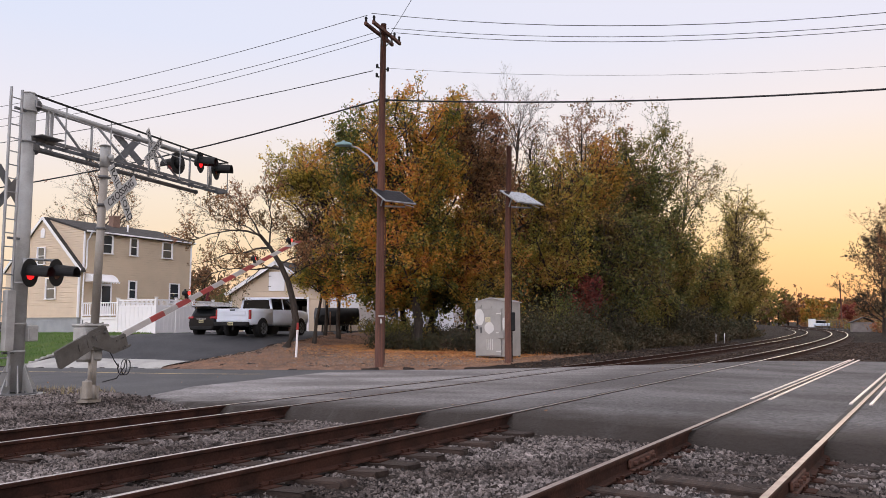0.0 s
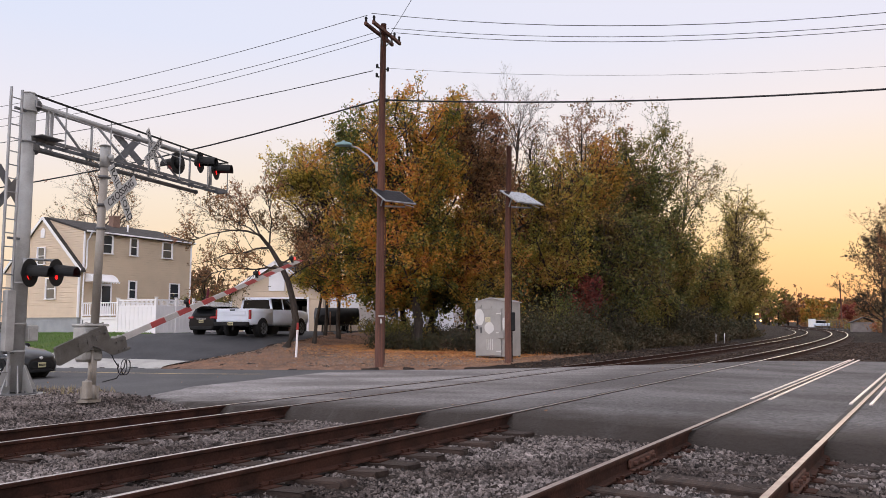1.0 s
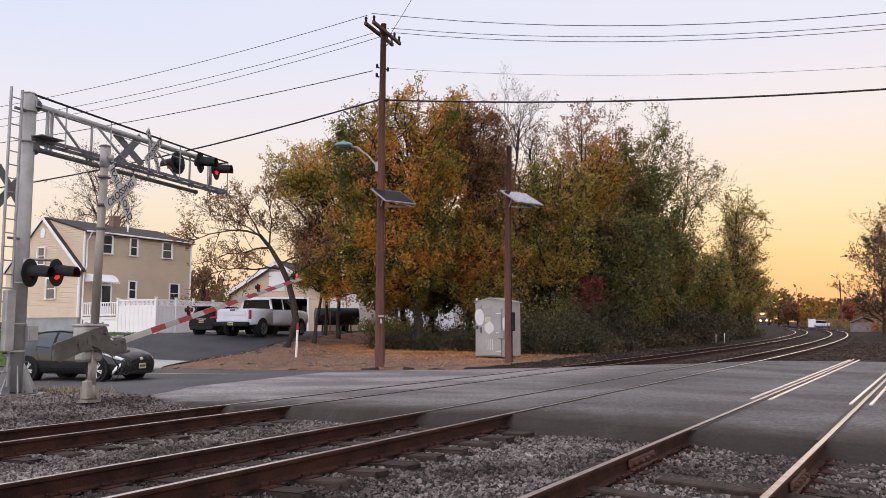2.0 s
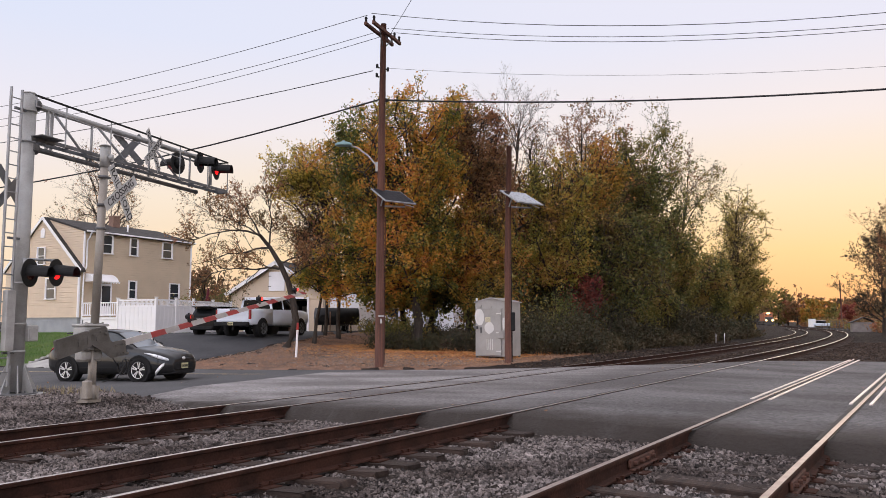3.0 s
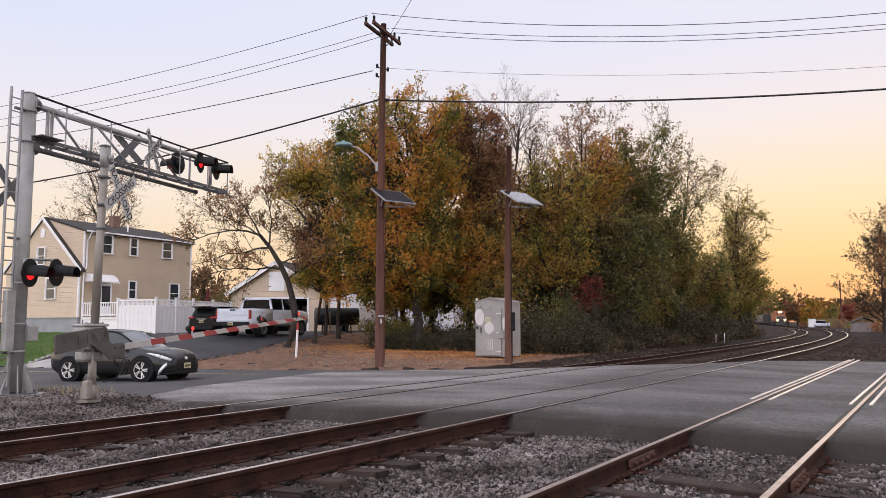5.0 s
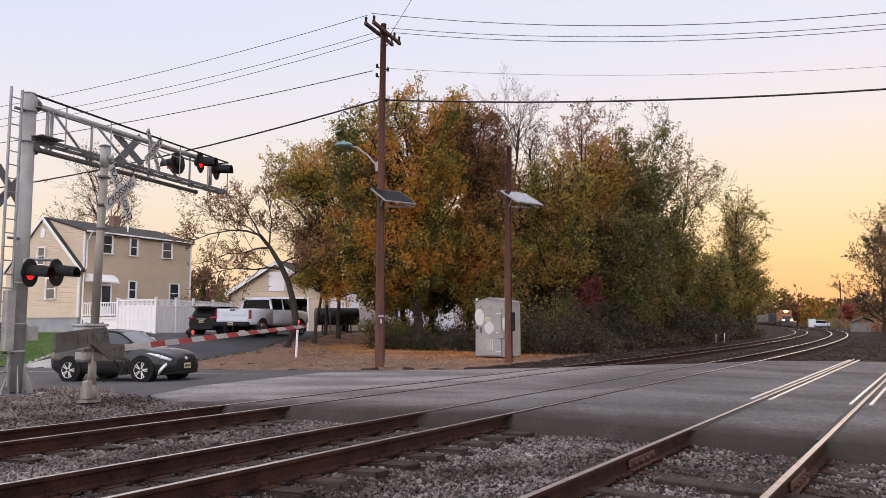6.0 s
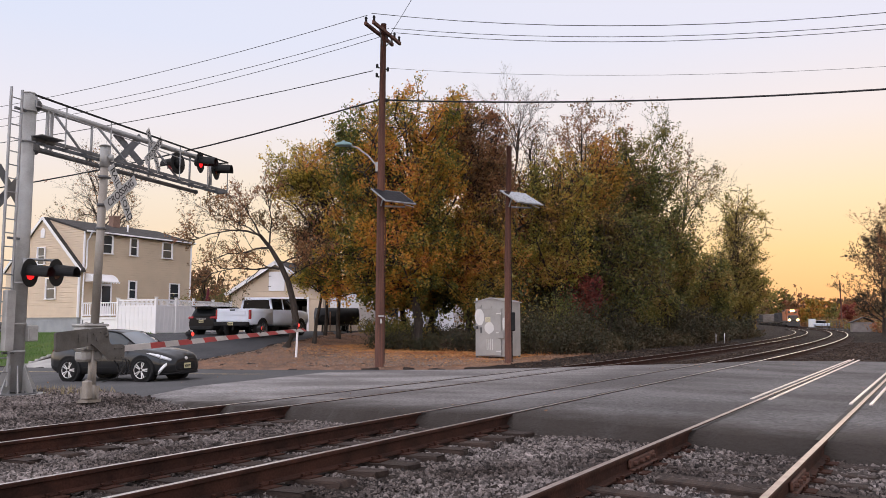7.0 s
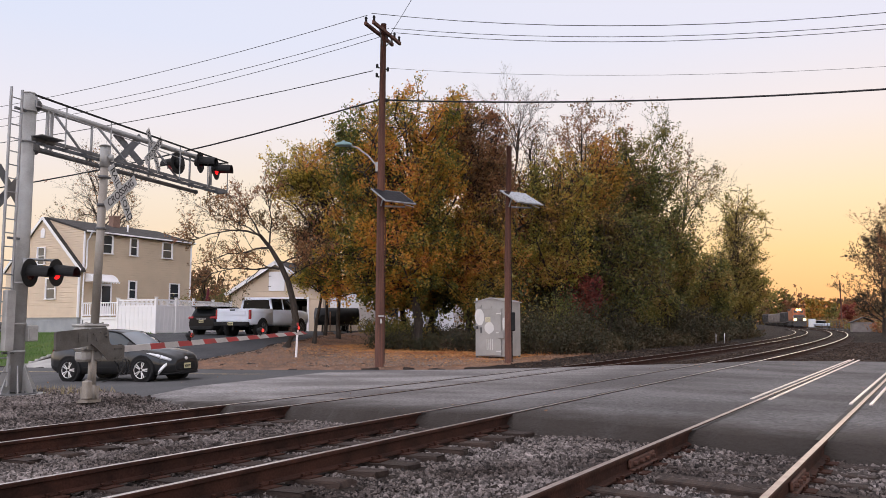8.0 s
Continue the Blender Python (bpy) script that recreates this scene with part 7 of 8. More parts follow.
    loft(bm, [(2.02, sect(0.72, 0.29, 0.55)), (2.13, sect(0.62, 0.3, 0.56)), (2.205, sect(0.5, 0.31, 0.55)), (2.235, sect(0.38, 0.33, 0.53))])
    gr = part("grille", bm, M["plastic"], ob, "black mesh grille")
    for z in (0.36, 0.5):
        bm = B()
        box(bm, (2.238, 0, z), (0.012, 0.7, 0.012))
        part("grille_bar", bm, M["black"], gr)
    bm = B()
    loft(bm, [(1.8, sect(0.85, 0.18, 0.26)), (2.06, sect(0.76, 0.19, 0.27)), (2.2, sect(0.58, 0.2, 0.28)), (2.26, sect(0.42, 0.21, 0.27))])
    part("front_lip", bm, M["plastic"], ob)
    bm = B()
    bmesh.ops.create_uvsphere(bm, u_segments=14, v_segments=6, radius=1, matrix=pose(2.2, 0, 0.655) @ Matrix.Diagonal((0.025, 0.085, 0.05, 1)))
    part("badge", bm, M["alloy"], ob, "", True)
    bm = B()
    slab(bm, [(-1.62, -0.5), (-1.75, -0.46), (-1.75, 0.46), (-1.62, 0.5), (-1.4, 0.52), (-1.4, -0.52)], 0.03)
    for v in bm.verts:
        v.co.z += 1.44 if v.co.x > -1.5 else 1.42
    part("spoiler", bm, M["car_paint"], ob)
    plate(ob, pose(2.25, 0, 0.44))
    ws = []
    for x in (1.32, -1.32):
        for y in (-0.81, 0.81):
            ws.append(wheel(ob, x, y, 0.345, 0.22))
    return ob, ws


CAR, CAR_WHEELS = crossover()


def suv():
    ob = thing("suv", pose(27.55, 31.5, land_z(27.3, 31.4) + 0.02, 0, 0, 14) @ Matrix.Diagonal((0.9, 0.9, 0.84, 1)), "black sport utility vehicle parked on the driveway", "car")
    bm = B()
    loft(bm, [(-2.3, sect(0.8, 0.4, 1.0)), (-2.2, sect(0.88, 0.3, 1.06)), (-1.4, sect(0.93, 0.26, 1.06)), (0.4, sect(0.92, 0.26, 1.02)), (1.5, sect(0.92, 0.26, 1.0)), (2.1, sect(0.84, 0.28, 0.9)), (2.3, sect(0.65, 0.32, 0.72))])
    part("body", bm, M["black_paint"], ob)
    bm = B()
    def gh(w0, z0, w1, z1):
        return [(0, z0), (w0, z0), (w0 * 0.6 + w1 * 0.4, z0 + (z1 - z0) * 0.5), (w1, z1), (w1 * 0.7, z1 + 0.015), (0, z1 + 0.02)]
    loft(bm, [(-2.22, gh(0.8, 1.0, 0.7, 1.1)), (-1.95, gh(0.84, 1.0, 0.66, 1.58)), (-1.0, gh(0.85, 1.0, 0.68, 1.68)), (0.2, gh(0.85, 1.0, 0.66, 1.66)), (1.2, gh(0.8, 1.0, 0.74, 1.06))])
    part("glasshouse", bm, M["car_glass"], ob)
    bm = B()
    def cap(w, z):
        return [(0, z - 0.02), (w * 0.9, z - 0.03), (w, z - 0.012), (w * 0.93, z + 0.012), (w * 0.5, z + 0.035), (0, z + 0.04)]
    loft(bm, [(-2.15, cap(0.62, 1.6)), (-1.9, cap(0.68, 1.64)), (-1.0, cap(0.71, 1.69)), (0.25, cap(0.68, 1.665))])
    part("roof", bm, M["black_paint"], ob)
    for s in (-1, 1):
        bm = B()
        rod(bm, (-1.7, s * 0.6, 1.76), (0.1, s * 0.6, 1.76), 0.02, seg=6)
        part("roof_rail", bm, M["alloy"], ob)
        bm = B()
        box(bm, (-2.18, s * 0.73, 1.02), (0.2, 0.42, 0.16), (0, 0, -s * 18), bevel=0.05)
        part("tail_lamp", bm, M["tail_red"], ob)
        for x in (-1.4, 1.4):
            bm = B()
            wheel_well(bm, x, 0.92, 0.4, s)
            part("wheel_arch", bm, M["plastic"], ob)
    bm = B()
    box(bm, (-2.25, 0, 0.42), (0.16, 1.5, 0.22), bevel=0.04)
    part("bumper", bm, M["plastic"], ob)
    bm = B()
    box(bm, (-2.305, 0, 0.95), (0.03, 0.62, 0.045), bevel=0.01)
    part("chrome_strip", bm, M["alloy"], ob)
    bm = B()
    box(bm, (-2.22, 0, 1.66), (0.34, 1.24, 0.05), (0, 6, 0), bevel=0.02)
    part("spoiler", bm, M["black_paint"], ob)
    plate(ob, pose(-2.315, 0, 0.82, 0, 0, 180))
    for x in (1.4, -1.4):
        for y in (-0.865, 0.865):
            wheel(ob, x, y, 0.36, 0.23, 5, "galv")


suv()


def pickup():
    ob = thing("pickup_truck", pose(28.35, 29.4, land_z(28.25, 29.3) + 0.02, 0, 0, 14) @ Matrix.Diagonal((0.93, 0.96, 0.96, 1)), "white full-size crew cab pickup truck on driveway", "truck")
    W = 1.0
    # bed: floor, sides, front wall
    bm = B()
    for s in (-1, 1):
        loft(bm, [(x, [(s * 0 + 0.0, z0)] * 0 + [(0.0, 0.62), (0.02, 0.62), (0.05, 0.9), (0.05, 1.2), (0.02, 1.42), (0.0, 1.42)]) for x, z0 in ((-3.1, 0.6), (-0.95, 0.6))])
        for v in list(bm.verts)[-20:]:
            v.co.y += s * 0.95
    box(bm, (-2.0, 0, 0.85), (2.2, 1.86, 0.1))
    box(bm, (-0.98, 0, 1.1), (0.06, 1.9, 0.62))
    part("bed", bm, M["white_car"], ob)
    bm = B()
    box(bm, (-3.12, 0, 1.08), (0.09, 1.84, 0.66), bevel=0.02)
    box(bm, (-3.18, 0, 1.2), (0.03, 1.5, 0.22), bevel=0.01)
    tg = part("tailgate", bm, M["white_car"], ob)
    bm = B()
    box(bm, (-3.2, 0, 1.34), (0.03, 0.3, 0.07), bevel=0.01)
    part("handle", bm, M["plastic"], tg)
    bm = B()
    loft(bm, [(-0.95, sect(0.97, 0.6, 1.42)), (0.2, sect(W, 0.55, 1.42)), (1.4, sect(W, 0.55, 1.4)), (2.4, sect(W, 0.6, 1.38)), (3.0, sect(0.95, 0.62, 1.3)), (3.1, sect(0.88, 0.65, 1.2))])
    part("body", bm, M["white_car"], ob)
    bm = B()
    def gh(w0, z0, w1, z1):
        return [(0, z0), (w0, z0), (w0 * 0.6 + w1 * 0.4, z0 + (z1 - z0) * 0.5), (w1, z1), (w1 * 0.7, z1 + 0.015), (0, z1 + 0.02)]
    loft(bm, [(-0.98, gh(0.9, 1.38, 0.78, 1.88)), (-0.8, gh(0.9, 1.38, 0.78, 1.97)), (0.6, gh(0.9, 1.38, 0.78, 1.98)), (0.95, gh(0.9, 1.38, 0.77, 1.93)), (1.75, gh(0.88, 1.38, 0.84, 1.43))])
    part("glasshouse", bm, M["car_glass"], ob)
    bm = B()
    def cap(w, z):
        return [(0, z - 0.02), (w * 0.9, z - 0.03), (w, z - 0.012), (w * 0.93, z + 0.012), (w * 0.5, z + 0.035), (0, z + 0.04)]
    loft(bm, [(-1.0, cap(0.79, 1.92)), (-0.8, cap(0.81, 1.975)), (0.6, cap(0.81, 1.985)), (0.98, cap(0.79, 1.94))])
    part("roof", bm, M["white_car"], ob)
    for s in (-1, 1):
        for pts, r in (([(0.98, s * 0.78, 1.93), (1.75, s * 0.87, 1.42)], 0.04), ([(0.25, s * 0.79, 1.97), (0.25, s * 0.92, 1.4)], 0.045), ([(-0.95, s * 0.79, 1.95), (-0.98, s * 0.91, 1.4)], 0.075)):
            bm = B()
            tube(bm, pts, r, 6)
            part("pillar", bm, M["white_car"], ob)
        bm = B()
        box(bm, (-3.1, s * 0.96, 1.12), (0.12, 0.12, 0.46), bevel=0.02)
        part("tail_lamp", bm, M["tail_red"], ob)
        bm = B()
        box(bm, (1.3, s * 1.14, 1.5), (0.12, 0.24, 0.3), bevel=0.04)
        part("mirror", bm, M["plastic"], ob)
        for x in (-1.95, 2.05):
            bm = B()
            rod(bm, (x, s * 0.7, 0.46), (x, s * 1.012, 0.46), 0.5, seg=24)
            part("wheel_arch", bm, M["plastic"], ob)
        bm = B()
        box(bm, (0.35, s * 0.98, 0.5), (2.6, 0.12, 0.06), bevel=0.02)
        part("side_step", bm, M["plastic"], ob)
        bm = B()
        for x in (0.05, 1.0):
            box(bm, (x, s * 0.995, 1.2), (0.18, 0.03, 0.04), bevel=0.008)
        part("door_handle", bm, M["white_car"], ob)
    bm = B()
    box(bm, (-3.24, 0, 0.64), (0.22, 1.95, 0.22), bevel=0.04)
    box(bm, (-3.1, 0, 0.45), (0.1, 0.1, 0.25))
    part("bumper", bm, M["plastic"], ob)
    plate(ob, pose(-3.36, 0, 0.66, 0, 0, 180))
    for x in (2.05, -1.95):
        for y in (-0.93, 0.93):
            wheel(ob, x, y, 0.42, 0.27, 6, "galv_dark")


pickup()


# white trailer and black tank grill beside the garage
def grill():
    ob = thing("barrel_smoker", pose(35.6, 30.9, land_z(35.6, 30.9), 0, 0, -35), "large black barrel smoker on a trailer", "smoker")
    bm = B()
    rod(bm, (-1.25, 0, 1.0), (1.25, 0, 1.0), 0.52, seg=22)
    part("barrel", bm, M["black"], ob)
    for x in (-1.27, 1.27):
        bm = B()
        rod(bm, (x - 0.01, 0, 1.0), (x + 0.01, 0, 1.0), 0.54, seg=22)
        part("end_ring", bm, M["galv_dark"], ob)
    for x in (-0.8, 0.8):
        for y in (-0.4, 0.4):
            bm = B()
            rod(bm, (x, y, -0.05), (x, y * 0.75, 0.7), 0.04, seg=6)
            part("leg", bm, M["black"], ob)
    bm = B()
    rod(bm, (-1.0, -0.1, 0.9), (-1.0, -0.6, 0.9), 0.2, seg=12)
    part("firebox", bm, M["black"], ob)


grill()


def trailer():
    ob = thing("enclosed_trailer", pose(38.4, 32.4, land_z(38.4, 32.4), 0, 0, 20), "white box trailer parked by the garage", "trailer")
    bm = B()
    box(bm, (1.6, 0, 1.5), (4.2, 2.1, 2.1), bevel=0.08)
    part("body", bm, M["vinyl"], ob)
    for x in (1.2, 2.1):
        for y in (-1.0, 1.0):
            wheel(ob, x, y, 0.33, 0.2)
    bm = B()
    box(bm, (-1.0, 0, 0.45), (1.4, 0.08, 0.08))
    part("tow_bar", bm, M["black"], ob)


trailer()

# ---------------------------------------------------------------- train
M["loco"] = mat("grimy_orange_loco_paint", (0.42, 0.13, 0.05), (0.26, 0.09, 0.05), 1.5, 0.5, 0.1, bump=0.1, bscale=20, grain=0.2)
M["loco_dark"] = mat("dark_loco_paint", (0.04, 0.038, 0.04), (0.06, 0.055, 0.055), 1.5, 0.6, 0.1, bump=0.1, bscale=20, grain=0.2)
M["freight"] = mat("grey_freight_paint", (0.25, 0.22, 0.20), (0.17, 0.14, 0.13), 1.2, 0.7, 0.1, bump=0.1, bscale=20, grain=0.25)
M["head"] = glow("lit_headlight", (1.0, 0.6, 0.22), 7.0)


def loco():
    ob = thing("locomotive", pose(200, 40, 0), "orange and dark diesel locomotive with lit headlights", "locomotive")
    bm = B()
    box(bm, (-10, 0, 1.45), (20, 3.0, 0.35), bevel=0.05)
    box(bm, (-10, 0, 0.9), (7, 2.6, 0.9), bevel=0.2)
    part("underframe", bm, M["loco_dark"], ob)
    bm = B()
    box(bm, (-12.2, 0, 2.95), (14.5, 1.9, 2.7), bevel=0.15)
    part("hood", bm, M["loco"], ob)
    bm = B()
    box(bm, (-3.6, 0, 3.1), (2.7, 3.05, 3.0), bevel=0.2)
    part("cab", bm, M["loco"], ob)
    bm = B()
    box(bm, (-1.5, 0, 2.3), (2.0, 2.4, 1.5), bevel=0.25)
    part("nose", bm, M["loco_dark"], ob)
    bm = B()
    box(bm, (-2.23, 0.65, 3.85), (0.06, 0.8, 0.6), bevel=0.02)
    box(bm, (-2.23, -0.65, 3.85), (0.06, 0.8, 0.6), bevel=0.02)
    box(bm, (-3.6, -1.53, 3.8), (1.4, 0.05, 0.6))
    part("cab_window", bm, M["window"], ob)
    bm = B()
    slab(bm, [(-1.4, 0.3), (1.4, 0.3), (1.5, 1.4), (-1.5, 1.4)], 0.3, "x")
    part("pilot", bm, M["loco_dark"], ob)
    for y, z, r in ((-0.3, 4.25, 0.28), (0.3, 4.25, 0.28)):
        bm = B()
        rod(bm, (-2.25, y, z), (-2.1, y, z), r, seg=14)
        part("headlight", bm, M["head"], ob, "lit headlight")
    for y in (-1.0, 1.0):
        bm = B()
        rod(bm, (0.3, y, 1.85), (0.42, y, 1.85), 0.3, seg=14)
        part("ditch_light", bm, M["head"], ob, "lit ditch light")
        bm = B()
        tube(bm, [(0.2, y * 1.4, 1.6), (0.2, y * 1.4, 2.6), (-2.2, y * 1.4, 2.6)], 0.03, 5)
        part("handrail", bm, M["white"], ob)
    bm = B()
    box(bm, (-16, 0, 4.4), (3.6, 2.3, 0.35), bevel=0.08)
    rod(bm, (-9, 0, 4.3), (-9, 0, 4.6), 0.25, seg=12)
    part("roof_fan", bm, M["loco_dark"], ob)
    bm = B()
    box(bm, (-7.2, -0.97, 2.7), (1.6, 0.05, 2.0))
    box(bm, (-7.2, 0.97, 2.7), (1.6, 0.05, 2.0))
    part("white_panel", bm, M["white"], ob)
    for x in (-3.8, -16.2):
        bm = B()
        box(bm, (x, 0, 0.75), (4.2, 2.5, 0.6), bevel=0.1)
        for dx in (-1.5, 0, 1.5):
            rod(bm, (x + dx, -0.85, 0.5), (x + dx, 0.85, 0.5), 0.5, seg=18)
        part("bogie", bm, M["loco_dark"], ob)
    return ob


def freight(tall, material, label):
    ob = thing("freight_car", pose(200, 40, 0), label, "freight car", "train")
    bm = B()
    box(bm, (-8, 0, 1.2), (15.6, 2.8, 0.3), bevel=0.04)
    part("underframe", bm, M["loco_dark"], ob)
    bm = B()
    box(bm, (-8, 0, 1.35 + tall / 2), (14.8, 2.95, tall), bevel=0.12)
    for k in range(13):
        for y in (-1.5, 1.5):
            box(bm, (-15 + k * 1.17, y, 1.35 + tall / 2), (0.12, 0.1, tall - 0.2))
    part("body", bm, material, ob)
    for x in (-2.6, -13.4):
        bm = B()
        box(bm, (x, 0, 0.65), (2.6, 2.3, 0.4), bevel=0.08)
        for dx in (-0.85, 0.85):
            rod(bm, (x + dx, -0.8, 0.45), (x + dx, 0.8, 0.45), 0.45, seg=16)
        part("bogie", bm, M["loco_dark"], ob)
    return ob


TRAIN = [(loco(), 0.0), (freight(2.6, M["loco_dark"], "dark covered freight car behind the locomotive"), 21.2), (freight(2.4, M["freight"], "grey-brown hopper freight car"), 38.0), (freight(2.4, M["freight"], "grey-brown hopper freight car"), 54.8), (freight(2.6, M["loco_dark"], "dark covered freight car"), 71.6)]
# ---------------------------------------------------------------- far along the line
def far_at(s, y0):
    p, a = along(s, y0)
    return p.x, p.y, math.degrees(a)


x, y, a = 248.4, 32.8, 15
bm = B()
box(bm, (0, 0, 1.2), (1.4, 1.8, 2.4), bevel=0.03)
box(bm, (0, 0, 2.45), (1.6, 2.0, 0.1), bevel=0.02)
solo("white_cabinet", bm, M["white"], pose(x, y, land_z(x, y) - 0.05, 0, 0, a), "white trackside equipment cabinet far off", "cabinet")
x, y, a = 221.2, 26.9, 15
pv = thing("parked_van", pose(x, y, land_z(x, y), 0, 0, a + 20), "white pickup parked beside the distant line", "truck")
bm = B()
box(bm, (0, 0, 0.85), (5.0, 1.9, 0.7), bevel=0.1)
part("body", bm, M["white_car"], pv)
bm = B()
box(bm, (0.4, 0, 1.5), (2.0, 1.7, 0.65), bevel=0.15)
part("cab", bm, M["car_glass"], pv)
bm = B()
box(bm, (0.4, 0, 1.85), (1.8, 1.6, 0.08), bevel=0.03)
part("roof", bm, M["white_car"], pv)
for dx in (-1.6, 1.6):
    for dy in (-0.85, 0.85):
        wheel(pv, dx, dy, 0.38, 0.24)
x, y, a = 129.0, 11.6, 8
sh = thing("shed", pose(x, y, land_z(x, y) - 0.05, 0, 0, a), "low pale shed with a dark pitched roof", "shed")
bm = B()
box(bm, (3, -1.6, 0.75), (6, 3.2, 1.5))
part("wall", bm, M["freight"], sh)
bm = B()
slab(bm, [(0.3, 1.45), (-1.6, 2.3), (-3.5, 1.45), (-3.4, 1.35), (-1.6, 2.18), (0.2, 1.35)], 6.6, "x")
for v in bm.verts:
    v.co.x -= 0.3
part("roof", bm, M["shingle"], sh)
fp = thing("distant_pole", pose(224.0, 22.5, -0.4, 0, -3, 0), "leaning dark timber pole far along the line", "utility pole")
bm = B()
tube(bm, [(0, 0, 0), (0, 0, 6), (0, 0, 12.5)], [0.2, 0.18, 0.13], 8)
part("pole", bm, M["pole"], fp)
bm = B()
box(bm, (0, 0, 11.5), (0.12, 2.2, 0.12))
part("crossarm", bm, M["pole"], fp)
wf = thing("wire_fence", pose(0, 0, 0), "grey chain-link fence beside the distant line", "fence")
for i in range(9):
    x0, y0 = 146.0 + i * 4.5, 13.9 + i * 1.02
    bm = B()
    rod(bm, (x0, y0, land_z(x0, y0)), (x0, y0, land_z(x0, y0) + 1.7), 0.04, seg=6)
    part("post", bm, M["galv_dark"], wf)
    if i < 8:
        x1, y1 = 146.0 + (i + 1) * 4.5, 13.9 + (i + 1) * 1.02
        for z in (0.15, 0.6, 1.1, 1.65):
            bm = B()
            rod(bm, (x0, y0, z - 0.2), (x1, y1, z - 0.2), 0.02, seg=5)
            part("rail", bm, M["galv_dark"], wf)
# line-side posts
for s, y0 in ((59, 12.6), (57.4, 12.9)):
    x, y, a = far_at(s, y0)
    bm = B()
    rod(bm, (0, 0, -0.1), (0.03, 0.05, 0.75), 0.025, 0.025, 8)
    solo("marker_stake", bm, M["vinyl"], pose(x, y, land_z(x, y), 6, -8, 0), "short white stake beside the track", "stake", "stakes")

# joint bars near the crossing on the siding, and rail anchors
for y, x in ((2.68, 7.75), (1.19, 7.5)):
    jb = thing("joint_bar", pose(x, y, 0), "rusty bolted joint bar on siding rail", "joint bar", "joint bars")
    for s in (-1, 1):
        bm = B()
        box(bm, (0, s * 0.03, -0.09), (0.75, 0.035, 0.085), bevel=0.012)
        box(bm, (0, s * 0.055, -0.145), (0.75, 0.05, 0.02), bevel=0.006)
        bar = part("bar", bm, M["joint"], jb)
        for k in range(4):
            bm = B()
            rod(bm, (-0.28 + k * 0.185, s * 0.04, -0.09), (-0.28 + k * 0.185, s * 0.085, -0.09), 0.022, seg=6)
            part("bolt", bm, M["joint"], bar)

# loose boards beside the siding
for x, y, yaw, ln in ((6.4, 1.95, 88, 2.2), (5.75, 2.0, 92, 2.0), (7.1, 1.6, 84, 1.4)):
    bm = B()
    box(bm, (0, 0, 0.0), (ln, 0.19, 0.09), bevel=0.012)
    solo("timber", bm, M["tie"], pose(x, y, -0.185, 0, 0, yaw), "weathered grey timber sunk between rails", "timber", "loose timbers")


# ---------------------------------------------------------------- ballast, fallen leaves, grass
def rocks(name, n, area, r0, r1, material, label, seed, keep, lift=0.0):
    rng = np.random.default_rng(seed)
    # a crushed stone: a skewed eight-cornered block of 12 triangles
    ico = np.array([(x, y, z) for x in (-0.7, 0.7) for y in (-0.7, 0.7) for z in (-0.7, 0.7)])
    tri = np.array([(0, 1, 3), (0, 3, 2), (4, 6, 7), (4, 7, 5), (0, 4, 5), (0, 5, 1), (2, 3, 7), (2, 7, 6), (0, 2, 6), (0, 6, 4), (1, 5, 7), (1, 7, 3)])
    x0, x1, y0, y1 = area
    P = np.stack([rng.uniform(x0, x1, n), rng.uniform(y0, y1, n)], 1)
    P = P[keep(P[:, 0], P[:, 1], rng)]
    n = len(P)
    z = land(P[:, 0], P[:, 1]) + lift
    r = rng.uniform(r0, r1, n) * rng.uniform(0.7, 1.15, n)
    z = z + rng.uniform(-0.3, 0.9, n) * r
    q = rng.normal(size=(n, 4))
    q /= np.linalg.norm(q, axis=1, keepdims=True)
    w, a, b, c = q.T
    R = np.stack([np.stack([1 - 2 * (b * b + c * c), 2 * (a * b - c * w), 2 * (a * c + b * w)], -1), np.stack([2 * (a * b + c * w), 1 - 2 * (a * a + c * c), 2 * (b * c - a * w)], -1), np.stack([2 * (a * c - b * w), 2 * (b * c + a * w), 1 - 2 * (a * a + b * b)], -1)], 1)
    V = ico[None] * (1 + rng.normal(0, 0.28, (n, 8, 3))) * rng.uniform(0.45, 1.45, (n, 1, 3))
    V = np.einsum("nij,nkj->nki", R, V) * r[:, None, None] + np.stack([P[:, 0], P[:, 1], z], -1)[:, None]
    F = tri[None] + (np.arange(n) * 8)[:, None, None]
    tagged(new(name, np_mesh(name, V.reshape(-1, 3), F.reshape(-1, 3), material, True)), label, "ballast", kind="stuff")


RAIL_YS = np.array([1.19, 2.68, 5.13, 6.64, 9.32, 10.83])
TIE_XS = np.array(near_ties)


def keep_near(x, y, rng):
    edge = np.interp(y, [-60, 11, 14, 17, 20, 60], [9.4, 9.3, 9.9, 10.7, 10.7, 1.5])
    ok = x < edge + np.abs(rng.normal(0.0, 0.2, len(x)))*np.where(rng.random(len(x)) < 0.5, 1, -0.3)
    ok &= np.abs(y[:, None] - RAIL_YS).min(1) > 0.085
    on_tie = np.abs(x[:, None] - TIE_XS).min(1) < 0.12
    for a, b in ((0.45, 3.4), (4.45, 7.3), (8.7, 11.4)):
        ok &= ~(on_tie & (y > a) & (y < b) & (rng.random(len(x)) < (0.95 if a > 4 else 0.5)))
    az = np.degrees(np.arctan2(y, x))
    ok &= (az > -2) & (az < 68) & (np.hypot(x, y) > 4.2)
    ok &= np.hypot(x - 9.14, y - 17.17) > 0.66
    return ok


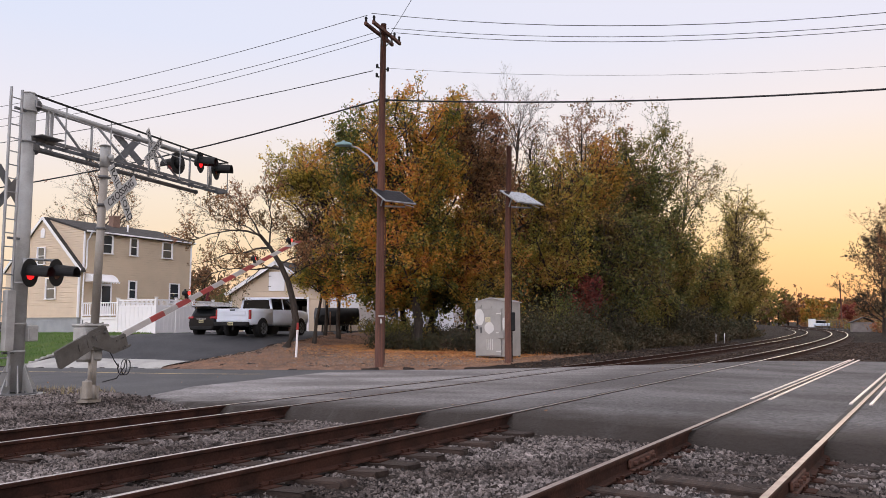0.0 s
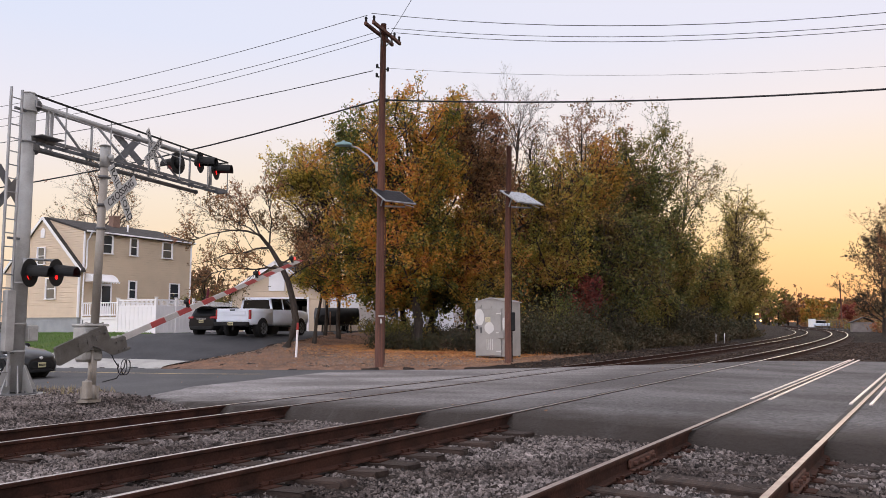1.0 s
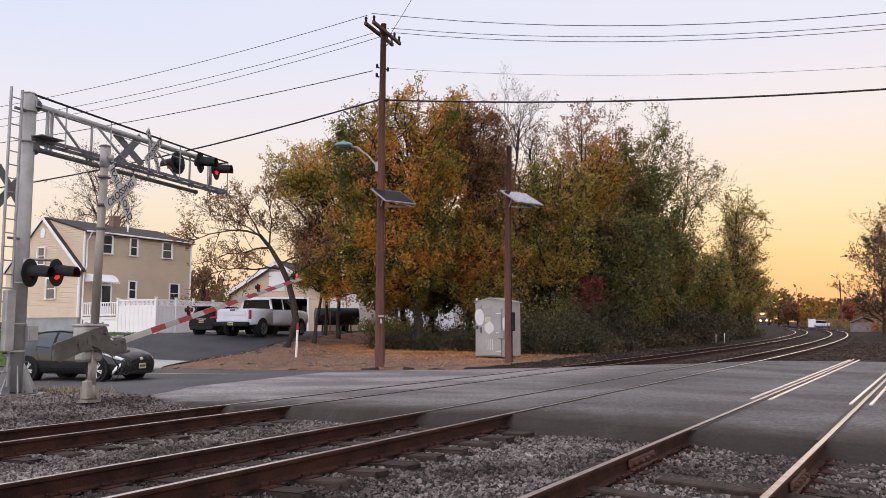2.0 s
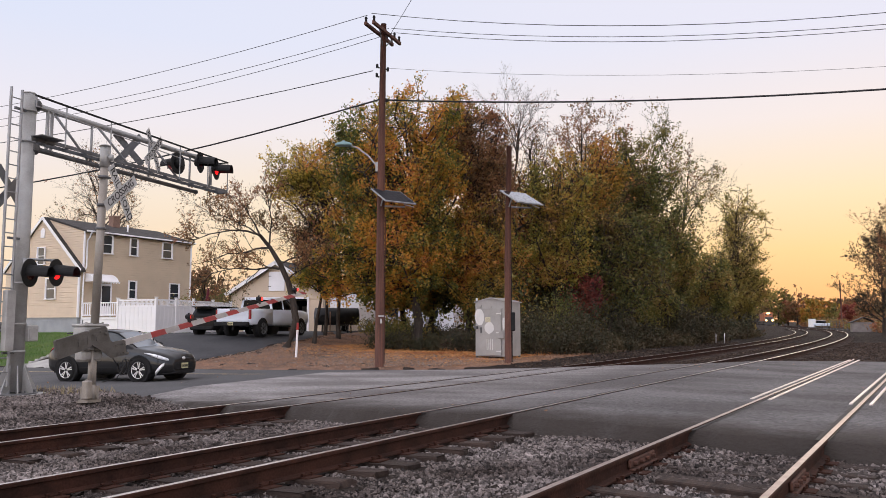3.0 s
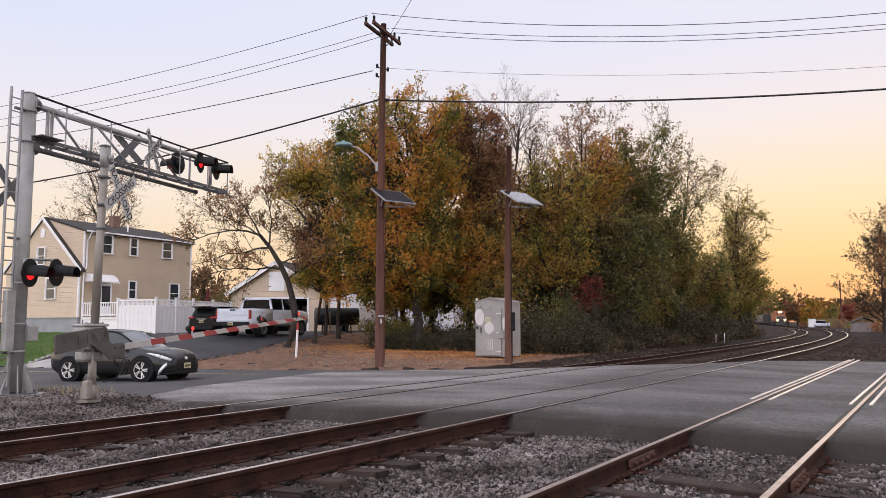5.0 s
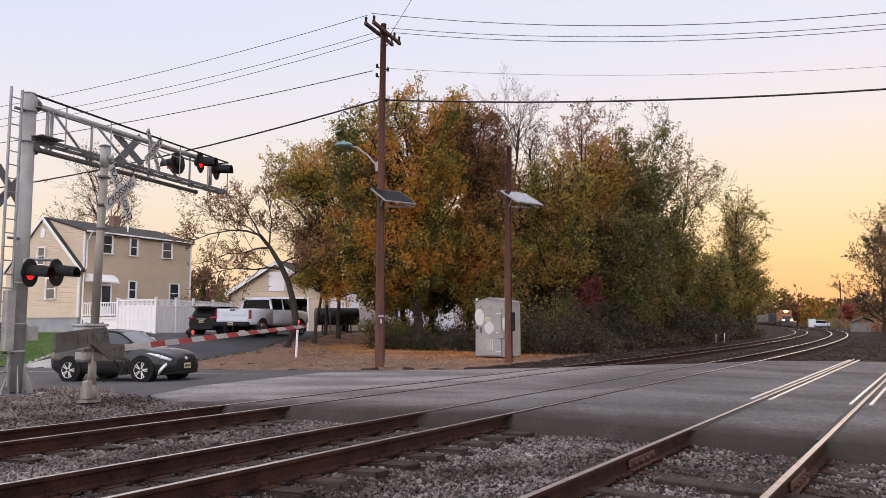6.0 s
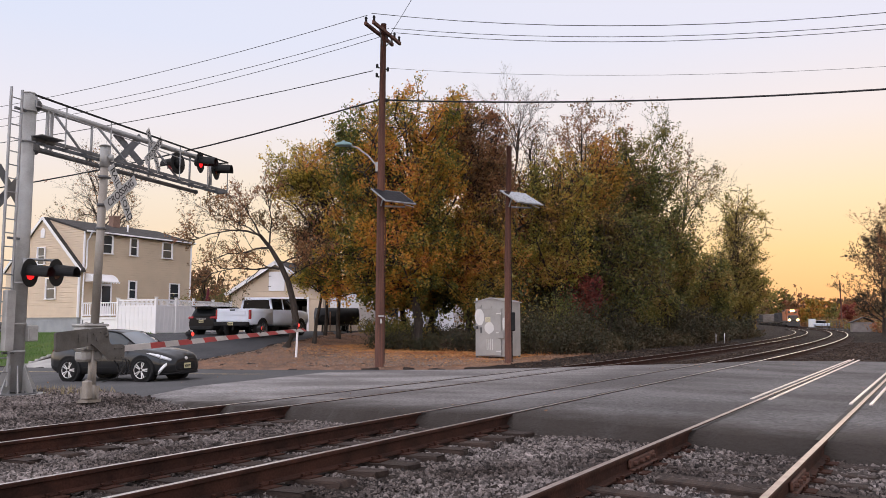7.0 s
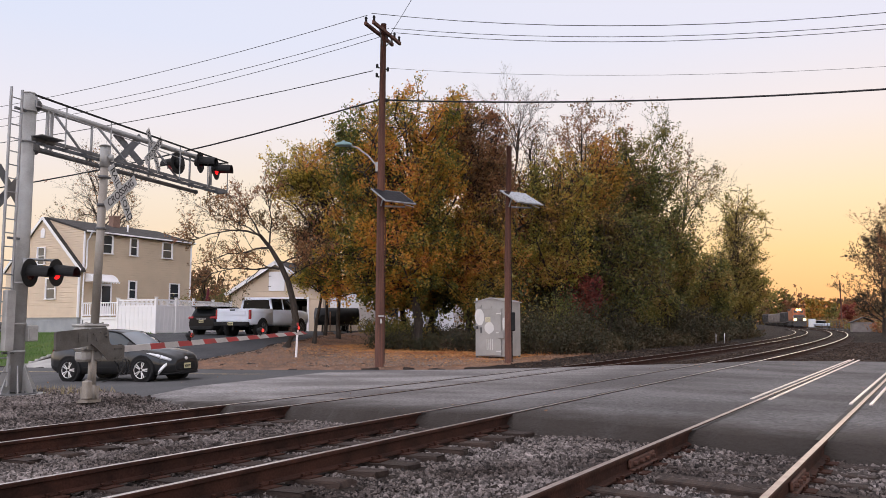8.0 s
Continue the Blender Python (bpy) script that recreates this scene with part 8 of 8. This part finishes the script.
rocks("ballast_stones", 225000, (1.5, 10.9, -0.5, 19.0), 0.0105, 0.024, M["ballast"], "loose grey crushed stone ballast between rails", 5, keep_near)


def keep_far(x, y, rng):
    ac = across(x, y)
    fx = np.interp(y, [-60, -8, 2.9, 9.6, 18.5, 60], [40, 33.5, 29.6, 24.3, 21.5, 12.0])
    return (x > fx + 0.2) & (ac > -2.0) & (ac < 13.2) & (np.abs(ac[:, None] - RAIL_YS[2:]).min(1) > 0.1)


M["dark_ballast"] = mat("brown_ballast_stone", (0.085, 0.062, 0.05), (0.042, 0.029, 0.022), 0.7, 0.9, bump=0.3, bscale=60, grain=0.3, island=0.6, spec=0.15)
rocks("far_ballast_stones", 36000, (24, 62, -2.0, 18), 0.022, 0.042, M["dark_ballast"], "grey stone ballast beyond the crossing", 6, keep_far)


def scatter(name, n, area, size, material, label, seed, keep, flat=0.25, lift=0.03):
    rng = np.random.default_rng(seed)
    P = np.stack([rng.uniform(area[0], area[1], n), rng.uniform(area[2], area[3], n)], 1)
    P = P[keep(P[:, 0], P[:, 1], rng)]
    c = np.stack([P[:, 0], P[:, 1], land(P[:, 0], P[:, 1]) + lift], -1)
    v, f = quad_leaves(np.zeros_like(c), size, rng)
    v = v.reshape(-1, 4, 3)
    v[:, :, 2] *= flat
    v += c[:, None]
    tagged(new(name, np_mesh(name, v.reshape(-1, 3), f, material)), label, "leaves", kind="stuff")


def on_bank(x, y, rng):
    lo = np.interp(x, [20, 22.5, 24, 27, 40], [15.5, 14.2, 13.4, 13.2, 13.6])
    hi = np.interp(x, [17, 20.5, 24.3, 28.2, 37.7, 42], [29, 26.3, 26.0, 26.9, 31.6, 34])
    d = x - np.interp(y, [-60, -8, 2.9, 9.6, 18.5, 60], [40, 33.5, 29.6, 24.3, 21.5, 12.0])
    return (y > lo) & (y < hi) & (d > 0.4) & (rng.random(len(x)) < np.clip((x - 20) / 5, 0.25, 1))


M["litter"] = leafy("fallen_leaves", [(0.18, 0.10, 0.065), (0.33, 0.18, 0.10), (0.44, 0.23, 0.12), (0.40, 0.29, 0.21), (0.24, 0.12, 0.08)], 0.15)
scatter("fallen_leaves", 56000, (20, 34, 13.2, 30), 0.065, M["litter"], "brown and orange fallen leaves on the bank", 7, on_bank)
M["bright_litter"] = leafy("orange_fallen_leaves", [(0.40, 0.16, 0.06), (0.62, 0.26, 0.09), (0.70, 0.36, 0.13), (0.36, 0.15, 0.07)], 0.15)
scatter("orange_leaves", 17000, (24.5, 33, 14.5, 25), 0.075, M["bright_litter"], "bright orange leaves freshly fallen under the maples", 17, lambda x, y, rng: on_bank(x, y, rng) & (rng.random(len(x)) < np.clip((x - 24.5) / 4, 0, 1)), 0.35, 0.045)
rocks("bank_gravel", 9000, (21, 30, 15, 28), 0.012, 0.028, M["pale_stone"], "pale gravel mixed with leaves on the bank", 8, lambda x, y, rng: on_bank(x, y, rng) & (x < 27.5), 0.02)
scatter("stray_leaves", 90, (9.6, 30, -2, 20), 0.055, M["litter"], "stray dry leaves blown onto the crossing", 9, lambda x, y, rng: np.hypot(x, y) > 8, 0.5, 0.225)


def on_lawn(x, y, rng):
    left = np.interp(x, [16, 18, 21, 26, 34, 42], [31.0, 33.2, 34.6, 35.6, 41, 46])
    far = x - np.interp(y, [2.9, 9.6, 18.5, 60], [29.6, 24.3, 21.5, 12.0])
    return (y > left + 0.15) & (far > 0.3) & (x < 27.2)


def grass(name, n, area, h, material, label, seed, keep):
    rng = np.random.default_rng(seed)
    P = np.stack([rng.uniform(area[0], area[1], n), rng.uniform(area[2], area[3], n)], 1)
    P = P[keep(P[:, 0], P[:, 1], rng)]
    n = len(P)
    z = land(P[:, 0], P[:, 1])
    a = rng.uniform(0, 6.28, n)
    hh = h * rng.uniform(0.5, 1.3, n)
    base = np.stack([P[:, 0], P[:, 1], z], -1)
    d = np.stack([np.cos(a), np.sin(a), 0 * a], -1) * (0.12 * hh)[:, None]
    tip = base + np.stack([rng.normal(0, 0.35, n) * hh, rng.normal(0, 0.35, n) * hh, hh], -1)
    v = np.stack([base - d, base + d, tip], 1).reshape(-1, 3)
    tagged(new(name, np_mesh(name, v, np.arange(3 * n).reshape(n, 3), material)), label, "grass", kind="stuff")


M["grass_blade"] = leafy("grass_blades", [(0.07, 0.14, 0.025), (0.10, 0.19, 0.035), (0.15, 0.21, 0.05)], 0.3)
M["dry_grass"] = leafy("dry_grass_blades", [(0.22, 0.18, 0.10), (0.32, 0.26, 0.16), (0.16, 0.14, 0.07)], 0.3)
grass("lawn_blades", 40000, (14, 27.2, 33, 52), 0.12, M["grass_blade"], "short green lawn grass blades", 11, on_lawn)
grass("dry_weeds", 350, (8.6, 10.8, 15.6, 19.5), 0.13, M["dry_grass"], "dry tufted weeds round the mast footing", 12, lambda x, y, rng: (np.hypot(x - 9.14, y - 17.17) > 0.6) & (x > 9.3))
kb = thing("kerb_edging", pose(0, 0, 0), "pale stone edging between lawn and drive", "kerb", kind="structure")
for i in range(20):
    x = 17.0 + i * 0.36
    dx, dy = 0.36, drive_left(x + 0.36) - drive_left(x)
    bm = B()
    box(bm, (0, 0, 0), (math.hypot(dx, dy) - 0.02, 0.16, 0.2), bevel=0.02)
    st = part("stone", bm, M["concrete"], kb)
    st.matrix_local = pose(x + dx / 2, drive_left(x + dx / 2) + 0.12, land_z(x, drive_left(x)) + 0.03, 0, 0, math.degrees(math.atan2(dy, dx)) + (i % 3 - 1) * 2)


# the lamps change over at these times; the left-hand lamps are lit first
SWITCH = (0.45, 1.05, 1.65, 2.22, 2.82, 3.4, 3.98, 4.58, 5.17, 5.77, 6.37, 6.97, 7.57)
# the gate arm's angle above level, degrees
GATE = ((0.0, 19.07), (0.5, 17.05), (1.0, 15.1), (1.5, 13.21), (1.7, 12.45), (2.8, 8.9), (3.0, 8.3), (3.5, 6.84), (4.0, 5.5), (4.5, 4.22), (4.7, 3.8), (5.3, 2.4), (5.8, 1.6), (6.5, 1.0), (7.0, 0.65), (8.0, 0.05))
# how far the car's middle still has to go to its halt, metres
TO_GO = ((0.0, 9.7), (0.5, 7.6), (1.0, 5.5), (1.2, 4.6), (1.5, 3.43), (1.7, 2.65), (2.0, 1.62), (2.4, 0.64), (2.8, 0.2), (3.0, 0.09), (3.3, 0.02), (3.6, 0.0), (8.0, 0.0))
CAR_STOP, CAR_YAW = Vector((14.64, 21.2, 0)), -75.0


def motions():
    rows = []
    for t, a in GATE:
        rows.append((t, pose(PIVOT[0] - 0.354, PIVOT[1], PIVOT[2], 0, -a, 0) @ Matrix.Translation((0.354, 0, 0))))
    walk(GATE_ARM, rows)
    for lens, side, at in LENSES:
        lit = side == "L"
        ang = 0.0 if lit else 180.0
        rows = [(0.0, pose(*at, 0, 0, ang))]
        for t in SWITCH:
            rows.append((t - 0.067, pose(*at, 0, 0, ang)))
            rows.append((t - 0.033, pose(*at, 0, 0, ang + 60)))
            rows.append((t, pose(*at, 0, 0, ang + 120)))
            rows.append((t + 0.033, pose(*at, 0, 0, ang + 180)))
            ang += 180.0
        rows.append((8.0, pose(*at, 0, 0, ang)))
        walk(lens, rows)
    ts, gs = [r[0] for r in TO_GO], [r[1] for r in TO_GO]
    times = [i * 0.1 for i in range(37)] + [8.0]
    c, s = math.cos(radians(CAR_YAW)), math.sin(radians(CAR_YAW))
    rows, spin = [], []
    for t in times:
        g = float(np.interp(t, ts, gs))
        p = CAR_STOP - Vector((c, s, 0)) * g
        zf, zr = road_z(p.y + 1.32 * s) - 0.035, road_z(p.y - 1.32 * s) - 0.035
        rows.append((t, Matrix.Translation((p.x, p.y, (zf + zr) / 2)) @ pose(0, 0, 0, 0, 0, CAR_YAW) @ pose(0, 0, 0, 0, -math.degrees(math.atan2(zf - zr, 2.64)), 0)))
        spin.append((t, math.degrees(-g / 0.34)))
    walk(CAR, rows)
    for w in CAR_WHEELS:
        at = w.location.copy()
        walk(w, [(t, pose(*at, 0, a, 0)) for t, a in spin])
    for ob, back in TRAIN:
        rows = []
        for k in range(9):
            s1 = 334 - k * 16.2 + back
            p, a = along(s1, 5.9)
            q, b = along(s1 + 16.0, 5.9)
            d = p - q
            rows.append((float(k), pose(p.x, p.y, -0.01, 0, 0, math.degrees(math.atan2(d.y, d.x)))))
        walk(ob, rows)


motions()
